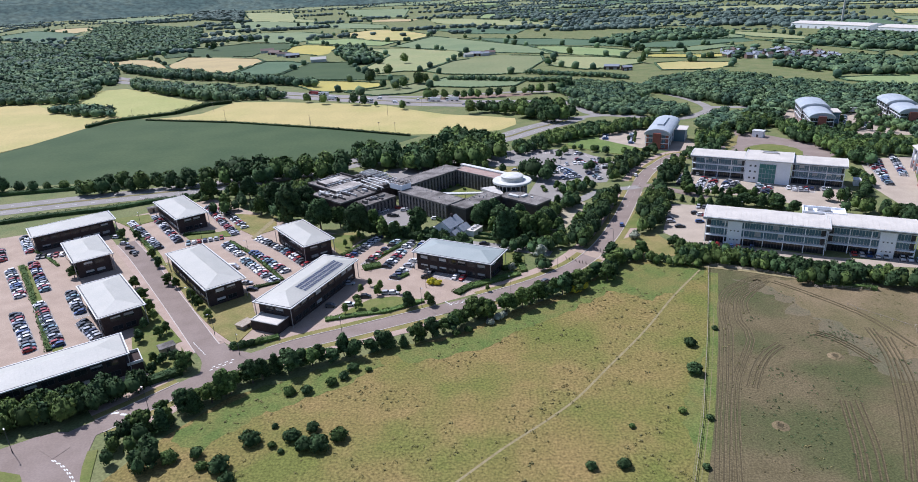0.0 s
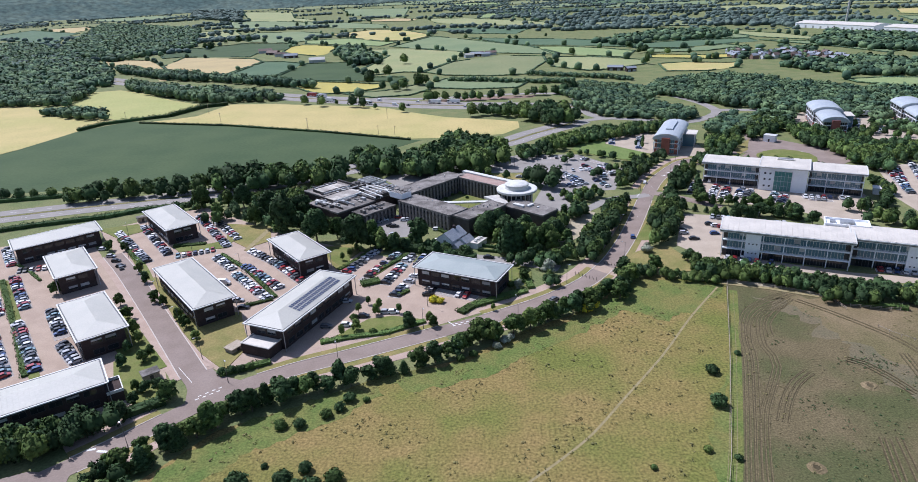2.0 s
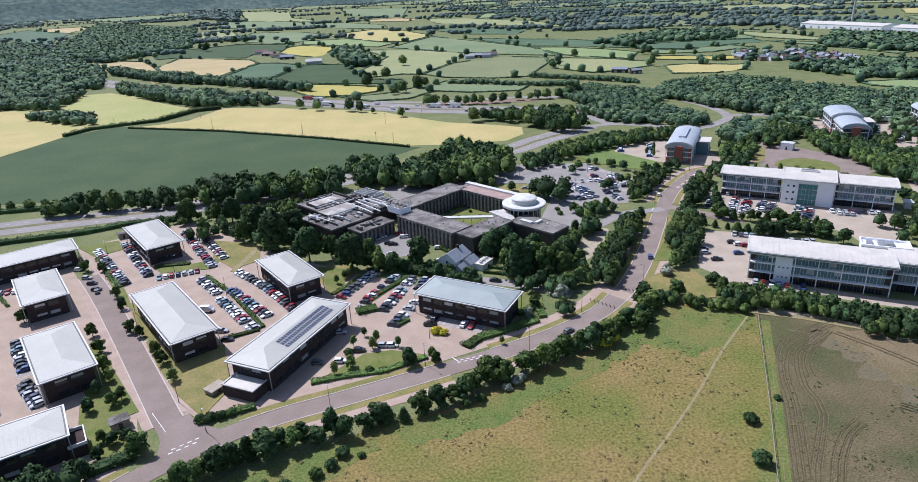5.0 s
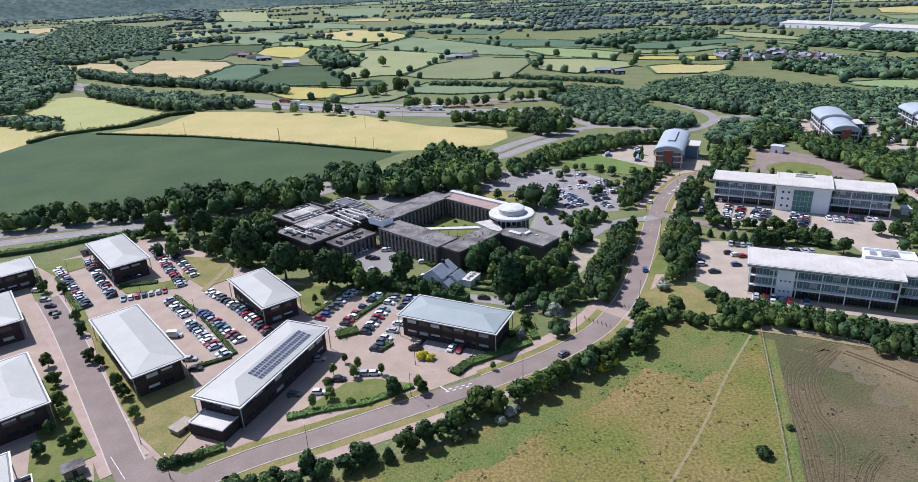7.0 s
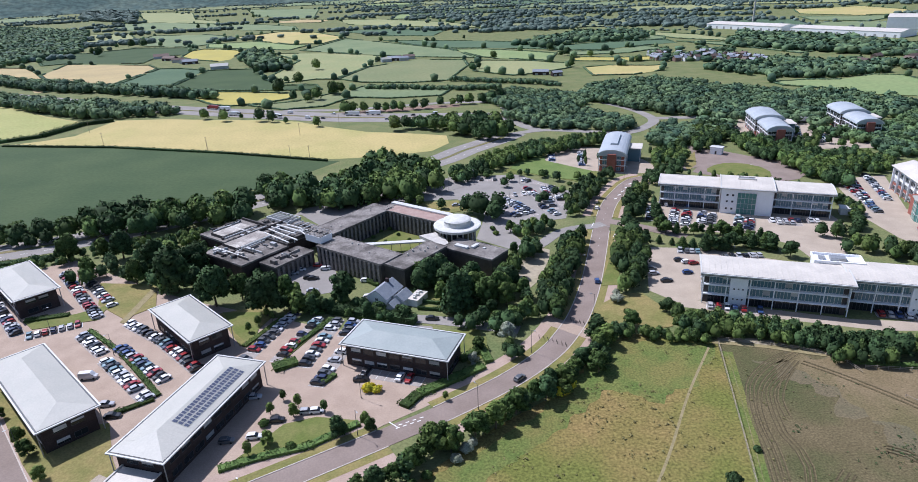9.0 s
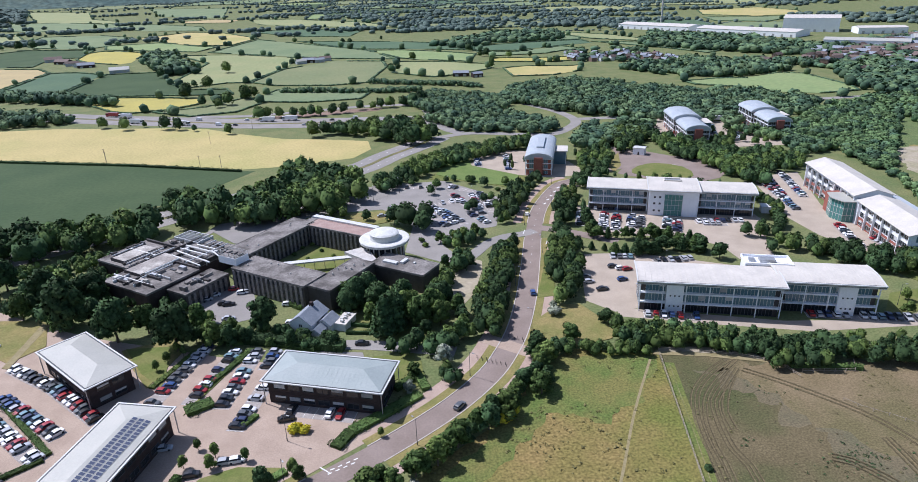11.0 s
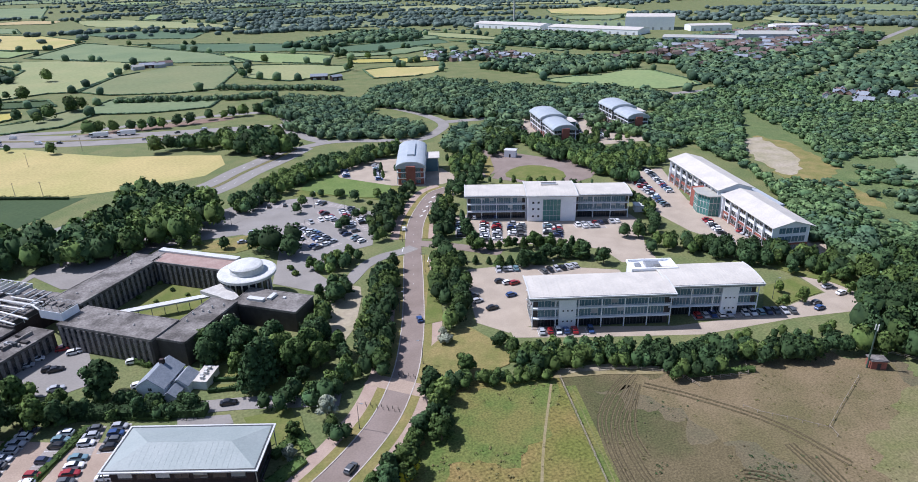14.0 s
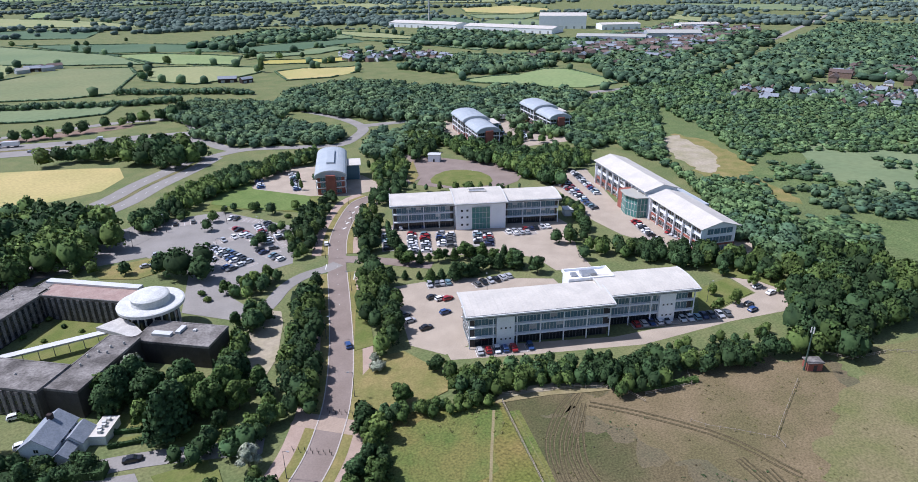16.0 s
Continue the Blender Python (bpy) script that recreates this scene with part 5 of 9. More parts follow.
def barrel_office(cx, cy, length, width, angle, label, steps=2, wall="white_wall"):
    """Curved metal roof over brick and white storeys, stepped down towards its end."""
    o = thing("office_building", label, "office building", pose(cx, cy, 0, 0, 0, angle), group="curved-roof offices")
    for k in range(steps):
        x0, x1 = k * length / steps, (k + 1) * length / steps
        w, top = width - 3 * (steps - 1 - k), 9.5 + 1.6 * k
        part("wall", Shape().box(x0, x1, -w / 2 + 0.8, w / 2 - 0.8, -0.2, 3.3), M["red_brick"], o, "red brick ground storey")
        part("wall", Shape().box(x0 + 0.02, x1 - 0.02, -w / 2 + 1.0, w / 2 - 1.0, 3.3, top), M[wall] if steps == 1 else M["dark_panel"], o)
        for z in (3.3, 6.6, top - 0.5):
            part("floor_band", Shape().box(x0 - 0.05, x1 + 0.05, -w / 2 + 0.55, w / 2 - 0.55, z, z + 0.45), M["white_wall"], o)
        for i in range(5):
            x = x0 + 0.4 + i * (x1 - x0 - 0.8) / 4
            for side in (-1, 1):
                part("column", Shape().box(x - 0.16, x + 0.16, side * (w / 2 - 0.35) - 0.16, side * (w / 2 - 0.35) + 0.16, -0.1, top - 0.2), M["white_wall"], o)
        s = Shape()
        n = 14
        prof = [(-(w / 2 + 0.6) * math.cos(math.pi * i / n), top - 0.2 + 3.6 * math.sin(math.pi * i / n)) for i in range(n + 1)]
        verts = [(x, *p) for x in (x0 - 0.8, x1 + 0.5) for p in prof]
        faces = [(i, n + 1 + i, n + 2 + i, i + 1) for i in range(n)] + [tuple(range(n + 1)), tuple(range(2 * n + 1, n, -1))]
        s.add(verts, faces)
        part("roof", s, M["roof_curved"], o)
        s = Shape()
        for f in (0.25, 0.5, 0.75, 0.98):
            x = x0 - 0.8 + (x1 - x0 + 1.3) * f
            verts = [(xx, p[0] * 1.004, p[1] + 0.1) for xx in (x - 0.1, x + 0.1) for p in prof]
            s.add(verts, [(i, n + 1 + i, n + 2 + i, i + 1) for i in range(n)])
        part("roof_rib", s, M["fascia"], o)
        for end in (x0 - 0.82, x1 + 0.4):
            s = Shape()
            rim = [(y, z) for y, z in prof] + [(y * 0.95, z - 0.55) for y, z in reversed(prof)]
            m2 = len(rim)
            s.add([(end, *p) for p in rim] + [(end + 0.2, *p) for p in rim], [(i, (i + 1) % m2, m2 + (i + 1) % m2, m2 + i) for i in range(m2)]
                  + [(i, m2 - 1 - i, m2 - 2 - i, i + 1) for i in range(n)] + [(m2 + i, m2 + i + 1, 2 * m2 - 2 - i, 2 * m2 - 1 - i) for i in range(n)])
            part("roof_rim", s, M["fascia"], o, "white curved roof edge")
        for z, hh in ((0.7, 2.0), (3.95, 2.4), (7.2, 1.9)):
            pane = "window" if steps == 2 else "blue_glass"
            window_row(o, (x0, -w / 2 + 0.9), (x1, -w / 2 + 0.9), z, 2.4, hh, 2.7, "fascia", pane, out=0.1)
            window_row(o, (x1, w / 2 - 0.9), (x0, w / 2 - 0.9), z, 2.4, hh, 2.7, "fascia", pane, out=0.1)
            if k == 0:
                window_row(o, (x0, w / 2 - 0.9), (x0, -w / 2 + 0.9), z, 2.4, hh, 2.7, "fascia", pane, out=0.1)
    if steps == 1:
        s = Shape()
        s.box(length * 0.25, length * 0.8, -2.0, 2.0, 12.2, 13.7)
        part("roof_light", s, M["roof_curved"], o)
        s = Shape()
        for i in range(6):
            x = length * (0.28 + 0.09 * i)
            s.box(x, x + 2.6, -2.06, 2.06, 12.9, 13.4)
        part("glazing", s, M["blue_glass"], o)
    s = Shape()
    s.box(-2.2, 0.5, -2.4, 2.4, -0.2, 10.5)
    part("stair_tower", s, M["red_brick"], o, "red brick stair tower")
    s = Shape()
    s.box(length * 0.5, length * 0.75, -width / 2 - 7, -width / 2 + 1, -0.2, 8)
    part("side_wing", s, M["blue_glass"], o, "glazed side wing")
    part("wing_roof", Shape().box(length * 0.5 - 1, length * 0.75 + 1, -width / 2 - 8, -width / 2 + 1, 8, 8.4), M["roof_white"], o, "flat white roof of the side wing")
    for i in range(4):
        x = length * (0.5 + 0.25 * i / 3)
        part("mullion", Shape().box(x - 0.12, x + 0.12, -width / 2 - 7.15, -width / 2 - 6.95, -0.1, 8), M["white_wall"], o)
    return o


barrel_office(116, 402.5, 46, 15.5, 67, "red brick office under a grey curved metal roof", steps=1, wall="red_brick")
barrel_office(236, 434, 54, 18.5, 74, "white and brick office under twin curved metal roofs")
barrel_office(299, 438, 50, 18.5, 75, "white and brick office under twin curved metal roofs")

# ---- older concrete office with courtyard ----
old = thing("office_complex", "older flat-roofed concrete office round a courtyard", "office building", pose(-41.2, 299.2, 0, 0, 0, -42))


def flat_block(o, x0, x1, y0, y1, top, roof="felt", fins=(), wall="dark_panel", base=-0.2):
    """A flat-roofed block with a parapet; fins: sides (s, e, n, w) with pale upright piers between dark windows."""
    s = Shape()
    s.box(x0, x1, y0, y1, base, top - 0.4)
    part("wall", s, M[wall], o)
    s = Shape()
    s.box(x0 + 0.3, x1 - 0.3, y0 + 0.3, y1 - 0.3, top - 0.4, top - 0.1)
    part("roof", s, M[roof], o)
    s = Shape()
    s.box(x0 - 0.15, x1 + 0.15, y0 - 0.15, y0 + 0.3, top - 0.75, top), s.box(x0 - 0.15, x1 + 0.15, y1 - 0.3, y1 + 0.15, top - 0.75, top)
    s.box(x0 - 0.15, x0 + 0.3, y0 + 0.3, y1 - 0.3, top - 0.75, top), s.box(x1 - 0.3, x1 + 0.15, y0 + 0.3, y1 - 0.3, top - 0.75, top)
    part("parapet", s, M["felt"], o)
    sides = {"s": ((x0, y0), (x1, y0)), "e": ((x1, y0), (x1, y1)), "n": ((x1, y1), (x0, y1)), "w": ((x0, y1), (x0, y0))}
    fs = Shape()
    fs.box(-0.55, 0.55, -0.28, 0.02, 0.3, top - 0.9)
    me = fs.mesh("pier", M["pier_concrete"])
    for key in fins:
        a, b = (Vector(q) for q in sides[key])
        d = (b - a).normalized()
        for p, _ in along([a + d * 1.2, b - d * 0.8], 2.35):
            ob = new("pier", me)
            ob.parent = o
            ob.matrix_basis = pose(p.x, p.y, 0, 0, 0, math.degrees(math.atan2(d.y, d.x)))
        for z in (0.8, 3.6, 6.2):
            if z + 1.8 < top:
                window_row(o, a, b, z, 1.1, 1.7, 2.35, "gutter", "window", inset=1.0, out=0.04)


flat_block(old, 0, 35.5, 0, 12, 9, fins="s")
flat_block(old, -16, -3.5, 12.5, 51, 9, fins="e")
flat_block(old, -5, 27, 46.5, 57, 9, roof="felt_red", fins="s")
s = Shape()
s.box(-8, 27, 54.5, 57.2, 9.0, 9.7)
part("roof_edge", s, M["fascia"], old, "white raised roof edge")
flat_block(old, 35.5, 45.5, 2, 28, 8.6)
flat_block(old, 43, 67, 28, 39.5, 7.6, wall="dark_panel")
flat_block(old, -12, -2.2, -19.5, 0, 6.2, fins="e")
flat_block(old, -38, -13, -27, -4, 7.4, wall="brick")
flat_block(old, -61, -38.5, -14, 8, 6.2, wall="brick")
flat_block(old, -38, -17, -3.5, 20, 6.8, wall="brick")
flat_block(old, -54, -38.5, 8.5, 20, 5.4, wall="brick")
flat_block(old, -16, -6, 52, 64, 5.2)
for x0, x1, y0, y1, z in ((-37, -28, -18.5, -0.5, 8.3), (-55, -47, -12, 3, 7.2)):
    s = Shape()
    s.box(x0, x1, y0, y1, z - 1.4, z)
    deck = part("roof_deck", s, M["deck_roof"], old, "pale weathered raised roof deck")
    s = Shape()
    s.box(x0 - 0.2, x1 + 0.2, y0 - 0.2, y0, z - 1.4, z + 0.25), s.box(x0 - 0.2, x0, y0, y1, z - 1.4, z + 0.25)
    part("upstand", s, M["dark_panel"], deck)
# plant, ducts and pipes over the low roofs
for x0, y0, x1, y1, z, r in ((-27, -17, -27, -2, 8.2, 0.45), (-25.5, -20, -25.5, -6, 8.0, 0.3), (-32, -1, -13.5, -3, 8.4, 0.3), (-34, 3, -13, 1, 8.2, 0.35), (-18, 7, -7, 3, 9.6, 0.3), (-40, -4, -40, 6, 7.4, 0.4),
                            (-44, -13, -44, 4, 7.3, 0.35), (-36, 6, -20, 6, 7.9, 0.3), (-36, 9, -19, 9, 7.9, 0.45), (-33, 12, -19, 12, 7.7, 0.3), (-57, -10, -57, 5, 7.0, 0.3), (-22, -3, -22, 18, 7.9, 0.3),
                            (-59, -2, -41, -2, 7.1, 0.25), (-38, -22, -16, -22, 8.0, 0.25), (-30, 14, -30, 19, 7.6, 0.3), (-26, 13, -26, 19, 7.6, 0.3)):
    s = Shape()
    s.tube((x0, y0, z), (x1, y1, z), r, r, 8)
    for f in (0.1, 0.5, 0.9):
        x, y = x0 + (x1 - x0) * f, y0 + (y1 - y0) * f
        s.box(x - 0.1, x + 0.1, y - 0.1, y + 0.1, z - 1.8, z)
    part("duct", s, M["fascia"] if r < 0.4 else M["pale_roof"], old, "pale rooftop duct")
ROOFS = [(-36, -15, -25, -19.5, 7.3), (-26, -15, -19, -6, 7.3), (-36, -19, -2, 18, 6.7), (-46, -40, -12, 6, 6.1), (-59, -56, -12, 6, 6.1), (-52, -41, 10, 18, 5.3), (-11, -4, -18, -3, 6.1)]
for i in range(64):
    x0, x1, y0, y1, z = ROOFS[i % 7]
    x, y = random.uniform(x0, x1 - 2), random.uniform(y0, y1 - 1.5)
    w, d, h = random.uniform(0.7, 3.4), random.uniform(0.6, 2.0), random.uniform(0.4, 1.5)
    if i % 3 == 0:
        w, d, h = (random.uniform(4, 8), 0.5, 0.9) if i % 2 else (0.5, random.uniform(4, 8), 0.9)
        x, y = min(x, x1 - w), min(y, y1 - d)
    s = Shape()
    s.box(x, x + w, y, y + d, z - 0.35, z + h)
    s.box(x + 0.08, x + w - 0.08, y + 0.08, y + d - 0.08, z + h, z + h + 0.1)
    part("plant_unit", s, M[random.choice(("fascia", "steel", "felt", "dark_panel", "dark_panel", "deck_roof", "gutter"))], old)
# low dark walls that divide the cluttered roofs
for x0, x1, y0, y1, z in ((-38, -13, -4.2, -3.6, 8.2), (-27.5, -27, -26, -4.5, 8.0), (-38.8, -38.2, -14, 19, 7.8), (-17.4, -16.8, -3, 20, 8.0), (-38, -17, 4.2, 4.6, 7.5), (-60, -39, 7.6, 8.3, 7.2), (-46.5, -46, -13, 7, 7.0)):
    part("roof_wall", Shape().box(x0, x1, y0, y1, z - 1.6, z), M["dark_panel"], old)
s = Shape()
for i in range(6):
    s.box(-50 + i * 2.9, -49.7 + i * 2.9, 14, 22, 5.2, 7.6)
s.box(-50, -35, 13.8, 14.1, 7.3, 7.6), s.box(-50, -35, 21.9, 22.2, 7.3, 7.6)
part("plant_screen", s, M["fascia"], old)
s = Shape()
s.box(-8.5, 0.5, 2, 8.5, 8.8, 11.6)
part("plant_room", s, M["white_wall"], old, "pale blue-white rooftop plant room")
part("roof", Shape().box(-8.3, 0.3, 2.2, 8.3, 11.6, 11.7), M["felt"], old)
s = Shape()
for z in (12.1, 12.6):
    s.box(-8.5, 0.5, 2, 2.06, z, z + 0.06), s.box(-8.5, 0.5, 8.44, 8.5, z, z + 0.06), s.box(-8.5, -8.44, 2.06, 8.44, z, z + 0.06), s.box(0.44, 0.5, 2.06, 8.44, z, z + 0.06)
for x in (-8.5, -5.5, -2.5, 0.44):
    s.box(x, x + 0.06, 2.07, 2.13, 11.6, 12.7), s.box(x, x + 0.06, 8.37, 8.43, 11.6, 12.7)
part("handrail", s, M["fascia"], old, "thin white handrail round the plant room roof")
for x in (-7, -4, -1):
    part("flue", Shape().tube((x, 3, 11.6), (x, 3, 13.2), 0.12), M["steel"], old)
    part("roof_vent", Shape().box(x - 0.8, x + 0.8, 5, 7, 11.65, 12.2), M["felt"], old)
for i in range(14):
    s = Shape()
    x, y = random.choice(((random.uniform(4, 33), random.uniform(3, 10)), (random.uniform(-14, -6), random.uniform(16, 48)), (random.uniform(37, 44), random.uniform(5, 26))))
    s.lathe(x, y, [(0.3, 8.4), (0.3, 9.3), (0.05, 9.5)], 8)
    part("roof_vent", s, M["concrete"], old)
for x0, x1, y0, y1, z1 in ((47, 53, 31, 33, 8.3), (53.5, 55, 33, 37, 8.3), (58, 59, 35, 36, 8.0)):
    part("roof_vent", Shape().box(x0, x1, y0, y1, 7.5, z1), M["fascia"], old)
# round pavilion with its wide rim
s = Shape()
s.lathe(38.1, 45.2, [(7.4, -0.2), (7.4, 9.6)], 40)
part("drum", s, M["window"], old, "dark glazed drum")
for i in range(20):
    a = 2 * math.pi * i / 20
    part("pier", Shape().box(38.1 + 7.5 * math.cos(a) - 0.2, 38.1 + 7.5 * math.cos(a) + 0.2, 45.2 + 7.5 * math.sin(a) - 0.2, 45.2 + 7.5 * math.sin(a) + 0.2, -0.1, 9.6), M["concrete"], old)
s = Shape()
s.lathe(38.1, 45.2, [(7, 9.5), (10, 9.7), (10.1, 10.7), (9.6, 10.9), (6.2, 10.8), (5.9, 10.9), (5.6, 12.6), (5.9, 12.7), (5.9, 13.1), (5.2, 13.5), (3, 14.0), (0.01, 14.2)], 40)
part("round_roof", s, M["pale_roof"], old, "white round roof with a wide rim and low dome")
s = Shape()
s.prism([(27, 33), (30.5, 39.5), (37, 37), (44, 32), (41, 29.5), (36, 31)], 6.2, 7.4)
part("canopy", s, M["concrete"], old, "pale fan-shaped entrance canopy")
s = Shape()
a, b = Vector((4, 16.5)), Vector((29, 37.5))
ribbon(s, [a, b], 0, 2.6, 3.6, 4.2)
part("covered_walkway", s, M["fascia"], old, "white roofed walkway across the courtyard")
s = Shape()
for p, _ in along([a, b], 4):
    s.tube((p.x, p.y, -0.1), (p.x, p.y, 3.7), 0.12)
part("walkway_post", s, M["steel"], old)
rest("courtyard_lawn", [(-22, 318), (-6, 335), (12, 316), (0, 298), (-8, 290)], "lawn", 0.09, "green planted lawn in the courtyard", "lawn")

# ---- white house with slate roofs ----
house = thing("house", "white rendered house with blue slate roofs", "house", pose(-13.8, 261.2, 0, 0, 0, 59))


def gable_block(o, x0, x1, y0, y1, eaves, rise, wall, roof, along_x=True):
    s = Shape()
    s.box(x0, x1, y0, y1, -0.2, eaves)
    if along_x:
        ym = (y0 + y1) / 2
        for x in (x0 + 0.02, x1 - 0.02):
            s.add([(x, y0, eaves), (x, y1, eaves), (x, ym, eaves + rise)], [(0, 2, 1) if x < (x0 + x1) / 2 else (0, 1, 2)])
    part("wall", s, M[wall], o)
    s = Shape()
    ym, h = (y0 + y1) / 2, (y1 - y0) / 2
    for sg in (1, -1):
        e = (ym + sg * (h + 0.4), eaves - 0.4 * rise / h)
        s.add([(x0 - 0.4, ym, eaves + rise + 0.16), (x1 + 0.4, ym, eaves + rise + 0.16), (x1 + 0.4, e[0], e[1] + 0.16), (x0 - 0.4, e[0], e[1] + 0.16),
               (x0 - 0.4, ym, eaves + rise), (x1 + 0.4, ym, eaves + rise), (x1 + 0.4, e[0], e[1]), (x0 - 0.4, e[0], e[1])],
              [(0, 1, 2, 3), (4, 7, 6, 5), (3, 2, 6, 7), (0, 3, 7, 4), (1, 5, 6, 2)])
    part("roof", s, M[roof], o)


gable_block(house, -5, 6, -4, 4, 4.6, 2.8, "render_white", "slate")
gable_block(house, -1, 5, -8.5, -3.6, 3.0, 1.8, "render_white", "slate")
gable_block(house, -5.6, -1.4, -7.2, -3.7, 2.4, 1.3, "render_white", "slate")
for z in (1.0, 3.3):
    window_row(house, (-5, 4), (-5, -4), z, 1.2, 1.1, 3.2, "fascia", "window")
    window_row(house, (-5, -4), (6, -4), z, 1.2, 1.1, 3.4, "fascia", "window")
part("flat_roof", Shape().box(1, 9, -13, -8.6, 2.6, 2.8), M["roof_white"], house, "pale flat roof of the rear extension")
part("wall", Shape().box(1.2, 8.8, -12.8, -8.6, -0.1, 2.6), M["render_white"], house)
for i in range(5):
    part("cooling_unit", Shape().box(2 + i * 1.2, 2.8 + i * 1.2, -11.5 + 0.5 * (i % 2), -10.6 + 0.5 * (i % 2), 2.8, 3.6), M["fascia"], house, "small white cooling unit")
s = Shape()
s.box(2.2, 3.2, -0.6, 0.6, 6.0, 8.6)
part("chimney", s, M["brick"], house)
# ---- small cabins ----
def cabin(x, y, w, d, h, ang, wall, roof, label, category="hut"):
    o = thing("hut", label, category, pose(x, y, 0, 0, 0, ang))
    s = Shape()
    s.box(-w / 2, w / 2, -d / 2, d / 2, -0.1, h)
    part("wall", s, M[wall], o)
    s = Shape()
    s.box(-w / 2 - 0.3, w / 2 + 0.3, -d / 2 - 0.3, d / 2 + 0.3, h, h + 0.25)
    part("roof", s, M[roof], o)
    s = Shape()
    s.box(-0.5, 0.5, -d / 2 - 0.05, -d / 2, 0, min(2.0, h - 0.2))
    part("door", s, M["dark_panel"], o)


cabin(172.5, 180, 4.2, 3.0, 2.6, -30, "red_brick", "felt", "small brick hut beside the mast at the field edge")
cabin(190.4, 425.1, 7, 5, 4.2, -40, "white_wall", "fascia", "white gatehouse with flat roof on the turning circle", "gatehouse")
cabin(199, 312, 9, 5, 3, -26, "render_white", "fascia", "low white flat-roofed store beside the car park", "store")
cabin(-100.7, 163, 4.6, 3.4, 2.4, 40, "timber", "felt", "grey timber bin store on the lawn", "store")
cabin(-80.5, 178.5, 5, 3.5, 1.5, 60, "timber", "timber", "pale timber bin enclosure beside the office", "store")
cabin(-174.5, 305.5, 4.5, 3.5, 2.4, 40, "timber", "felt", "small dark timber store by the hedge", "store")


# ---- vehicles ----
CAR_PAINT = {"black": (0.012, 0.012, 0.014), "grey": (0.09, 0.095, 0.1), "silver": (0.42, 0.43, 0.45), "white": (0.75, 0.75, 0.75), "red": (0.3, 0.015, 0.018),
             "blue": (0.03, 0.07, 0.2), "navy": (0.02, 0.03, 0.08), "teal": (0.16, 0.26, 0.3)}
KITS = {}


def loft(s, stations, slot=0):
    """A body through cross sections: x, half width low, half width high, z low, z high."""
    verts, n = [], len(stations)
    for x, w0, w1, z0, z1 in stations:
        verts += [(x, -w0, z0), (x, -w0 * 1.02, (z0 + z1) * 0.5), (x, -w1, z1), (x, w1, z1), (x, w0 * 1.02, (z0 + z1) * 0.5), (x, w0, z0)]
    faces = [(6 * i + k, 6 * (i + 1) + k, 6 * (i + 1) + (k + 1) % 6, 6 * i + (k + 1) % 6) for i in range(n - 1) for k in range(6)]
    faces += [(5, 4, 3, 2, 1, 0), tuple(6 * (n - 1) + k for k in range(6))]
    return s.add(verts, faces, slot)


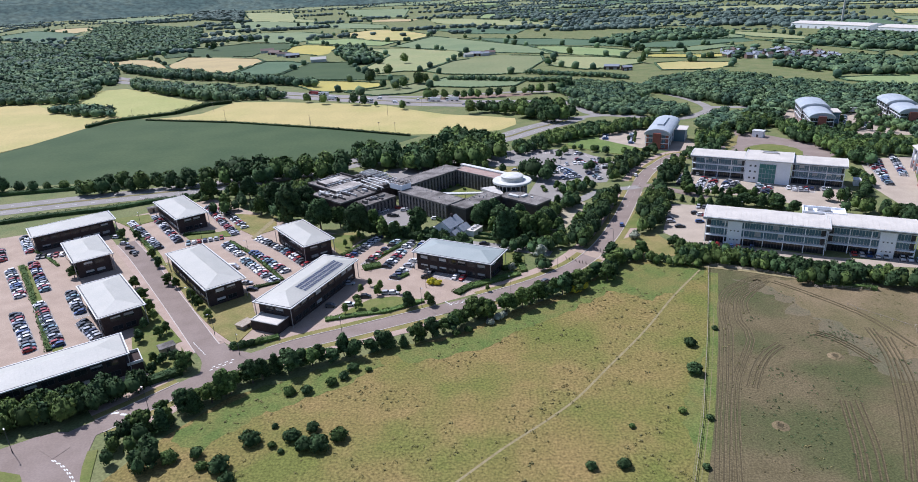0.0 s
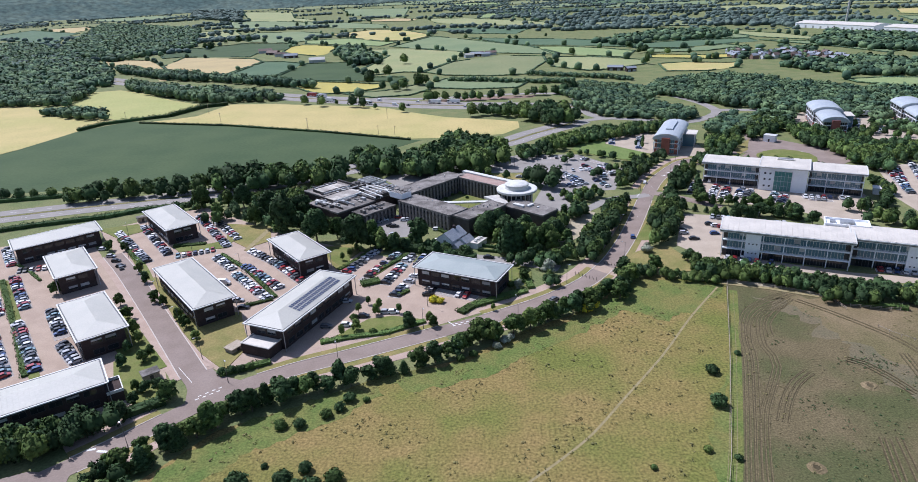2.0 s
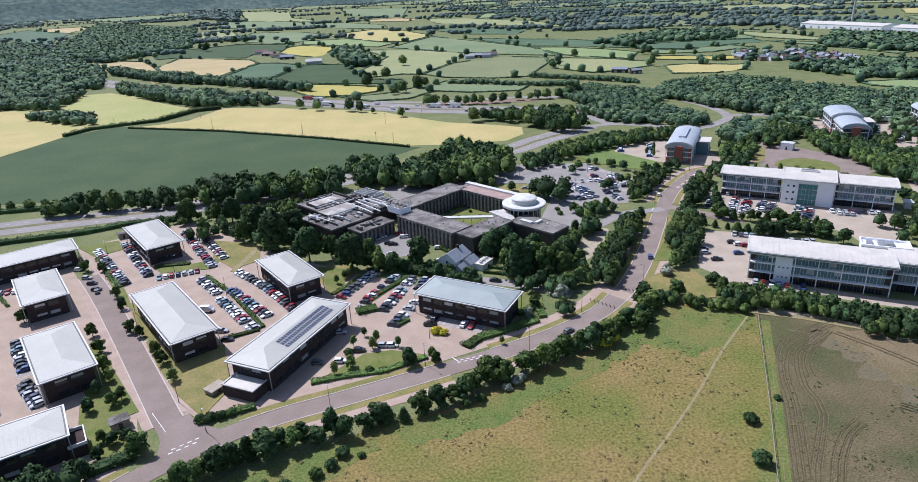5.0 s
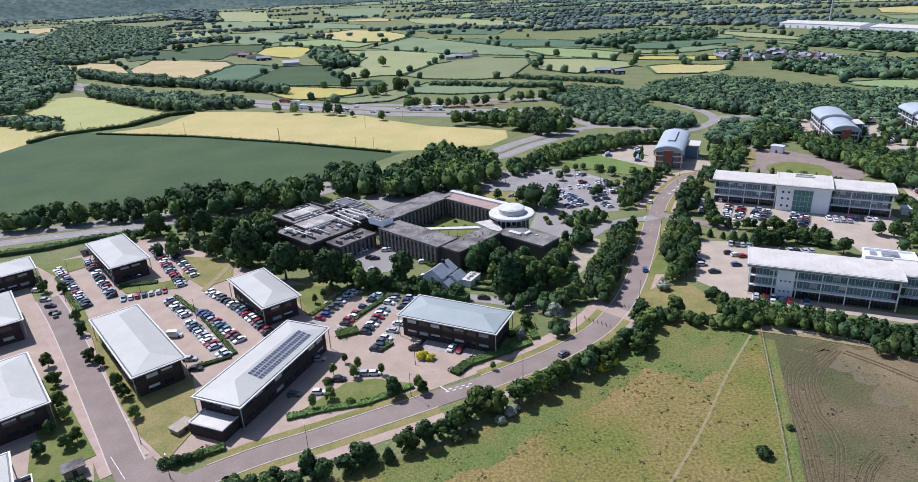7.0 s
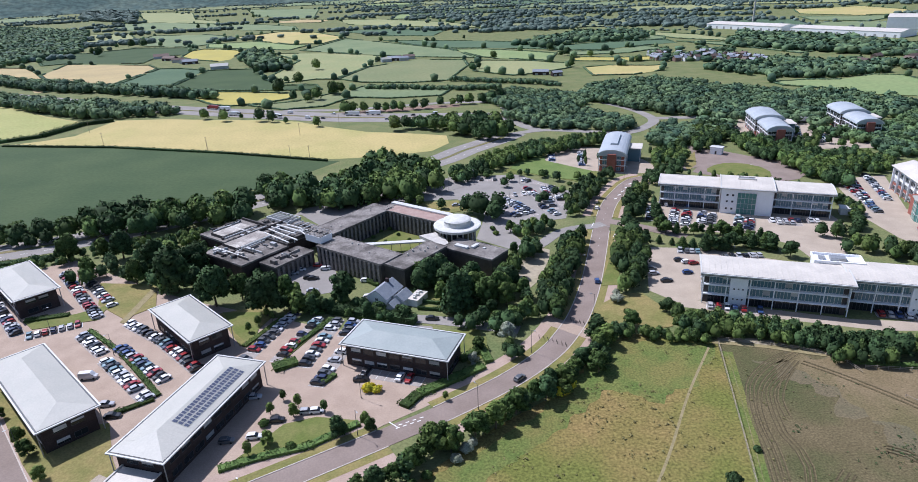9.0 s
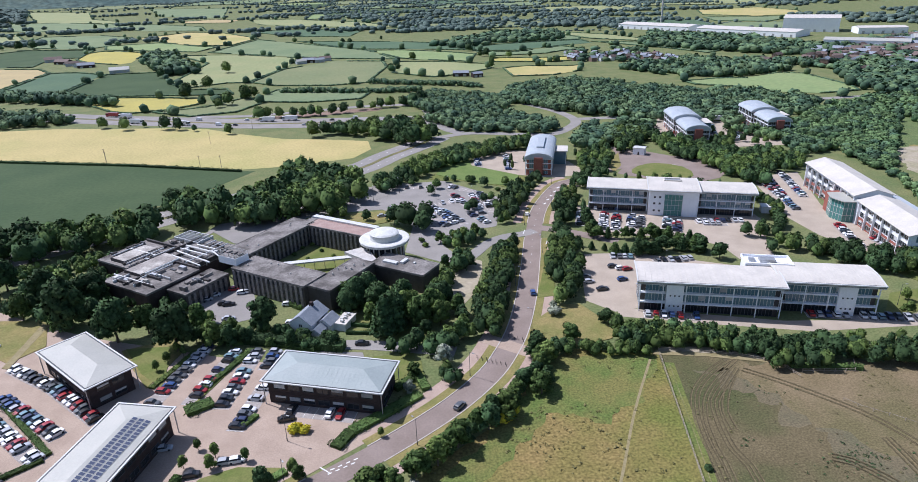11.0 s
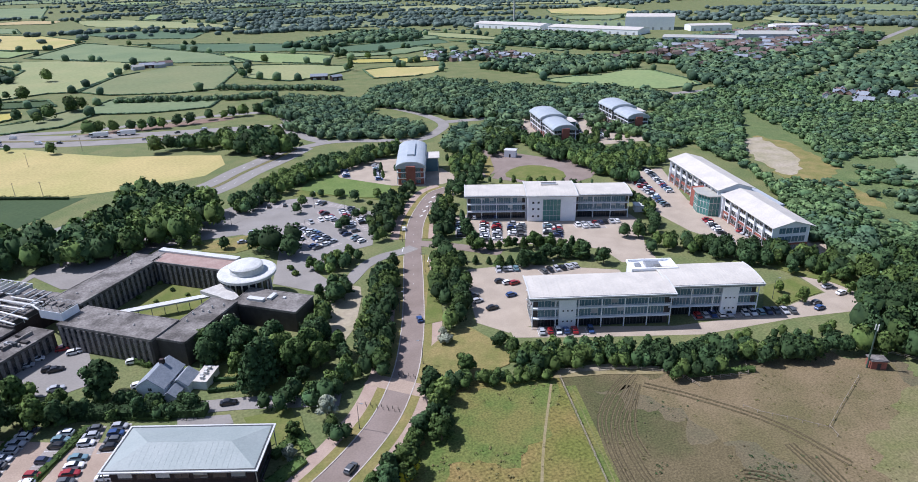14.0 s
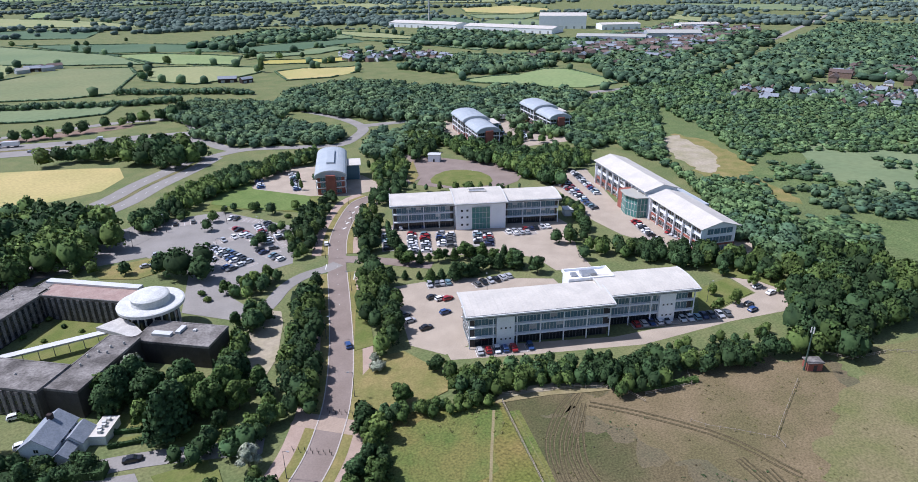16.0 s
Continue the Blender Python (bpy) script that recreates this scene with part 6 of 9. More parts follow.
def car_kit(kind, colour):
    if (kind, colour) in KITS:
        return KITS[kind, colour]
    m = bpy.data.materials.new(colour + "_paint")
    m.use_nodes = True
    p = m.node_tree.nodes["Principled BSDF"]
    p.inputs["Base Color"].default_value = (*CAR_PAINT[colour], 1)
    p.inputs["Roughness"].default_value, p.inputs["Coat Weight"].default_value = 0.35, 0.7
    body, cabin_s, wheels = Shape(), Shape(), []
    if kind in ("hatch", "saloon"):
        L = 2.05 if kind == "hatch" else 2.3
        loft(body, [(-L, 0.7, 0.66, 0.35, 0.8), (-L + 0.15, 0.86, 0.8, 0.25, 0.95), (-0.6, 0.88, 0.82, 0.2, 0.95), (0.75, 0.88, 0.82, 0.2, 0.93), (L - 0.3, 0.86, 0.74, 0.25, 0.78), (L, 0.68, 0.6, 0.35, 0.62)])
        back = -L + 0.25 if kind == "hatch" else -L + 0.75
        loft(cabin_s, [(back, 0.78, 0.7, 0.93, 1.0), (back + 0.4, 0.79, 0.62, 0.93, 1.4), (0.25, 0.79, 0.62, 0.93, 1.43), (1.05, 0.78, 0.7, 0.91, 0.96)])
        roof = Shape()
        loft(roof, [(back + 0.2, 0.7, 0.64, 1.3, 1.36), (back + 0.45, 0.71, 0.66, 1.38, 1.46), (-0.3, 0.72, 0.67, 1.4, 1.5), (0.38, 0.7, 0.64, 1.38, 1.46)])
        axles, wheel_r, half = (-L + 0.75, L - 0.8), 0.31, 0.8
    elif kind == "van":
        loft(body, [(-2.6, 0.95, 0.9, 0.3, 2.2), (1.0, 0.97, 0.9, 0.25, 2.25), (1.9, 0.95, 0.85, 0.25, 1.25), (2.5, 0.85, 0.75, 0.35, 0.95)])
        loft(cabin_s, [(1.05, 0.9, 0.86, 1.3, 2.1), (1.75, 0.9, 0.84, 1.28, 1.4)])
        roof = Shape()
        roof.box(-2.5, 0.9, -0.85, 0.85, 2.22, 2.3)
        axles, wheel_r, half = (-1.6, 1.7), 0.35, 0.88
    else:
        body.box(-6.5, 3.6, -1.25, 1.25, 1.1, 3.9)
        loft(cabin_s, [(4.0, 1.22, 1.2, 1.9, 3.0), (6.2, 1.22, 1.15, 1.9, 3.0)])
        roof = Shape()
        roof.box(3.9, 6.1, -1.22, 1.22, 0.5, 1.9)
        roof.box(3.9, 6.0, -1.2, 1.2, 3.0, 3.3)
        axles, wheel_r, half = (-5.2, -3.9, 0.5, 5.0), 0.5, 1.1
    w = Shape()
    w.tube((0, -0.11, 0), (0, 0.11, 0), wheel_r, n=12)
    KITS[kind, colour] = (body.mesh("body", m), cabin_s.mesh("glasshouse", M["window"]), roof.mesh("roof", m), w.mesh("wheel", M["tyre"]), [(x, s * half, wheel_r) for x in axles for s in (-1, 1)])
    return KITS[kind, colour]


CAR_FIRST = {}


def car(kind, colour, x, y, heading):
    z = 0.11
    m = pose(x, y, z, 0, 0, heading)
    if (kind, colour) in CAR_FIRST:
        return copy_thing(CAR_FIRST[kind, colour], m)
    names = {"hatch": ("car", "compact %s hatchback parked on paving"), "saloon": ("car", "%s saloon car parked on paving"), "van": ("van", "%s panel van parked on paving"), "lorry": ("lorry", "lorry with %s box body on the motorway")}
    body, glassy, roof, wheel, spots = car_kit(kind, colour)
    o = thing(names[kind][0], names[kind][1] % colour, names[kind][0], m, group="vehicles")
    part("body", body, (), o)
    part("glasshouse", glassy, (), o)
    part("roof", roof, (), o)
    for p in spots:
        q = part("wheel", wheel, (), o)
        q.location = p
    CAR_FIRST[kind, colour] = o
    return o


def car_row(a, b, n, fill=0.95):
    """Cars side by side from a to b, nose in."""
    a, b = Vector(a), Vector(b)
    n = max(2, round((b - a).length / 2.6) + 1)
    d = b - a
    e = d.normalized() * 1.4
    ribbon(BAY_PAVING, [a - e, b + e], 0, 4.9, 0.072, 0.088 + 0.0007 * (len(BAY_PAVING.v) // 8 % 20))
    nrm = Vector((-d.y, d.x)).normalized()
    for i in range(n + 1):
        p = a + d * ((i - 0.5) / max(1, n - 1))
        ribbon(BAYS, [p - nrm * 2.3, p + nrm * 2.3], 0, 0.12, 0.105, 0.118)
    ang = math.degrees(math.atan2(d.y, d.x)) + 90
    for i in range(n):
        if random.random() > fill:
            continue
        p = a + d * (i / max(1, n - 1))
        kind = random.choice(("hatch", "hatch", "saloon"))
        colour = random.choice(("black", "black", "grey", "grey", "grey", "silver", "silver", "silver", "white", "white", "white", "white", "red", "blue", "navy", "black", "black", "silver", "white", "teal", "red"))
        spot = (kind, colour, p.x + random.uniform(-0.15, 0.15), p.y + random.uniform(-0.15, 0.15), ang + random.choice((0, 180)) + random.uniform(-2, 2))
        if p.y > 268:
            FAR_CARS.append(spot)
        else:
            car(*spot)


FAR_CARS = []
BAYS = Shape()
BAY_PAVING = Shape()


def far_cars():
    """The cars of the farthest car parks, one joined mass."""
    s, mats = Shape(), []
    for kind, colour, x, y, heading in FAR_CARS:
        m = pose(x, y, 0.11, 0, 0, heading)
        for me in car_kit(kind, colour)[:3]:
            mat = me.materials[0]
            if mat not in mats:
                mats.append(mat)
            s.add([m @ v.co for v in me.vertices], [tuple(q.vertices) for q in me.polygons], mats.index(mat))
        for p in car_kit(kind, colour)[4]:
            t = Shape().tube((p[0], p[1] - 0.1, p[2]), (p[0], p[1] + 0.1, p[2]), 0.31, n=8)
            if M["tyre"] not in mats:
                mats.append(M["tyre"])
            s.add([m @ Vector(v) for v in t.v], t.f, mats.index(M["tyre"]))
    tagged(new("parked_cars", s.mesh("parked_cars", *mats)), "many parked cars of mixed colours on distant car parks", "cars", "", "stuff")

# ---- parked cars ----
car_row((-200.9, 230.7), (-179.5, 205.9), 8, 0.95)
car_row((-195.6, 238.2), (-172.8, 211.1), 8, 0.95)
car_row((-170.4, 190.3), (-148.3, 165.3), 10, 0.95)
car_row((-166.8, 198.4), (-140.3, 167.9), 12, 0.95)
car_row((-160.2, 207.8), (-144.8, 189.0), 7, 0.95)
car_row((-141.0, 183.3), (-130.0, 172.7), 5, 0.95)
car_row((-221.9, 270.6), (-206.5, 252.1), 5, 0.95)
car_row((-198.2, 245.5), (-188.5, 248.1), 6, 0.95)
car_row((-222.9, 254.7), (-212.8, 242.6), 3, 0.95)
car_row((-177.1, 287.6), (-145.8, 252.4), 14, 0.95)
car_row((-168.4, 295.3), (-140.1, 260.0), 15, 0.95)
car_row((-146.0, 308.7), (-116.1, 267.5), 12, 0.95)
car_row((-137.2, 305.8), (-114.4, 276.0), 10, 0.95)
car_row((-134.4, 257.1), (-120.8, 262.8), 8, 0.95)
car_row((-115.6, 254.1), (-104.6, 241.9), 6, 0.95)
car_row((-100.8, 236.2), (-80.8, 213.4), 10, 0.95)
car_row((-99.1, 243.7), (-79.1, 222.8), 13, 0.95)
car_row((-102.2, 260.2), (-87.9, 247.2), 7, 0.95)
car_row((-86.9, 246.2), (-70.6, 227.1), 9, 0.95)
car_row((-57.0, 230.6), (-45.8, 257.7), 12, 0.75)
car_row((-46.6, 228.7), (-36.7, 251.8), 11, 0.7)
car_row((-37.8, 224.5), (-30.2, 250.2), 12, 0.9)
car_row((-33.0, 213.7), (-27.2, 229.9), 10, 0.9)
car_row((-26.8, 240.8), (-24.2, 248.4), 4, 1)
car_row((-19.1, 217.4), (-3.9, 210.6), 8, 0.5)
car_row((121.5, 276.4), (134.9, 275.6), 7, 1)
car_row((106.9, 285.6), (113.3, 283.6), 4, 1)
car_row((97.5, 239.1), (111.8, 233.2), 5, 0.9)
car_row((148.4, 224.8), (178.5, 213.0), 14, 0.85)
car_row((118.7, 342.2), (132.7, 336.9), 7, 0.9)
car_row((124.0, 331.4), (115.5, 314.1), 7, 1)
car_row((128.7, 328.2), (120.7, 312.7), 7, 0.9)
car_row((114.0, 335.7), (108.5, 323.0), 5, 1)
car_row((135.0, 325.5), (129.1, 314.2), 5, 0.9)
car_row((137.7, 322.1), (131.8, 311.0), 5, 0.9)
car_row((148.4, 316.5), (141.9, 305.6), 5, 0.9)
car_row((152.0, 314.1), (145.6, 303.2), 5, 0.9)
car_row((160.3, 310.1), (178.8, 305.8), 12, 0.95)
car_row((162.1, 307.3), (169.6, 304.6), 5, 0.6)
car_row((227.4, 361.9), (212.1, 311.1), 17, 0.9)
car_row((243.9, 363.8), (228.0, 325.9), 9, 0.9)
car_row((230.6, 355.9), (213.7, 316.9), 10, 0.8)
car_row((215.2, 288.0), (206.0, 266.2), 9, 0.8)
car_row((217.9, 271.3), (217.0, 258.1), 6, 0.9)
car_row((240.2, 254.6), (241.1, 242.6), 7, 0.8)
car_row((48.3, 364.9), (52.9, 341.4), 10, 0.9)
car_row((51.6, 359.1), (57.2, 340.4), 9, 0.9)
car_row((51.2, 370.3), (63.6, 372.0), 6, 0.7)
car_row((61.5, 383.3), (65.5, 360.7), 6, 0.6)
car_row((43.2, 357.8), (49.1, 339.5), 9, 0.8)
car_row((71.3, 380.9), (68.9, 347.5), 9, 0.6)
car_row((75.8, 382.3), (74.9, 350.7), 8, 0.6)
car_row((63.2, 395.2), (72.8, 386.0), 8, 0.4)
car_row((40.0, 402.1), (49.8, 399.8), 6, 0.3)
car_row((63.8, 350.9), (68.1, 337.7), 6, 0.7)
car_row((91.8, 451.2), (87.7, 429.6), 6, 0.9)
car_row((109.9, 445.3), (103.0, 418.0), 6, 0.9)
car_row((100.2, 462.7), (106.6, 461.2), 4, 0.8)
car_row((227.8, 494.8), (221.7, 457.1), 9, 0.8)
car_row((274.3, 477.5), (255.4, 443.0), 6, 0.8)
car_row((284.7, 470.1), (268.6, 435.7), 6, 0.8)
car_row((290.7, 450.6), (291.4, 429.4), 6, 0.8)
car_row((196.2, 396.7), (193.7, 392.9), 2, 0)
car("hatch", "black", 102.5, 276.7, 0)
car("hatch", "white", 104.5, 274.3, 0)
car("hatch", "red", 106.7, 272.9, 0)
car("hatch", "silver", 88.3, 266.8, 0)
car("saloon", "black", 90.6, 260.0, 0)
car("hatch", "blue", 101.0, 265.3, 0)
car("hatch", "grey", 88.8, 271.0, 0)
car("saloon", "silver", 204.2, 219.2, 0)
car("saloon", "white", 204.1, 213.8, 0)
car("hatch", "grey", 190.2, 212.9, 0)
car("hatch", "blue", 188.1, 209.9, 0)
car("hatch", "silver", 27.5, 370.3, 0)
car("saloon", "silver", 21.7, 360.9, 0)
car("hatch", "white", -47.9, 295.1, 0)
car("hatch", "red", -41.4, 298.1, 0)
car("hatch", "white", -38.1, 294.2, 0)
car("saloon", "silver", -35.9, 294.6, 0)
car("hatch", "silver", -50.3, 292.3, 0)
car("hatch", "grey", -52.3, 291.5, 0)
car("hatch", "black", -44.0, 287.0, 0)
car("saloon", "black", -42.1, 285.9, 0)
car("saloon", "silver", -41.1, 274.9, 0)
car("hatch", "white", -19.8, 266.0, 0)
car("hatch", "white", -21.3, 280.1, 0)
car("hatch", "white", -173.9, 267.5, 0)
car("hatch", "black", -160.2, 253.4, 0)
car("hatch", "black", -155.1, 247.6, 0)
car("hatch", "silver", -165.5, 258.8, 0)
car("van", "white", -102.5, 227.6, 0)
car("saloon", "black", -20.4, 213.6, 0)
car("saloon", "silver", -50.3, 209.6, 0)
car("hatch", "grey", -53.6, 191.4, 0)
car("saloon", "silver", -91.6, 212.5, 0)
car("saloon", "black", -87.6, 206.7, 0)
car("hatch", "white", -31.8, 200.5, 0)
car("hatch", "silver", -34.5, 200.6, 0)
car("hatch", "black", -41.9, 198.1, 0)
car("hatch", "white", -46.8, 192.1, 0)
# on the roads
car("hatch", "blue", 65.4, 264.2, 78)
car("hatch", "grey", 25.2, 207.0, 41)
car("saloon", "black", 2.4, 246.0, -14)
car("hatch", "black", 70.3, 522.5, 55)
car("hatch", "grey", 56.5, 494.2, 50)
def on_motorway(kind, colour, x, offset):
    """A vehicle on the carriageway, at x along it."""
    i = min(range(1, len(mway_line) - 1), key=lambda k: abs(mway_line[k].x - x))
    d = (mway_line[i + 1] - mway_line[i - 1]).normalized()
    p = mway_line[i] + Vector((-d.y, d.x)) * offset
    car(kind, colour, p.x, p.y, math.degrees(math.atan2(d.y, d.x)) + (180 if offset > 0 else 0))


for row in (("van", "white", -76, -8), ("van", "white", -110, 8), ("lorry", "white", -150, -11), ("lorry", "red", -187, 11), ("lorry", "white", -165, 8), ("lorry", "white", -106, -12), ("hatch", "black", -57, -7), ("lorry", "white", -22, 11),
            ("lorry", "white", -42, 8), ("hatch", "white", -65, 12), ("hatch", "silver", -20, -8), ("hatch", "black", 8, 8), ("van", "white", 20, 12), ("lorry", "white", -600, 8), ("lorry", "white", -640, -9), ("hatch", "white", 5, -11)):
    on_motorway(*row)
car("lorry", "white", 289.1, 490.5, -11)
car("hatch", "silver", 225.6, 448.9, 0)
car("saloon", "grey", -154.1, 245.9, 129)
car("hatch", "white", -204.1, 294.5, 35)
car("hatch", "white", 89.1, 342.1, 70)
far_cars()
solid("parking_bays", BAY_PAVING, M["bay_paving"], "greyish block paving of the parking bays", "paving", kind="structure")
solid("parking_bay_lines", BAYS, M["paint"], "thin white painted parking bay lines", "road marking", kind="stuff")


# ---- plants ----
rng = np.random.default_rng(7)


def lobes_tree(h, r, n, top=0.62):
    """Rounded masses that together make one crown of height h and radius r."""
    peak = rng.uniform(0.0, 0.75)
    out = [(rng.normal() * r * 0.08, rng.normal() * r * 0.08, h * 0.55, r * 0.6, h * 0.4), (rng.normal() * r * 0.12, rng.normal() * r * 0.12, h * 0.8, r * (0.42 - 0.2 * peak), h * 0.19)]
    for i in range(n):
        a = 2 * math.pi * (i * 0.618 + rng.random() * 0.12)
        f = (i + 0.5) / n
        d = r * rng.uniform(0.42, 0.7) * (1 - peak * f * 0.75)
        out.append((d * math.cos(a), d * math.sin(a), h * (0.24 + 0.56 * f), r * rng.uniform(0.27, 0.46) * (1 - 0.35 * peak * f), h * rng.uniform(0.11, 0.2)))
    return out


def leafy_arrays(lobes, count, size, floor=0.1):
    """Corner points of many small leaf sprays over the outside of the lobes."""
    L = np.array(lobes)
    area = L[:, 3] * (L[:, 3] + L[:, 4])
    pick = rng.choice(len(L), count * 3, p=area / area.sum())
    d = rng.normal(size=(count * 3, 3))
    d /= np.linalg.norm(d, axis=1)[:, None]
    d[:, 2] = np.where(d[:, 2] < -0.45, -d[:, 2], d[:, 2])
    rad = np.stack([L[pick, 3], L[pick, 3], L[pick, 4]], 1)
    p = L[pick, :3] + d * rad * rng.uniform(0.74, 1.14, (count * 3, 1))
    keep = p[:, 2] > floor
    for k in range(len(L)):
        q = (p - L[k, :3]) / np.array([L[k, 3], L[k, 3], L[k, 4]])
        keep &= ((q ** 2).sum(1) > 0.6) | (pick == k)
    p, d = p[keep][:count], d[keep][:count]
    nrm = d + rng.normal(size=d.shape) * 0.5
    nrm /= np.linalg.norm(nrm, axis=1)[:, None]
    u = np.cross(nrm, rng.normal(size=d.shape))
    u /= np.linalg.norm(u, axis=1)[:, None]
    w = np.cross(nrm, u)
    s = size * rng.uniform(0.6, 1.25, (len(p), 1))
    return np.stack([p - u * s * 0.5 - w * s * 0.3, p + u * s * 0.5 - w * s * 0.4, p + u * s * 0.35 + w * s * 0.45, p - u * s * 0.4 + w * s * 0.4], 1)


def leaf_normals(points, lobes, share=0.6):
    """Normals of leaf corners, mostly those of the rounded mass that the leaves cover."""
    L = np.array(lobes)
    best, out = np.full(len(points), 1e9), np.zeros_like(points)
    for x, y, z, r, h in L:
        q = (points - np.array([x, y, z])) / np.array([r, r, h])
        d = (q ** 2).sum(1)
        near = d < best
        best[near] = d[near]
        out[near] = (q / np.array([r, r, h]))[near]
    out /= np.linalg.norm(out, axis=1)[:, None] + 1e-9
    quads = points.reshape(-1, 4, 3)
    flat = np.cross(quads[:, 1] - quads[:, 0], quads[:, 3] - quads[:, 0])
    flat = np.repeat(flat / (np.linalg.norm(flat, axis=1)[:, None] + 1e-9), 4, axis=0)
    out = out * share + flat * (1 - share)
    return out / (np.linalg.norm(out, axis=1)[:, None] + 1e-9)


def ball_normals(b, centre):
    q = np.array(b.v) - np.array(centre)
    return q / (np.linalg.norm(q, axis=1)[:, None] + 1e-9)


def quads_mesh(name, quads, mat, extra=None, lobes=None):
    n = len(quads)
    v = quads.reshape(-1, 3)
    soft = leaf_normals(v, lobes) if lobes else None
    f = [tuple(q) for q in np.arange(4 * n).reshape(n, 4).tolist()]
    v = v.tolist()
    if extra:
        o = len(v)
        v += extra.v
        f += [tuple(i + o for i in q) for q in extra.f]
    me = bpy.data.meshes.new(name)
    me.from_pydata(v, [], f)
    me.materials.append(mat)
    me.update()
    if soft is not None:
        me.polygons.foreach_set("use_smooth", [True] * len(me.polygons))
        core = np.zeros((len(v), 3))
        me.vertices.foreach_get("normal", core.ravel())
        core[:len(soft)] = soft
        me.normals_split_custom_set_from_vertices(core.tolist())
    return me


def ball(cx, cy, cz, rx, rz, rough=0.12, rows=5, cols=8):
    """A lumpy closed mass, used as the dense inside of a crown."""
    s = Shape()
    prof = [(math.sin(math.pi * i / rows), -math.cos(math.pi * i / rows)) for i in range(rows + 1)]
    verts = [(cx, cy, cz - rz)]
    for pr, pz in prof[1:-1]:
        for j in range(cols):
            k = 1 + rng.uniform(-rough, rough)
            verts.append((cx + rx * pr * k * math.cos(2 * math.pi * j / cols), cy + rx * pr * k * math.sin(2 * math.pi * j / cols), cz + rz * pz * k))
    verts.append((cx, cy, cz + rz))
    last = len(verts) - 1
    f = [(0, 1 + (j + 1) % cols, 1 + j) for j in range(cols)]
    for i in range(rows - 2):
        f += [(1 + i * cols + j, 1 + i * cols + (j + 1) % cols, 1 + (i + 1) * cols + (j + 1) % cols, 1 + (i + 1) * cols + j) for j in range(cols)]
    f += [(last, last - cols + j, last - cols + (j + 1) % cols) for j in range(cols)]
    return s.add(verts, f)


def crown_mesh(name, lobes, count, size, mat):
    core = Shape()
    for x, y, z, r, h in lobes:
        b = ball(x, y, z, r * 0.72, h * 0.72, 0.15, 4, 7)
        core.add(b.v, b.f)
    return quads_mesh(name, leafy_arrays(lobes, count, size), mat, core, lobes)


def trunk_mesh(h, r, mat):
    s = Shape()
    s.tube((0, 0, -0.2), (0.05 * h * 0.2, 0, h * 0.45), r, r * 0.6, 7)
    for i in range(4):
        a = i * 1.6 + 0.3
        s.tube((0.01 * h, 0, h * (0.28 + 0.05 * i)), (h * 0.16 * math.cos(a), h * 0.16 * math.sin(a), h * (0.5 + 0.04 * i)), r * 0.45, r * 0.2, 5)
    return s.mesh("trunk", mat)


TREES = {}
SPEC = {  # height, crown radius, lobes, leaf sprays, spray size, leaf tone
    "oak": (13, 5.6, 12, 1900, 0.85, "dark"), "ash": (13, 5.4, 11, 1700, 0.85, "mid"), "lime": (10, 4.2, 9, 1150, 0.7, "mid"), "young": (7, 2.9, 8, 780, 0.55, "mid"),
    "thorn": (6, 3.0, 8, 780, 0.55, "dark"), "maple": (8, 3.2, 8, 820, 0.57, "light"), "beech": (13, 5.2, 11, 2200, 0.75, "purple"), "willow": (11, 4.6, 10, 1700, 0.62, "light"),
    "pine": (7.5, 2.6, 7, 1000, 0.48, "dark"), "whitebeam": (6, 3.0, 8, 950, 0.5, "grey"), "sapling": (4.5, 1.5, 4, 360, 0.4, "light"),
}
TREE_LABEL = {"oak": "broad dark green oak tree in full leaf", "ash": "tall mid green deciduous tree in leaf", "lime": "rounded green lime tree in full leaf", "young": "young green deciduous tree in leaf",
              "thorn": "dense dark green hawthorn tree", "maple": "light green maple tree in summer leaf", "beech": "copper beech tree with dark purplish leaves", "willow": "pale yellow-green weeping tree",
              "pine": "dark green conical pine tree", "whitebeam": "grey-green whitebeam tree with pale leaves", "sapling": "slender young light green sapling"}


VARIED = {"mid": ("mid", "mid_b", "mid", "fresh", "dark"), "dark": ("dark", "dark", "mid_b", "dark", "mid"), "light": ("light", "fresh", "light", "light", "mid")}


def tree_kit(kind):
    if kind not in TREES:
        h, r, nl, cnt, size, tone = SPEC[kind]
        kit = []
        for i in range(5):
            if kind == "pine":
                lobes = [(0, 0, h * (0.2 + 0.13 * k), r * (1 - 0.13 * k), h * 0.13) for k in range(6)]
            elif kind == "sapling":
                lobes = [(0, 0, h * 0.6, r * 0.7, h * 0.36), (0.3, 0.2, h * 0.45, r * 0.6, h * 0.2), (-0.3, 0.1, h * 0.5, r * 0.6, h * 0.22)]
            else:
                lobes = lobes_tree(h, r, nl)
            kit.append((trunk_mesh(h, 0.035 * h * 0.8, M["bark"]), crown_mesh("crown", lobes, cnt, size, LEAF[VARIED.get(tone, (tone,) * 5)[i]])))
        TREES[kind] = kit
    return TREES[kind]


FAR_TREES = []


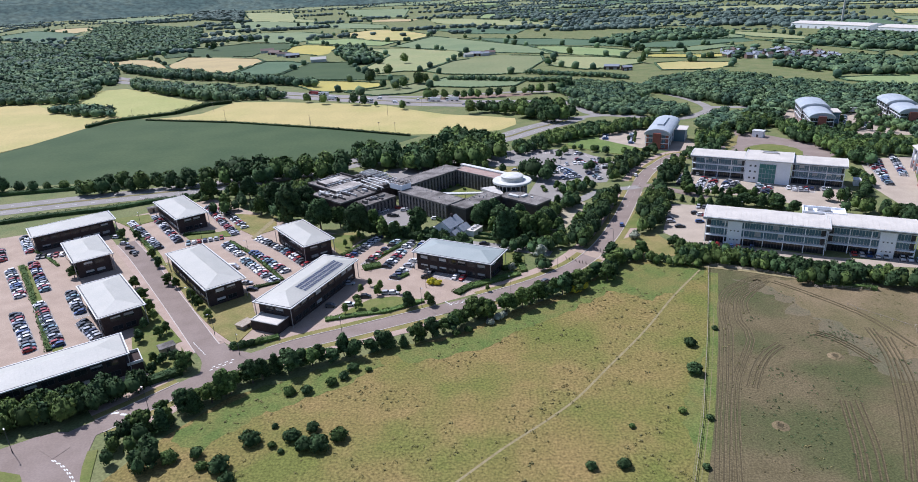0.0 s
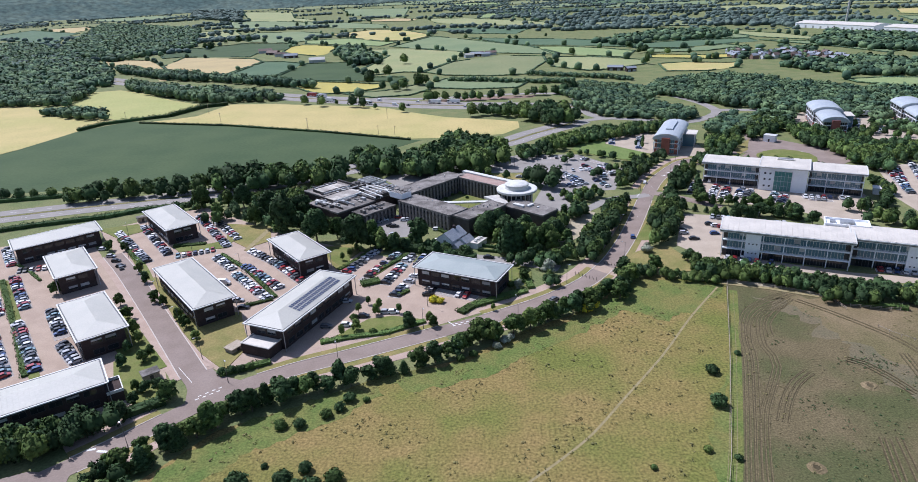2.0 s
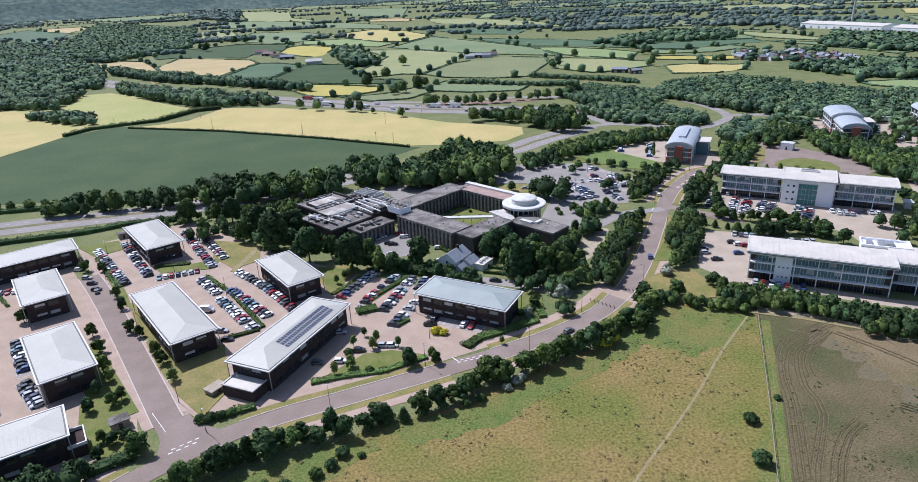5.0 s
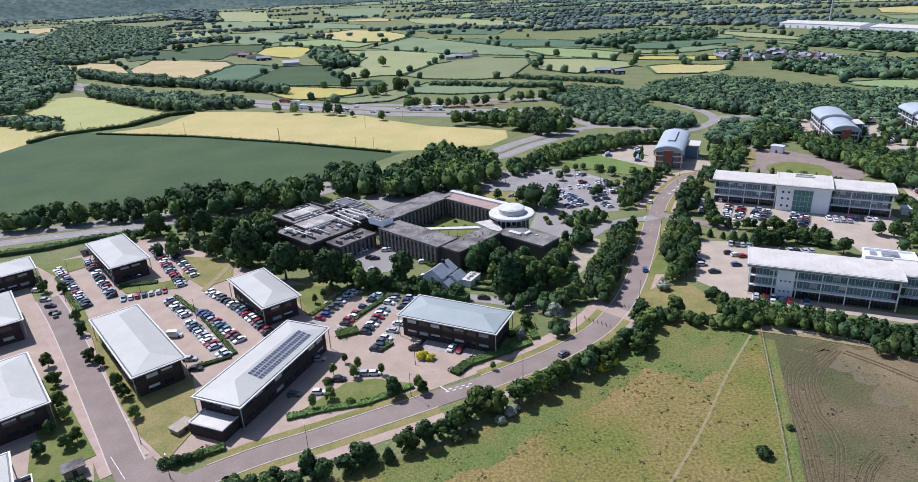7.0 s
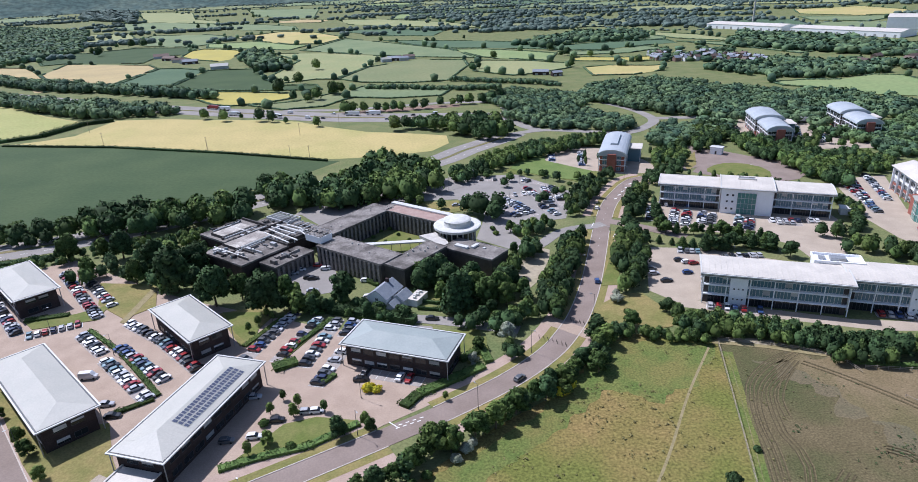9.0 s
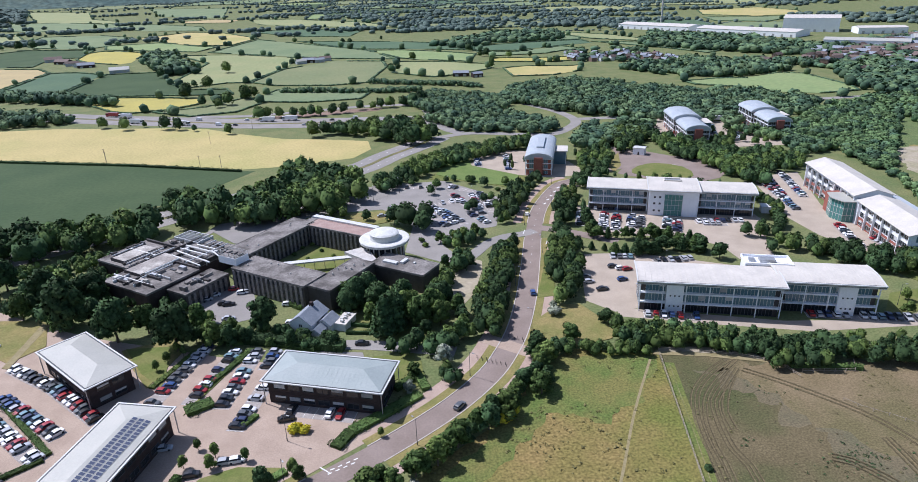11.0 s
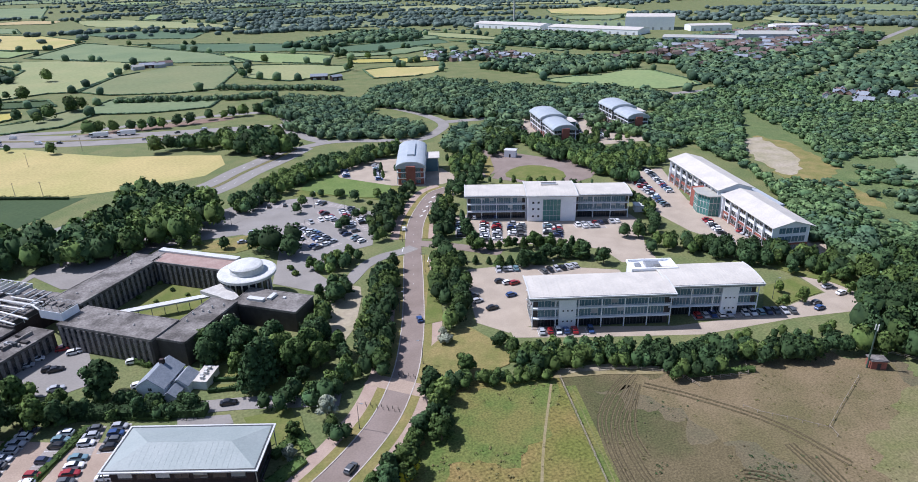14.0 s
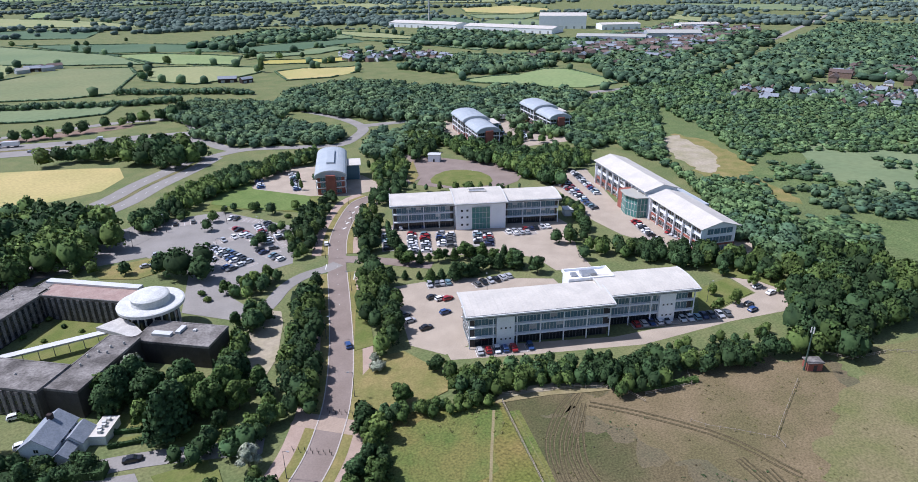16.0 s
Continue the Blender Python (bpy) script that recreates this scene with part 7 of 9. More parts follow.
def tree(kind, x, y, height=None, label="", spread=1.0):
    h = SPEC[kind][0]
    if y > 330:
        h = height or h
        FAR_TREES.append((x, y, h, h * (0.5 if kind == "pine" else 1.05) * spread * random.uniform(0.9, 1.1)))
        return
    k = (height or h) / h
    trunk, crown = random.choice(tree_kit(kind))
    o = thing("tree", label or TREE_LABEL[kind], "tree")
    o.matrix_basis = Matrix.LocRotScale((x, y, 0), Euler((0, 0, random.uniform(0, 6.28))), (k * spread * random.uniform(0.92, 1.08), k * spread * random.uniform(0.92, 1.08), k))
    for nm, me in (("trunk", trunk), ("crown", crown)):
        q = new(nm, me)
        q.parent = o
    return o


SHRUBS = {}


def shrub(x, y, height=2.0, tone="mid", label="", spread=1.0):
    if tone not in SHRUBS:
        SHRUBS[tone] = []
        for i in range(3):
            lobes = [(0, 0, 0.9, 1.0, 0.9)] + [(0.75 * math.cos(a), 0.75 * math.sin(a), rng.uniform(0.6, 1.1), 0.7, 0.6) for a in (0.3, 1.7, 3.0, 4.4, 5.4)]
            SHRUBS[tone].append(crown_mesh("shrub", lobes, 520, 0.3, LEAF[tone]))
    names = {"mid": "rounded green shrub on rough grass", "dark": "dense dark green shrub on rough grass", "light": "light green leafy shrub on grass", "grey": "grey-green shrub with pale leaves",
             "yellow": "bright yellow-leaved shrub beside the road", "purple": "dark copper-leaved garden shrub"}
    ob = new("shrub", random.choice(SHRUBS[tone]))
    k = height / 1.9
    ob.matrix_basis = Matrix.LocRotScale((x, y, 0), Euler((0, 0, random.uniform(0, 6.28))), (k * spread, k * spread * random.uniform(0.85, 1.1), k))
    return tagged(ob, label or names[tone], "shrub")


def hedge(points, height=1.4, width=1.4, tone="mid", label="", density=5.0, size=0.36):
    """A clipped or rough hedge along a line."""
    quads, core = [], Shape()
    line = [Vector(p) for p in points]
    for a, b in zip(line, line[1:]):
        d = (b - a).normalized()
        nrm = Vector((-d.y, d.x))
        length = (b - a).length
        n = int(length * (2 * height + width) * density)
        t = rng.uniform(0, length, n)
        ang = rng.uniform(-0.15, math.pi + 0.15, n)
        bump = 1 + 0.3 * np.sin(t * 0.9 + a.x) * np.sin(t * 0.37 + a.y) + rng.normal(0, 0.07, n)
        off, up = np.cos(ang) * width / 2 * bump, np.clip(np.abs(np.sin(ang)) ** 0.6 * height * bump, 0.05, None)
        p = np.stack([a.x + d.x * t + nrm.x * off, a.y + d.y * t + nrm.y * off, up], 1)
        out = np.stack([nrm.x * np.cos(ang), nrm.y * np.cos(ang), np.sin(ang)], 1) + rng.normal(size=(n, 3)) * 0.5
        out /= np.linalg.norm(out, axis=1)[:, None]
        u = np.cross(out, rng.normal(size=(n, 3)))
        u /= np.linalg.norm(u, axis=1)[:, None]
        w = np.cross(out, u)
        s = size * rng.uniform(0.6, 1.3, (n, 1))
        quads.append(np.stack([p - u * s * 0.5 - w * s * 0.3, p + u * s * 0.5 - w * s * 0.4, p + u * s * 0.35 + w * s * 0.45, p - u * s * 0.4 + w * s * 0.4], 1))
        e = nrm * width * 0.4
        core.prism([tuple(a + e), tuple(b + e), tuple(b - e), tuple(a - e)], -0.1, height * 0.72)
    ob = new("hedge", quads_mesh("hedge", np.concatenate(quads), LEAF[tone], core))
    return tagged(ob, label or "trimmed green hedge on the ground", "hedge")


def scatter(poly, spacing, jitter=0.45):
    """Places about spacing apart inside a plan polygon."""
    xs, ys = [p[0] for p in poly], [p[1] for p in poly]
    out = []
    y, row = min(ys), 0
    while y < max(ys):
        x = min(xs) + (row % 2) * spacing / 2
        while x < max(xs):
            px, py = x + random.uniform(-jitter, jitter) * spacing, y + random.uniform(-jitter, jitter) * spacing
            if inside(px, py, poly):
                out.append((px, py))
            x += spacing
        y += spacing * 0.87
        row += 1
    return out


def grove(poly, spacing, kinds, lo, hi):
    """A close stand of trees whose crowns run together."""
    spots = []
    for x, y in scatter(poly, spacing):
        h = random.uniform(lo, hi)
        spots.append((x, y, h, h * random.uniform(0.75, 1.0)))
    return wood_mesh("tree_stand", spots, "grove", TONES["stand"], "close stand of mixed green trees beside the road", "trees")


def tree_row(points, spacing, kinds, lo, hi, wander=1.0):
    for p, d in along(points, spacing):
        if random.random() < 0.93:
            tree(random.choice(kinds), p.x + random.uniform(-1.3, 1.3) * wander, p.y + random.uniform(-1.3, 1.3) * wander, random.uniform(lo, hi) * random.uniform(0.72, 1.15), spread=random.uniform(0.85, 1.3))


def wood_kit(kind):
    """Light crowns for woods: leaf sprays over a lumpy mass, as points, faces, mass and normals."""
    kit = []
    for i in range(7):
        if kind == "grove":
            lobes = lobes_tree(1.0, 0.5, 11)
            b = ball(0, 0, 0.55, 0.38, 0.36, 0.2, 4, 7)
            count, size = 290, 0.098
        elif kind == "near":
            lobes = [(0, 0, 0.55, 0.5, 0.42)] + [(0.3 * math.cos(a), 0.3 * math.sin(a), rng.uniform(0.45, 0.75), 0.3, 0.25) for a in (0.5, 2.1, 3.6, 5.2)]
            b = ball(0, 0, 0.5, 0.46, 0.44, 0.2, 4, 6)
            count, size = 46, 0.18
        elif kind == "bush":
            lobes = [(0, 0, 0.5, 0.5, 0.45), (0.2, 0.1, 0.6, 0.3, 0.35)]
            b = ball(0, 0, 0.45, 0.46, 0.45, 0.3, 4, 6)
            count, size = 15, 0.26
        elif kind == "weed":
            lobes = [(0, 0, 0.25, 0.5, 0.6)]
            b = Shape()
            count, size = 12, 0.32
        elif kind == "far":
            lobes = [(0, 0, 0.5, 0.5, 0.45), (0.2, 0.1, 0.65, 0.32, 0.33), (-0.25, 0.1, 0.6, 0.3, 0.33)]
            b = ball(0, 0, 0.45, 0.48, 0.46, 0.25, 4, 6)
            count, size = 8, 0.3
        else:
            lobes, count = [], 0
            b = ball(0, 0, 0.45, 0.55, 0.5, 0.25, 3 if kind == "tuft" else 4, 6)
        mass = np.array(b.v) if b.v else np.zeros((0, 3))
        turned = ball_normals(b, (0, 0, 0.4)) if b.v else np.zeros((0, 3))
        if count:
            q = leafy_arrays(lobes, count, size, 0.02).reshape(-1, 3)
            kit.append((q, np.arange(len(q)).reshape(-1, 4), mass, b.f, np.concatenate([leaf_normals(q, lobes, {"weed": 0.3, "grove": 0.65}.get(kind, 0.85)), turned])))
        else:
            kit.append((np.zeros((0, 3)), np.zeros((0, 4), int), mass, b.f, turned))
    return kit


WOODKIT = {"grove": wood_kit("grove"), "near": wood_kit("near"), "far": wood_kit("far"), "tuft": wood_kit("tuft"), "weed": wood_kit("weed"), "bush": wood_kit("bush"), "mass": wood_kit("mass")}

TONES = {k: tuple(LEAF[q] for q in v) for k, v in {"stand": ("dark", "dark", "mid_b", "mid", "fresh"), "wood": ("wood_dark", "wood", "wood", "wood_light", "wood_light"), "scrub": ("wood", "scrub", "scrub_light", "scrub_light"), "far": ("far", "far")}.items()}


def wood_mesh(name, spots, kind, mat, label, category="wood"):
    """One mass of many crowns; spots: x, y, height, width."""
    V, F, K, N, o = [], [], [], [], 0
    mats = mat if isinstance(mat, tuple) else (mat,)
    for x, y, h, w, *up in spots:
        q, qf, b, bf, nr = WOODKIT[kind][int(rng.integers(7))]
        a = rng.uniform(0, 6.28)
        c, s = math.cos(a), math.sin(a)
        pts = np.concatenate([q, b]) if len(q) else b
        pts = np.stack([x + (pts[:, 0] * c - pts[:, 1] * s) * w, y + (pts[:, 0] * s + pts[:, 1] * c) * w, pts[:, 2] * h - 0.02 * h + (up[0] if up else 0)], 1)
        V.append(pts)
        N.append(np.stack([nr[:, 0] * c - nr[:, 1] * s, nr[:, 0] * s + nr[:, 1] * c, nr[:, 2]], 1))
        F += [tuple(r) for r in (qf + o).tolist()] + [tuple(i + o + len(q) for i in r) for r in bf]
        o += len(pts)
        tone = noise.noise(Vector((x / 23, y / 23, 6.1))) * 0.9 + rng.uniform(-0.5, 0.5) + 0.5
        K += [min(len(mats) - 1, max(0, int(tone * len(mats))))] * (len(qf) + len(bf))
    if not V:
        return None
    me = bpy.data.meshes.new(name)
    me.from_pydata(np.concatenate(V).tolist(), [], F)
    me.polygons.foreach_set("use_smooth", [True] * len(F))
    for m in mats:
        me.materials.append(m)
    me.polygons.foreach_set("material_index", K)
    me.update()
    me.normals_split_custom_set_from_vertices(np.concatenate(N).tolist())
    return tagged(new(name, me), label, category, "", "stuff")


def wood(poly, spacing, lo, hi, kind="near", fill=1.0, label="dense green broadleaved woodland", mat="wood"):
    spots = []
    for x, y in scatter(poly, spacing * 1.1):
        if fill < 1 and noise.noise(Vector((x / 28, y / 28, 3.3))) * 0.5 + 0.5 > fill + random.uniform(-0.12, 0.12):
            continue
        h = lo * 0.85 + (hi - lo * 0.85) * (0.55 * random.random() ** 1.6 + 0.75 * max(0, 0.45 + noise.noise(Vector((x / 34, y / 34, 9.3)))))
        spots.append((x, y, h, max(spacing * random.uniform(0.95, 1.5), h * random.uniform(0.7, 1.05))))
    return wood_mesh("woodland", spots, kind, TONES[mat], label)

# ---- trees and hedges of the estate ----
shrub(-58.0, 117.8, 3.6, "dark")
shrub(-47.7, 119.1, 3, "dark")
shrub(-43.7, 115.5, 3.4, "dark")
shrub(-40.0, 115.4, 3.6, "dark")
shrub(-35.5, 119.0, 3.2, "mid")
shrub(-43.2, 122.5, 2.6, "dark")
shrub(-52.2, 116.3, 1.6, "mid")
shrub(-53.9, 138.7, 2.4, "mid")
shrub(-49.0, 139.3, 2.4, "dark")
shrub(-42.7, 143.1, 2.4, "mid")
shrub(-39.7, 146.0, 2.4, "dark")
shrub(-37.8, 150.2, 2.6, "dark")
shrub(-33.0, 149.7, 1.4, "mid")
shrub(-70.3, 113.3, 2.6, "dark")
shrub(-62.7, 108.2, 3.6, "dark")
shrub(-59.3, 104.2, 2.6, "dark")
shrub(26.5, 107.0, 2, "dark")
shrub(34.2, 107.6, 2.2, "dark")
shrub(39.1, 121.7, 1.2, "mid")
shrub(65.2, 160.2, 2.5, "dark")
shrub(61.9, 145.3, 3.4, "dark")
shrub(75.7, 169.4, 1.4, "dark")
shrub(59.5, 124.4, 1.4, "dark")
shrub(52.9, 106.5, 1.4, "dark")
shrub(53.4, 127.5, 1.6, "light")
shrub(-76.5, 111.5, 3, "mid")
shrub(-49.3, 114.1, 1.2, "dark")
shrub(-67.3, 108.8, 2, "mid")
shrub(-53.7, 123.9, 1.2, "dark")
grove([(-80.4, 101), (-93, 108), (-95.5, 116), (-95, 123), (-88.4, 123.6), (-79.3, 111.2)], 5.0, ('lime', 'young', 'maple'), 4.5, 6.5)
tree_row([(-90.8, 121.3), (-82.1, 127.1), (-73, 137.3), (-61.1, 148.6), (-53.4, 153), (-40, 159.1)], 3.4, ('young', 'thorn', 'pine', 'lime'), 6, 8.5, 1)
tree_row([(-89.7, 126.1), (-80.5, 134.8), (-69.1, 145.8), (-54.5, 157.3)], 4.8, ('young', 'thorn', 'young'), 4.5, 6.5, 1)
tree_row([(-39.8, 158.1), (-29.5, 163.2), (-18.5, 166.3), (-7.3, 173.3), (2.5, 183.7)], 3.4, ('young', 'pine', 'thorn'), 5.5, 8, 1)
tree_row([(2.5, 179.5), (10.7, 185.4), (23.7, 193.5), (35.2, 201.3), (45.6, 211.8), (56.8, 223.2)], 3.6, ('young', 'maple', 'thorn', 'lime'), 5.5, 8, 1)
tree_row([(13.5, 188.2), (29.5, 197.6), (44, 209), (57.5, 223)], 4.5, ('young', 'thorn'), 4, 6, 0.7)
shrub(35.3, 198.9, 3.4, "yellow")
shrub(38.2, 201.2, 3, "yellow")
shrub(6.8, 179.3, 2.4, "grey")
shrub(4.0, 176.2, 2, "grey")
shrub(8.5, 181.3, 2, "grey")
shrub(-7.2, 169.5, 2, "mid")
shrub(-3.4, 171.6, 2, "mid")
grove([(51.7, 224), (59.2, 223.5), (71.3, 220.4), (86.3, 215.6), (87, 218.6), (72, 224.4), (60, 227.8), (52, 228.3)], 2.6, ('thorn',), 3.2, 5)
tree_row([(52.7, 218.7), (53.7, 224.3), (55.5, 229.9)], 3.2, ('thorn', 'young', 'pine'), 5, 7, 1)
tree_row([(49.5, 207.4), (52.2, 217.7)], 3.4, ('thorn', 'young'), 5, 7, 1)
tree("thorn", 66.3, 230.0, 6.5)
tree("thorn", 81.3, 237.8, 5.5)
shrub(67.5, 247.9, 3.2, "grey")
shrub(69.0, 253.0, 2.2, "grey")
grove([(78.6, 229.8), (83.2, 232.8), (101.1, 221), (122.5, 208.3), (128.7, 209.8), (149.9, 200.2), (165.5, 193.7), (174.1, 188), (160.8, 188.6), (142.4, 196.2), (128.7, 196.9), (116.5, 200.2), (114.6, 209.4), (97.2, 216), (79.1, 223.2)], 3.5, ('thorn', 'young', 'lime', 'maple'), 5, 7.5)
grove([(97, 227), (112, 220), (130, 212), (150, 205), (172, 197), (184, 199), (172, 201), (150, 208), (130, 215), (112, 224)], 3.4, ('thorn', 'young'), 3, 4.5)
hedge([(121.6, 200.5), (140.2, 194)], 1.6, 2, "mid")
grove([(168.9, 188.7), (186.8, 197.3), (210.3, 211.1), (226.6, 223.8), (253.7, 225.9), (255.6, 210.8), (257, 191.2), (220.7, 174.8), (203.1, 177.9), (185.6, 174), (175.8, 180.4)], 6, ('oak', 'ash', 'lime'), 8, 11)
grove([(72.5, 266.3), (85.1, 297), (97.1, 326.8), (104.2, 348.9), (119.5, 368.2), (123, 365.8), (113, 338.9), (100.1, 317.8), (95.5, 295.7), (89.6, 273.1), (81, 260.7), (70.5, 251.7)], 4.6, ('lime', 'young', 'thorn', 'maple'), 6, 8.5)
tree_row([(116.5, 338), (106.6, 305.5), (118.3, 302.8), (138.7, 295.8)], 3.6, ('pine', 'young'), 5, 7, 1)
tree_row([(115.7, 285.4), (133.5, 284.3), (142.6, 281.4), (146.2, 269.8)], 3.4, ('pine', 'thorn'), 6, 8, 1)
tree_row([(135.8, 295.7), (142.3, 284.8), (150.1, 276.4)], 5, ('pine', 'thorn'), 5, 7, 1)
tree_row([(95.6, 303.6), (103.2, 294.4), (113.9, 286.6)], 5, ('pine', 'young'), 4, 6, 1)
grove([(158.1, 263.7), (171.9, 274), (179.4, 262.2), (198.2, 241.2), (206.1, 231.6), (213.8, 217.6), (225.8, 227.8), (215.6, 241.2), (197.3, 260.4), (180.9, 280.1)], 4.2, ('pine', 'thorn', 'young'), 5, 8)
grove([(165.4, 289.7), (181.1, 298.7), (187.2, 290.5), (184.6, 280.6), (174.4, 280)], 5, ('thorn', 'pine', 'young'), 5, 7)
grove([(204, 325.3), (207.7, 312.8), (194.4, 294.5), (195.3, 307.1)], 5, ('young', 'thorn'), 5, 6)
tree("maple", 185.4, 224.2, 5)
tree("maple", 186.8, 215.7, 6)
tree("maple", 203.2, 220.4, 6)
tree("young", 198.8, 243.8, 5)
tree("young", 202.2, 232.4, 6)
tree("maple", 178.4, 216.4, 5)
tree("young", 212.6, 219.7, 6)
tree("young", 206.9, 212.5, 5)
tree("oak", 2.5, 270.7, 12)
tree("ash", 10.4, 265.6, 12)
tree("pine", 12.4, 251.4, 15)
tree("ash", 21.9, 253.3, 11)
tree("oak", 32.1, 263.0, 10)
tree("lime", 35.7, 256.7, 8)
tree("lime", -1.3, 275.5, 9)
tree("oak", 18.1, 264.9, 12)
tree("whitebeam", 7.1, 280.3, 9)
tree("lime", 11.6, 256.6, 7)
tree("young", 15.0, 252.2, 5)
tree("oak", 7.6, 274.6, 12)
tree("oak", 26.6, 258.5, 10)
tree("ash", 29.0, 251.7, 9)
tree("lime", 33.4, 240.8, 7)
tree("lime", 22.9, 246.1, 6)
tree("oak", -0.3, 267.6, 10)
tree("ash", 18.6, 258.0, 11)
grove([(7.1, 240.2), (18.8, 240.6), (29, 242.4), (32, 236), (24, 233.5), (10.2, 235.9)], 4.2, ('lime', 'thorn', 'young'), 5, 7.5)
grove([(-77.8, 374.9), (-51.2, 367), (-31.8, 358.3), (15.3, 379.1), (10, 406.5), (-14.2, 403.9), (-51, 393.5), (-78.7, 397.7)], 7.5, ('oak', 'ash'), 11, 15)
grove([(-152.6, 345.3), (-79.7, 352.5), (-87.2, 373.4), (-121.4, 369.8), (-156.6, 362.5)], 7.5, ('oak', 'ash'), 10, 14)
grove([(-234.2, 336.4), (-168.1, 345.3), (-172.4, 354.7), (-240.2, 345.3)], 6, ('lime',), 5, 8)
tree("pine", 10.2, 249.6, 15)
tree("oak", 15.2, 256.3, 12)
tree("lime", 6.7, 256.4, 9)
tree("thorn", 30.4, 266.2, 8)
tree("lime", 33.3, 267.7, 8)
grove([(71.2, 331.4), (77.1, 356.2), (93.3, 379.4), (110.2, 392.9), (113.9, 390.4), (101, 369.6), (87.5, 349.1), (78.9, 332.9)], 5, ('lime', 'young', 'thorn'), 5, 8)
tree_row([(42.8, 319), (51.5, 320.2), (62.2, 322.9)], 5, ('maple', 'young'), 5, 7, 1)
tree("oak", 31.5, 343.3, 13)
tree("lime", 26.3, 349.8, 10)
tree("lime", 37.5, 336.4, 10)
tree("lime", 45.1, 297.7, 7)
tree("young", 39.5, 294.6, 6)
tree("young", 14.1, 358.0, 6)
tree("young", -2.1, 368.8, 6)
tree("lime", 40.7, 346.4, 11)
tree("lime", -228.1, 339.2, 9.45)
tree("lime", -221.7, 340.9, 10.8)
tree("oak", -200.2, 346.7, 12.15)
tree("lime", -205.0, 345.6, 9.45)
tree("ash", -183.7, 348.2, 10.8)
tree("ash", -174.4, 352.3, 12.15)
tree("ash", -162.2, 350.8, 12.15)
tree("ash", -154.8, 355.3, 14.85)
tree("oak", -145.0, 357.7, 16.2)
tree("oak", -136.1, 367.9, 14.85)
tree("oak", -122.0, 358.5, 14.85)
tree("ash", -105.4, 364.0, 14.85)
tree("oak", -94.6, 367.5, 14.85)
tree("ash", -85.9, 371.3, 14.85)
tree("oak", -80.4, 403.2, 12.15)
tree("ash", -67.9, 390.0, 16.2)
tree("beech", -54.7, 385.9, 16.2)
tree("willow", -39.8, 375.4, 14.85)
tree("ash", -29.5, 393.6, 16.2)
tree("oak", -21.5, 406.6, 16.2)
tree("oak", -9.3, 404.8, 17.55)
tree("oak", 3.5, 402.9, 17.55)
tree("ash", 12.5, 405.2, 14.85)
tree("oak", -151.0, 325.1, 12.15)
tree("oak", -127.4, 322.5, 13.5)
tree("lime", -136.8, 325.1, 9.45)
tree("lime", -133.6, 303.4, 9.45)
tree("oak", -93.4, 283.7, 18.9)
tree("oak", -107.4, 304.0, 14.85)
tree("oak", -75.0, 269.1, 16.2)
tree("oak", -54.9, 258.5, 16.875)
tree("lime", -28.1, 264.8, 12.15)
tree("lime", -44.2, 257.6, 9.45)
tree("oak", -90.2, 298.9, 13.5)
tree("lime", -49.7, 271.1, 9.45)
tree("lime", -38.5, 256.1, 8.1)
tree("lime", -66.4, 272.6, 10.8)
tree("lime", -112.1, 294.7, 10.8)
grove([(-142.9, 296.5), (-129.7, 315.8), (-109.1, 328.8), (-86.6, 297.2), (-88.1, 275.8), (-117.4, 297.1)], 8, ('lime', 'ash'), 6, 9)
tree_row([(-48.3, 262), (-34, 255.7), (-16.2, 250.3), (-5.4, 246.1)], 4, ('thorn', 'young'), 4, 6, 1)
hedge([(-51.6, 268.6), (-34.3, 258.2), (-11.8, 248.5), (-3.3, 244.6)], 3.2, 4.5, "dark")
hedge([(-208, 356.3), (-180.9, 371.6), (-155.2, 380.4), (-84.4, 406.1)], 2, 3, "dark")
hedge([(-250.6, 293.4), (-228.3, 303), (-198, 312.3), (-181.7, 322.7), (-158.6, 327.6)], 2.4, 4, "dark")
hedge([(-352, 546), (-343, 571), (-326, 582), (-315, 588), (-294, 599), (-279, 641)], 3.2, 4.5, "dark")
hedge([(-258, 652), (-279, 641), (-294, 599)], 4, 5, "dark")
hedge([(-309.6, 571.6), (-216.5, 543.9), (-123.9, 503.6), (-52.7, 466.3)], 1.6, 2.5, "dark")
hedge([(-287.2, 344.3), (-248.3, 351.6), (-212.3, 359.5), (-172.5, 361.1)], 2.6, 4, "dark")
tree_row([(-287.9, 347.8), (-269.5, 350.4), (-238.8, 354.1), (-210.3, 355.7), (-177.4, 364.2)], 9, ('lime', 'ash'), 6, 10, 1)
grove([(21, 220), (25.2, 227.7), (30, 228.1), (30, 220), (25.1, 216)], 4.8, ('thorn', 'young', 'whitebeam'), 3.5, 5.5)
tree("whitebeam", 25.2, 228.8, 6.5)
tree("whitebeam", 13.1, 217.1, 4)
hedge([(-53.3, 181.2), (-42.8, 184.4), (-32.6, 186.4), (-20.1, 193.8)], 1.2, 2.6, "mid")
hedge([(-8.3, 198.9), (-4, 204.2), (5.2, 209), (15.7, 215.1)], 1.4, 4, "mid")
hedge([(9.2, 219.2), (16.7, 224.3), (17.8, 216.8)], 1.6, 3, "mid")
tree("young", -25.1, 189.4, 6.5)
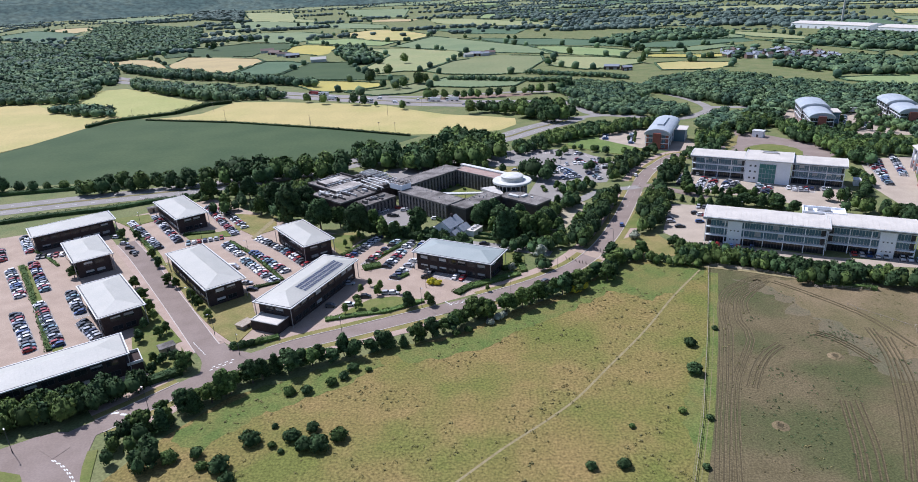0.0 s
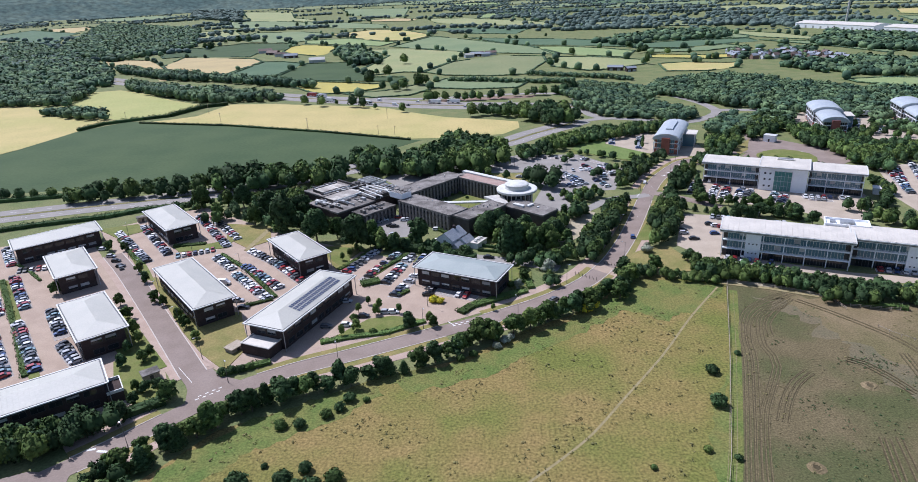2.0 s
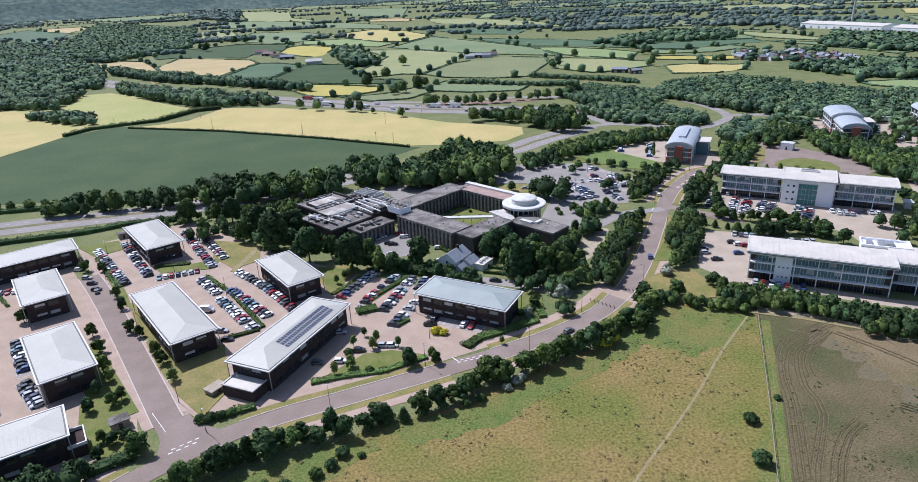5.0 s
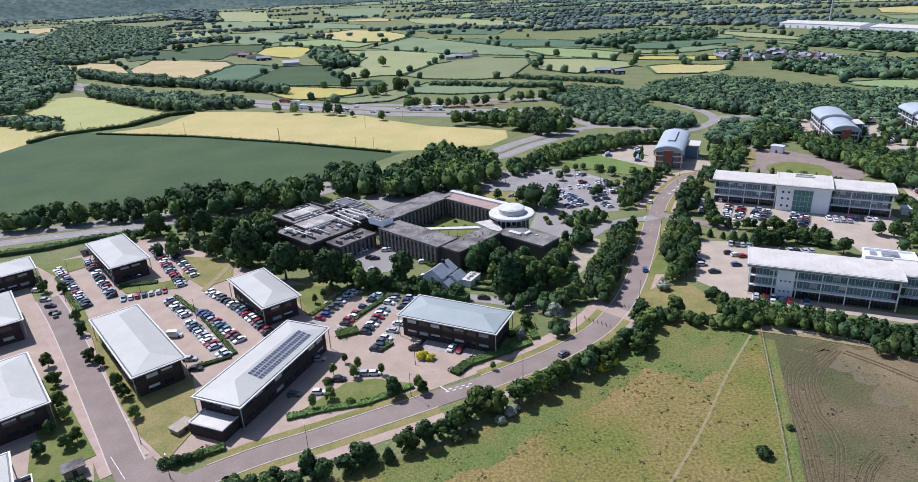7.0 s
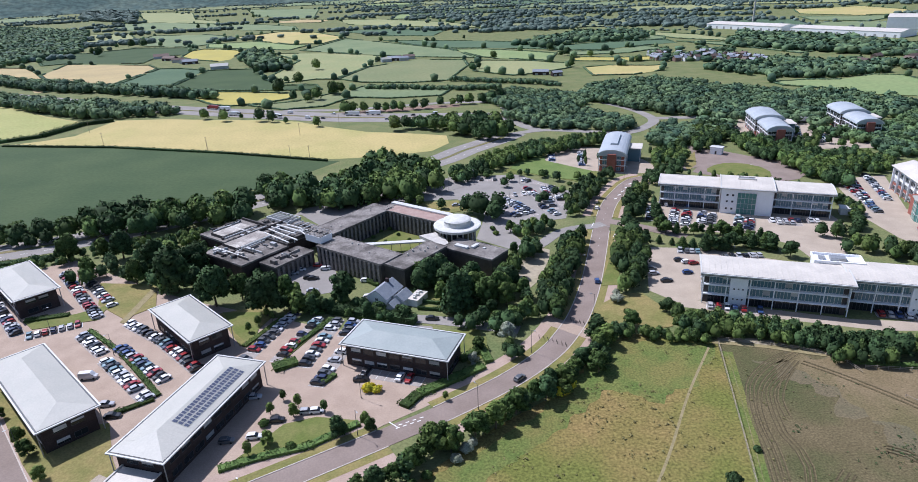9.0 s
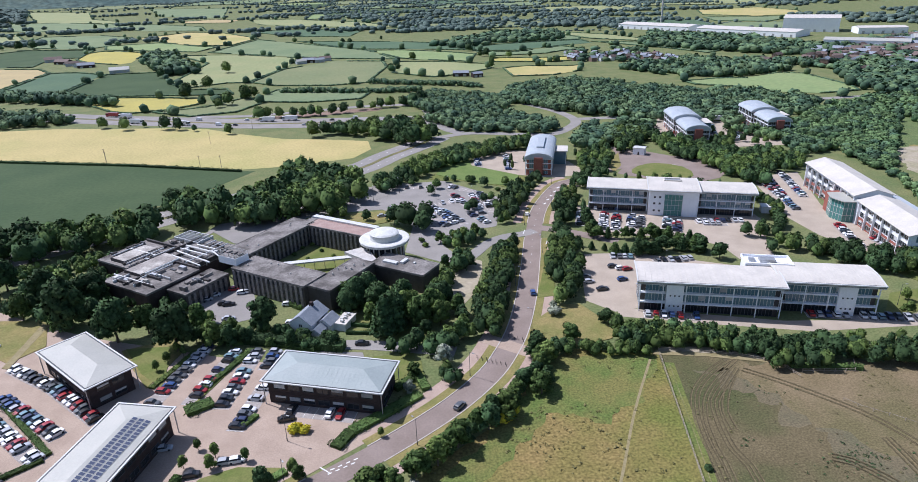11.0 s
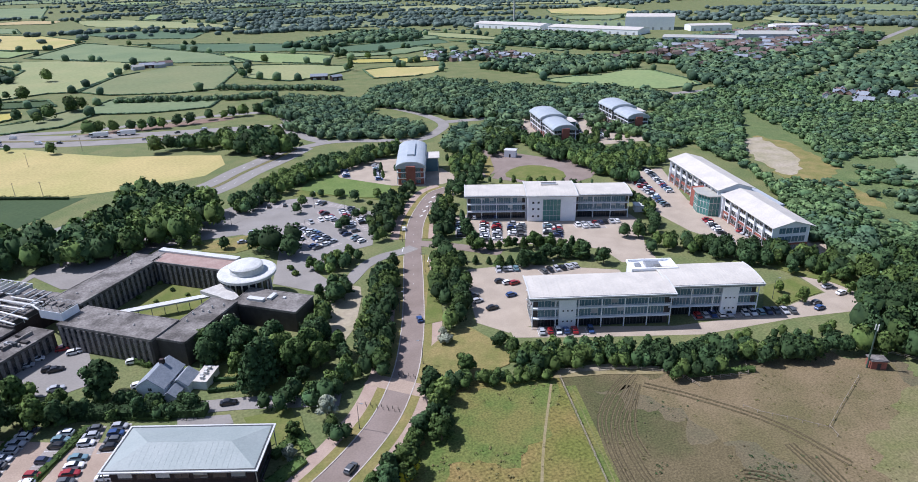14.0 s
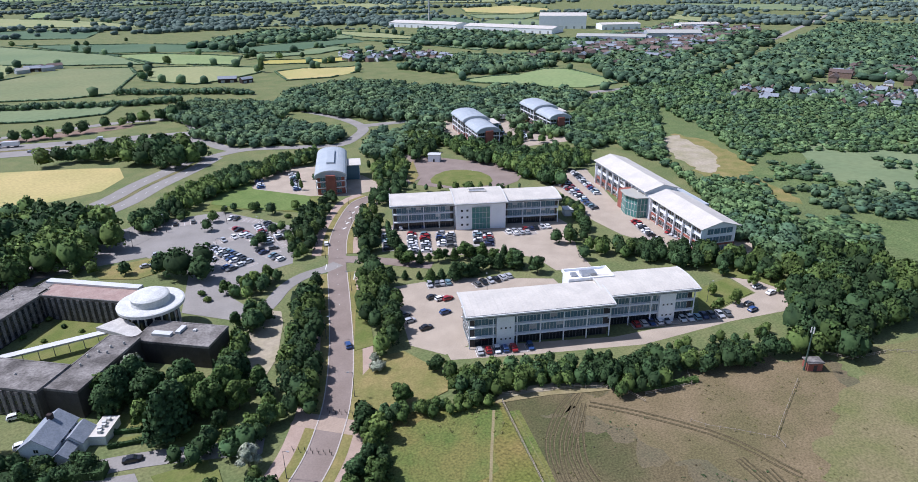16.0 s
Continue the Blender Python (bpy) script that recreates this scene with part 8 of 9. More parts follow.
tree("maple", -18.4, 192.8, 4.5)
tree("maple", -17.1, 190.3, 4.5)
tree("sapling", -47.0, 185.4, 4.5)
tree("maple", -42.8, 188.9, 4.5)
tree("sapling", -37.1, 203.3, 4.5)
tree("maple", -37.8, 199.3, 4.5)
tree("sapling", -29.7, 200.3, 4)
tree("young", 15.7, 224.3, 5)
tree("sapling", 3.3, 200.6, 3)
shrub(-18.0, 208.4, 2.6, "yellow")
shrub(-15.6, 207.5, 2, "yellow")
shrub(-45.1, 196.9, 2, "mid")
shrub(-36.7, 186.6, 2, "mid")
shrub(-79.6, 164.6, 2.2, "dark")
shrub(-76.9, 165.1, 2.4, "dark")
shrub(-71.9, 167.3, 2, "mid")
shrub(-74.2, 165.8, 2.2, "dark")
shrub(-68.2, 169.3, 1.4, "mid")
hedge([(-80, 164), (-73.2, 167), (-66.3, 170.3)], 1.5, 3, "mid")
tree("young", -136.1, 211.6, 5.175)
tree("young", -127.6, 201.0, 5.175)
tree("maple", -119.7, 190.0, 5.75)
tree("maple", -115.3, 184.1, 4.6)
tree("young", -115.9, 178.4, 4.6)
tree("maple", -107.7, 172.1, 4.6)
tree("maple", -106.5, 174.8, 4.6)
tree("thorn", -90.0, 152.2, 6.5)
tree("thorn", -94.3, 155.6, 5)
tree("young", -143.2, 240.9, 5.175)
tree("young", -135.9, 231.1, 5.175)
tree("young", -123.7, 213.4, 5.175)
tree("maple", -119.1, 210.5, 4.6)
tree("young", -108.2, 199.5, 5.175)
tree("young", -103.1, 193.6, 5.175)
tree("maple", -95.4, 183.6, 4.6)
tree("young", -113.0, 169.3, 5.175)
tree("maple", -101.9, 156.5, 4.025)
tree("young", -170.5, 266.5, 5.175)
tree("young", -162.7, 265.9, 4.6)
tree("young", -167.7, 222.7, 5.75)
tree("thorn", -99.3, 150.0, 4)
tree("thorn", -98.7, 155.7, 4)
hedge([(-99.5, 144.5), (-90.8, 151)], 2.4, 4, "dark")
grove([(-140, 118), (-131, 121.5), (-122, 123.5), (-112, 127), (-106, 131.5), (-98, 140.5), (-99.5, 146.5), (-107.5, 140), (-113.5, 136), (-124, 132), (-134, 128.5), (-142, 124)], 3.0, ('thorn', 'young', 'lime'), 6, 8.5)
hedge([(-168.9, 199.5), (-141.5, 165)], 1, 2.4, "mid")
hedge([(-199.8, 236.6), (-169.4, 199.5)], 1, 2.4, "mid")
hedge([(-182.8, 235.5), (-194.7, 245.9), (-205.1, 253.3)], 1, 1.4, "mid")
hedge([(-114.9, 257.9), (-98.7, 241.5), (-78.1, 214.9)], 1.1, 1.8, "mid")
hedge([(-172.8, 279.7), (-154.1, 257.4), (-146.5, 249.7)], 1.1, 2.4, "mid")
hedge([(-141.7, 268.8), (-127.5, 271.2)], 1.2, 3, "mid")
hedge([(-88.7, 207.4), (-78.9, 213.3)], 1.1, 2, "mid")
hedge([(-58.9, 238.3), (-49, 255.9)], 1, 2, "light")
hedge([(-43.9, 233.8), (-38.4, 242), (-31.6, 252.2)], 1.2, 2.2, "mid")
hedge([(-47.2, 223.7), (-40.4, 226.6)], 1.6, 5, "mid")
hedge([(-32, 213.3), (-28.1, 217.5)], 1.2, 2, "mid")
hedge([(-39.9, 257.6), (-31.9, 257), (-12.3, 246.3)], 1.2, 2, "mid")
tree("sapling", -44.2, 201.3, 4)
tree("sapling", -41.7, 207.4, 3.5)
tree("sapling", -59.1, 247.7, 4)
tree("sapling", -56.9, 251.8, 4)
tree("sapling", -52.5, 254.3, 4)
tree("sapling", -54.9, 257.3, 4)
grove([(22.7, 407.7), (42.9, 431.4), (64.4, 453.6), (92.8, 465.4), (115.9, 472.8), (138.7, 479.3), (132.9, 464.1), (108.8, 451.6), (90.1, 444.6), (76, 438.5), (55, 423.1), (42.2, 412.3), (27.2, 396.4)], 4.2, ('thorn', 'young', 'lime'), 5.5, 8.5)
grove([(-25.8, 397.2), (-7.7, 395.6), (13.2, 388.9), (13.3, 413.1), (-12.9, 453.8), (-26.7, 444.5)], 8, ('oak', 'ash'), 10, 13)
grove([(0, 548), (34, 536), (42, 508), (58, 492), (70, 510), (66, 548), (45, 562), (20, 560)], 6, ('oak', 'lime'), 7, 11)
grove([(120.6, 370.5), (148.9, 420.3), (178, 449.6), (170, 420), (156, 399.5), (144, 375), (130.6, 368.7)], 5.5, ('pine', 'thorn', 'lime'), 5, 8)
grove([(208.5, 415.6), (245.4, 406.1), (274.8, 385.6), (260.1, 364.7), (225.9, 381.1)], 6, ('pine', 'thorn', 'lime'), 5, 8)
grove([(243.6, 434.6), (270.6, 444.8), (247.2, 414.3)], 6, ('thorn', 'lime'), 5, 7)
tree("pine", 109.0, 433.0, 6)
tree("pine", 105.1, 417.7, 6)
tree("pine", 138.6, 425.6, 6)
tree("pine", 118.7, 402.7, 5)
tree("pine", 150.2, 431.1, 6)
tree("lime", 175.5, 476.6, 7)
tree("pine", 102.3, 423.1, 5)
tree("young", 117.0, 427.6, 5)
tree("thorn", 92.7, 391.1, 5)
tree("thorn", 77.3, 401.6, 4)
tree("thorn", 67.4, 406.4, 4)
tree("sapling", 25.4, 403.5, 4)
tree("sapling", 43.2, 406.0, 4)
tree("sapling", 46.5, 409.3, 4)
grove([(212.6, 460.6), (205.5, 417.3), (214.7, 377.3), (210.8, 359.2), (220.2, 341.8), (240.6, 380.7), (235, 416.3), (226.6, 443.3)], 4.4, ('pine', 'thorn'), 6, 9)
grove([(241.1, 397.7), (264.6, 401.1), (268.4, 378.7), (256.2, 363), (238.6, 365.4), (227.8, 372.8)], 5, ('pine', 'thorn'), 5, 8)
grove([(185.4, 454.3), (206.8, 486.3), (222.5, 481.4), (212.6, 453.1), (189.4, 431.6), (175.8, 428.6)], 5, ('pine', 'thorn'), 6, 9)
tree_row([(140, 388.2), (152, 386), (168, 372), (186, 358), (205, 352)], 5.5, ('pine', 'pine', 'young'), 4, 6, 1)
tree_row([(203.5, 328.9), (203.9, 318.6), (192.1, 299.3), (188.3, 289.6)], 4, ('thorn', 'lime', 'young'), 5, 7, 1)
grove([(41.6, 316.8), (46.6, 324.5), (55.2, 324.5), (62.9, 320.6), (61.9, 314.3), (54.2, 313.8), (47.1, 310.6)], 4.5, ('maple', 'lime', 'young'), 4.5, 6.5)
grove([(39.2, 288.1), (45, 302.5), (50.6, 301.2), (50.1, 292), (44.4, 286.8)], 4.5, ('oak', 'thorn'), 6, 9)
grove([(28, 262), (32.1, 277.7), (35.7, 285.1), (40.5, 286.8), (40.3, 280.1), (34, 268), (33, 256)], 4.2, ('lime', 'young'), 6, 9.5)
grove([(30, 236), (34, 250), (39, 258), (42, 252), (38, 238)], 5.2, ('lime', 'young'), 5, 7)
grove([(53.4, 279.8), (59.4, 294.2), (64.8, 300.7), (71.5, 307.1), (69.6, 297.5), (60.4, 275.2), (50.5, 251.6), (43.6, 237.7), (38.6, 240.3), (41.6, 256.1), (46.2, 267.2)], 3.8, ('lime', 'young', 'thorn'), 6, 9)
tree("young", 25.1, 401.2, 6)
tree("young", 36.3, 407.2, 6)
tree("young", 44.3, 408.9, 5)
tree("young", 50.7, 386.4, 6)
tree("young", 55.4, 396.0, 6)
tree("young", 74.3, 366.4, 5)
tree("young", 78.4, 367.7, 5)
tree("lime", 66.6, 357.7, 6)
tree("young", 63.0, 355.7, 5)
tree("thorn", 62.8, 405.7, 4)
tree("thorn", 74.5, 399.6, 5)
tree("lime", 81.1, 391.4, 6)
tree("lime", -5.3, 383.5, 8)
tree("lime", -0.8, 372.9, 8)
tree("young", 3.6, 365.0, 6)
shrub(241.8, 339.5, 1.2, "yellow")
shrub(224.9, 274.7, 1.2, "yellow")
shrub(223.8, 270.5, 1.2, "yellow")
shrub(86.1, 382.5, 2, "mid")
shrub(34.9, 324.3, 2, "mid")
shrub(35.6, 318.5, 2, "light")
shrub(-16.2, 331.5, 1.5, "mid")
shrub(-12.0, 334.1, 1.5, "light")
shrub(-19.5, 325.1, 1.6, "mid")
shrub(-22.7, 337.6, 1.6, "mid")
shrub(-8.1, 326.1, 1.4, "dark")
shrub(-14.0, 319.4, 1.2, "light")
shrub(-3.4, 319.6, 1.2, "light")
shrub(-24.9, 324.6, 1.8, "mid")
shrub(-1.2, 327.0, 1.2, "mid")
shrub(2.3, 308.6, 1.2, "dark")
shrub(5.7, 308.5, 1.2, "mid")
hedge([(-11.8, 278.2), (-5, 276.1), (8.5, 268.5)], 2.2, 1.6, "dark")
hedge([(-2.5, 268.7), (-3.3, 260.3), (6.1, 256.5)], 1.5, 1, "dark")
hedge([(-2.2, 254.2), (7.6, 251.3)], 1.4, 1, "dark")
hedge([(-22.3, 281.7), (-17.1, 275.5), (-15.1, 280.4)], 1.5, 1.4, "mid")
tree_row([(-31.5, 265.3), (-23.3, 258.8), (-17.5, 256.2), (-11.6, 251.5), (-5.3, 250.8)], 3.6, ('thorn', 'young'), 2.6, 3.6, 0.6)
grove([(-111.6, 343.4), (-102.1, 353), (-80.4, 323.1), (-57, 288.5), (-43.4, 270.7), (-34.5, 266.7), (-17.3, 256.9), (-5, 251.7), (-7.2, 244.2), (-25.2, 252.6), (-42, 258.5), (-60.8, 272.3), (-75.9, 282.4), (-90.9, 297.5)], 4.6, ('thorn', 'young'), 3, 5.5)
grove([(-176.8, 319.5), (-153.2, 330.8), (-124.5, 342.6), (-104.3, 346), (-98.8, 335.3), (-117.5, 329.2), (-146, 319.8), (-171.7, 309.8)], 4.6, ('thorn', 'young'), 3, 5)
grove([(84.5, 228.7), (97.4, 227.1), (111.7, 218.3), (127.4, 210.9), (133.2, 210.7), (130.8, 205.1), (112.5, 209.4), (95.1, 218.5), (84, 224.9)], 4, ('thorn', 'young', 'lime'), 5, 7)
tree("maple", 276.2, 483.0, 5)
tree("young", 261.7, 458.4, 6)
tree("maple", 275.8, 461.0, 6)
tree("young", 268.3, 445.7, 6)
tree("maple", 259.9, 443.7, 5)
tree("young", 267.3, 430.9, 6)
tree("lime", 282.6, 443.7, 6)
tree("thorn", 240.7, 438.3, 6)
tree("thorn", 246.0, 427.5, 7)
tree("thorn", 251.1, 420.4, 7)
tree("young", 269.8, 421.7, 6)
tree("maple", 278.4, 423.1, 5)
tree("young", 216.8, 455.0, 6)
tree("maple", 224.9, 476.1, 5)
tree("young", 240.9, 508.0, 5)
tree("maple", 280.1, 496.9, 5)
tree("young", 291.9, 488.5, 5)

# ---- trees among the near fields and along the motorway ----
tree("ash", -108.7, 946.6, 15.1)
tree("ash", -116.5, 824.0, 14.0)
tree("ash", -133.2, 840.2, 8.0)
tree("ash", -130.0, 766.4, 16.1)
tree("oak", -186.3, 938.0, 12.5)
tree("ash", -107.4, 711.3, 10.8)
tree("oak", -83.7, 705.3, 13.4)
tree("ash", -91.6, 695.0, 9.2)
tree("ash", -69.8, 731.8, 15.2)
tree("ash", -62.7, 743.4, 11.2)
tree("ash", 89.3, 858.9, 11.3)
tree("ash", 99.4, 874.7, 8.2)
tree("oak", 132.9, 971.4, 11.0)
tree("oak", -28.4, 1317.6, 9.8)
tree("ash", 0.7, 1276.3, 8.3)
tree("ash", 54.2, 1262.6, 9.4)
tree("ash", 67.2, 1256.1, 9.3)
tree("ash", 125.8, 1293.0, 7.2)
tree("oak", -446.6, 1954.3, 11.1)
tree("ash", -491.5, 2504.3, 14.1)
tree("ash", -511.3, 1469.5, 17.3)
tree("oak", -534.1, 1465.8, 17.3)
tree("oak", -472.2, 1450.9, 11.3)
tree("ash", -569.6, 1482.5, 8.8)
tree("ash", -534.7, 1310.5, 18.0)
tree("ash", -560.6, 1345.3, 13.5)
tree("ash", -552.1, 2023.2, 13.5)
tree("ash", 227.9, 1036.9, 11.8)
tree("ash", 235.4, 963.1, 12.0)
tree("oak", 225.9, 958.8, 8.3)
tree("ash", 258.7, 929.8, 9.9)
tree("ash", 287.6, 926.0, 8.1)
tree("ash", 299.5, 863.1, 7.7)
tree("pine", 208.5, 837.0, 16.1)
tree("ash", -174.8, 637.1, 10.0)
tree("ash", -154.7, 622.8, 10.9)
tree("ash", -141.4, 629.8, 4.9)
tree("ash", -122.3, 612.6, 11.8)
tree("oak", -111.6, 607.2, 10.5)
tree("ash", -98.3, 598.2, 5.7)
tree("oak", -70.7, 577.6, 8.8)
tree("ash", -50.8, 626.6, 11.9)
tree("ash", -44.6, 630.5, 10.0)
tree("ash", -34.9, 628.3, 10.0)
tree("ash", -22.9, 626.7, 8.9)
tree("ash", -14.8, 623.6, 8.9)
tree("oak", -8.1, 625.5, 9.9)
tree("ash", -1.7, 623.5, 8.9)
tree("oak", 10.0, 626.7, 9.9)
tree("oak", 19.1, 627.5, 9.9)
tree("oak", 33.6, 636.5, 9.1)
tree("ash", 45.3, 636.1, 7.1)
tree("oak", 52.1, 639.0, 9.1)
tree("ash", 60.6, 638.5, 10.2)
tree("ash", 72.1, 641.2, 9.2)
tree("ash", 81.0, 640.6, 11.3)
tree("ash", 90.1, 648.0, 12.5)
tree("ash", -7.7, 544.4, 12.6)
tree("lime", 0.7, 548.6, 11.1)
tree("ash", 8.2, 550.3, 9.4)
tree("oak", 14.5, 543.1, 10.1)
tree("lime", 20.7, 536.0, 10.8)
tree("ash", 28.8, 537.4, 10.0)
tree("lime", 35.4, 520.5, 12.0)
tree("oak", 41.4, 513.7, 11.9)
tree("lime", 49.2, 524.6, 14.2)
tree("ash", 54.0, 523.2, 17.0)
tree("oak", 58.0, 497.3, 16.1)
tree("lime", 67.0, 497.6, 13.5)
tree("lime", 74.3, 508.8, 11.9)
tree("ash", 65.3, 514.4, 16.8)

wood_mesh("field_trees", FAR_TREES, "grove", TONES["stand"], "many single trees along roads and hedges beyond the estate", "trees")

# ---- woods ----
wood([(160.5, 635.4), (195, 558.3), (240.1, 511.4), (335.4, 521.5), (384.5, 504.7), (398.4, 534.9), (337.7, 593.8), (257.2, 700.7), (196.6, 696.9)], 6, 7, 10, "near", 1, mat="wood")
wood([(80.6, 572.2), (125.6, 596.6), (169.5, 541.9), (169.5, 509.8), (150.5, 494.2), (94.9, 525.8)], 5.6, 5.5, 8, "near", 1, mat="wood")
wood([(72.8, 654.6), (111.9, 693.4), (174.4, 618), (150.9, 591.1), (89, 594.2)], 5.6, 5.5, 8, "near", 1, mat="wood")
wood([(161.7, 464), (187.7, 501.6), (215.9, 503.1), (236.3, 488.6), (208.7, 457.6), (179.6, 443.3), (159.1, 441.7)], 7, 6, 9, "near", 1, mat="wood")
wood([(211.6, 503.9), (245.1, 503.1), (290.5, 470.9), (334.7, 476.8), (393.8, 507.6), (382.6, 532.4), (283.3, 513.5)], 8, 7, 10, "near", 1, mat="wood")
wood([(273.7, 455.6), (328.3, 462.7), (385.3, 505.5), (417.6, 457.9), (331.3, 375.6), (289.6, 326.3), (276.7, 276.7), (235.1, 230.1), (227.8, 241.9), (276.6, 304.1), (297, 349.7), (303.7, 394.9), (276.7, 387.6), (289.3, 424.1)], 5, 4, 7, "near", 1, mat="scrub")
wood([(420.9, 460.7), (529, 468.2), (606.1, 294.7), (470.7, 245.1), (394.6, 307.6), (358.7, 322.9), (333.5, 313.2), (371, 361.2)], 4.4, 1.8, 5, "bush", 0.68, mat="scrub")
wood([(348.4, 312), (388.6, 304), (472.6, 245.7), (288.8, 178.3), (261.7, 229.9), (289.9, 262.1)], 4.8, 1.4, 3.2, "bush", 0.3, mat="scrub")
wood([(294.3, 314.3), (315.7, 297.1), (267.3, 233.2), (237.9, 194.7), (228.9, 210.7), (253.1, 242.8)], 4.4, 1.5, 4, "bush", 0.6, mat="scrub")
wood([(309.3, 276.2), (332.2, 265.1), (351.6, 233.3), (367.6, 207.3), (343.4, 198.5), (309, 230.4), (299.2, 251.9)], 4.6, 2.5, 5, "bush", 0.8, mat="wood")
wood([(277, 308.2), (285.4, 293.1), (273.9, 265.5), (251.6, 239.5), (241.3, 218.3), (233.7, 205.1), (218.7, 209.4), (226.5, 228.2), (244.9, 260)], 5.2, 5, 8, "near", 1, mat="scrub")
wood([(318.5, 299), (319, 263.4), (332.2, 224.3), (282.8, 202), (266.1, 220.1), (281.9, 258.4)], 4.8, 1.2, 2.6, "bush", 0.28, mat="scrub")
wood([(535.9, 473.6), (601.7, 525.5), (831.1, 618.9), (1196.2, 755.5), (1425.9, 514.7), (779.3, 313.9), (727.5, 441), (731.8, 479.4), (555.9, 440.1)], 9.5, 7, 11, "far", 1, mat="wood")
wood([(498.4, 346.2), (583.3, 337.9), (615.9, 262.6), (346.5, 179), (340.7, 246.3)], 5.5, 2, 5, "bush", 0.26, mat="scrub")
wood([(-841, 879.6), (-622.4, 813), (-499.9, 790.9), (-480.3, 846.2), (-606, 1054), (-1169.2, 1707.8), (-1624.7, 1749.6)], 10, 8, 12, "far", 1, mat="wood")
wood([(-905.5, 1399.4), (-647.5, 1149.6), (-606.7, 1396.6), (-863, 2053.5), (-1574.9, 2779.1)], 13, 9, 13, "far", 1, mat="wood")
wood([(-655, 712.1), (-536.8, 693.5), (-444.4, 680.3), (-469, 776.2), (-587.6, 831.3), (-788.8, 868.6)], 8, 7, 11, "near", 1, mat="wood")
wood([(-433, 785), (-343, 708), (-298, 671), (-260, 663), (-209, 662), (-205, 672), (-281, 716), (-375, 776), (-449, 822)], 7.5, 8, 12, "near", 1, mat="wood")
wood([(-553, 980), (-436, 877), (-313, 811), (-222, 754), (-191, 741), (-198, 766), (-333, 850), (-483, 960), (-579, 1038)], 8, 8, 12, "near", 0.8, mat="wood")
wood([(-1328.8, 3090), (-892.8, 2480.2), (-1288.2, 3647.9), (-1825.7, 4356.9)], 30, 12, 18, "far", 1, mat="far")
wood([(-241.7, 1100), (-178.5, 942.3), (-137.5, 956.6), (-165.9, 1028.2), (-211.4, 1185.8), (-253.5, 1236.6)], 11, 9, 14, "far", 1, mat="wood")
wood([(-439.7, 631.5), (-380.2, 598.1), (-354.5, 596), (-380.2, 635.2), (-443.2, 651.9)], 8, 6, 9, "near", 1, mat="wood")
wood([(348.2, 949.5), (455.9, 1019.8), (454, 904.9), (469.9, 806), (453.6, 752.3), (410.8, 744.9), (398.1, 801.1), (356.1, 835.4), (315.3, 843.9)], 11, 5, 8, "far", 0.42, mat="wood")
wood([(189.4, 1139.3), (224.2, 1075.4), (294.3, 1114.7), (413.3, 1128.9), (453.6, 1255.4), (334.4, 1283.2)], 13, 8, 12, "far", 1, mat="wood")
wood([(470.9, 975.9), (598.2, 758.9), (681.6, 827.1), (664.6, 974.6), (575.7, 1127.4)], 12, 8, 11, "far", 1, mat="wood")
wood([(563.1, 719.5), (494.3, 572.4), (574.3, 536.3), (650.4, 557.6), (933.6, 685.4), (759, 682.6), (686.3, 739.9)], 10, 6, 9, "far", 0.5, mat="wood")
wood([(313.4, 684), (351.3, 634.2), (416.3, 539.1), (464.2, 542.7), (544.5, 512.8), (574.3, 536.3), (559.9, 561.8), (475.6, 542.5), (412.2, 534.7), (351.3, 634.2)], 8, 6, 9, "far", 0.8, mat="wood")
wood([(392.8, 506.4), (451.5, 526.5), (587.9, 518.4), (534.1, 466), (417.8, 451.9)], 6, 4, 7, "bush", 0.85, mat="scrub")
wood([(484.3, 430.1), (575.6, 334.9), (678.1, 321.6), (657.1, 371.7), (547.7, 451.7)], 8, 5, 9, "far", 0.55, mat="wood")

wood([(590, 600), (700, 600), (860, 670), (1010, 730), (1030, 960), (860, 900), (700, 850), (610, 780)], 13, 6, 10, "far", 0.55, mat="wood", label="garden and street trees among town houses")
wood([(640, 330), (1000, 330), (1000, 480), (700, 480)], 13, 6, 10, "far", 0.6, mat="wood", label="garden and street trees among town houses")

wood([(-37.6, 757.2), (-9.0, 744.5), (22.6, 729.8), (59.2, 715.1), (99.7, 704.4), (101.9, 716.2), (60.6, 726.9), (23.3, 740.3), (-8.8, 755.1), (-37.8, 766.4)], 4.2, 4, 6.5, "near", 1, mat="wood", label="tall thick hedge between fields")
wood([(54.0, 780.1), (81.2, 765.6), (115.0, 743.0), (161.9, 708.0), (164.6, 717.3), (117.4, 754.7), (82.7, 776.0), (54.9, 788.9)], 4.2, 4, 6, "near", 1, mat="wood", label="tall thick hedge between fields")

wood([(544.9, 679.1), (478.7, 560.7), (488.0, 522.8), (563.7, 546.1), (669.2, 585.6), (691.9, 644.6), (627.6, 697.8)], 8, 6, 9.5, "far", 0.7, mat="wood", label="trees between field and town")
wood([(343.5, 768.6), (373.9, 681.0), (430.1, 664.0), (481.3, 678.0), (543.8, 679.9), (561.6, 731.3), (478.2, 777.4), (410.1, 806.1)], 8, 6, 9.5, "far", 0.72, mat="wood", label="trees round the village fields")

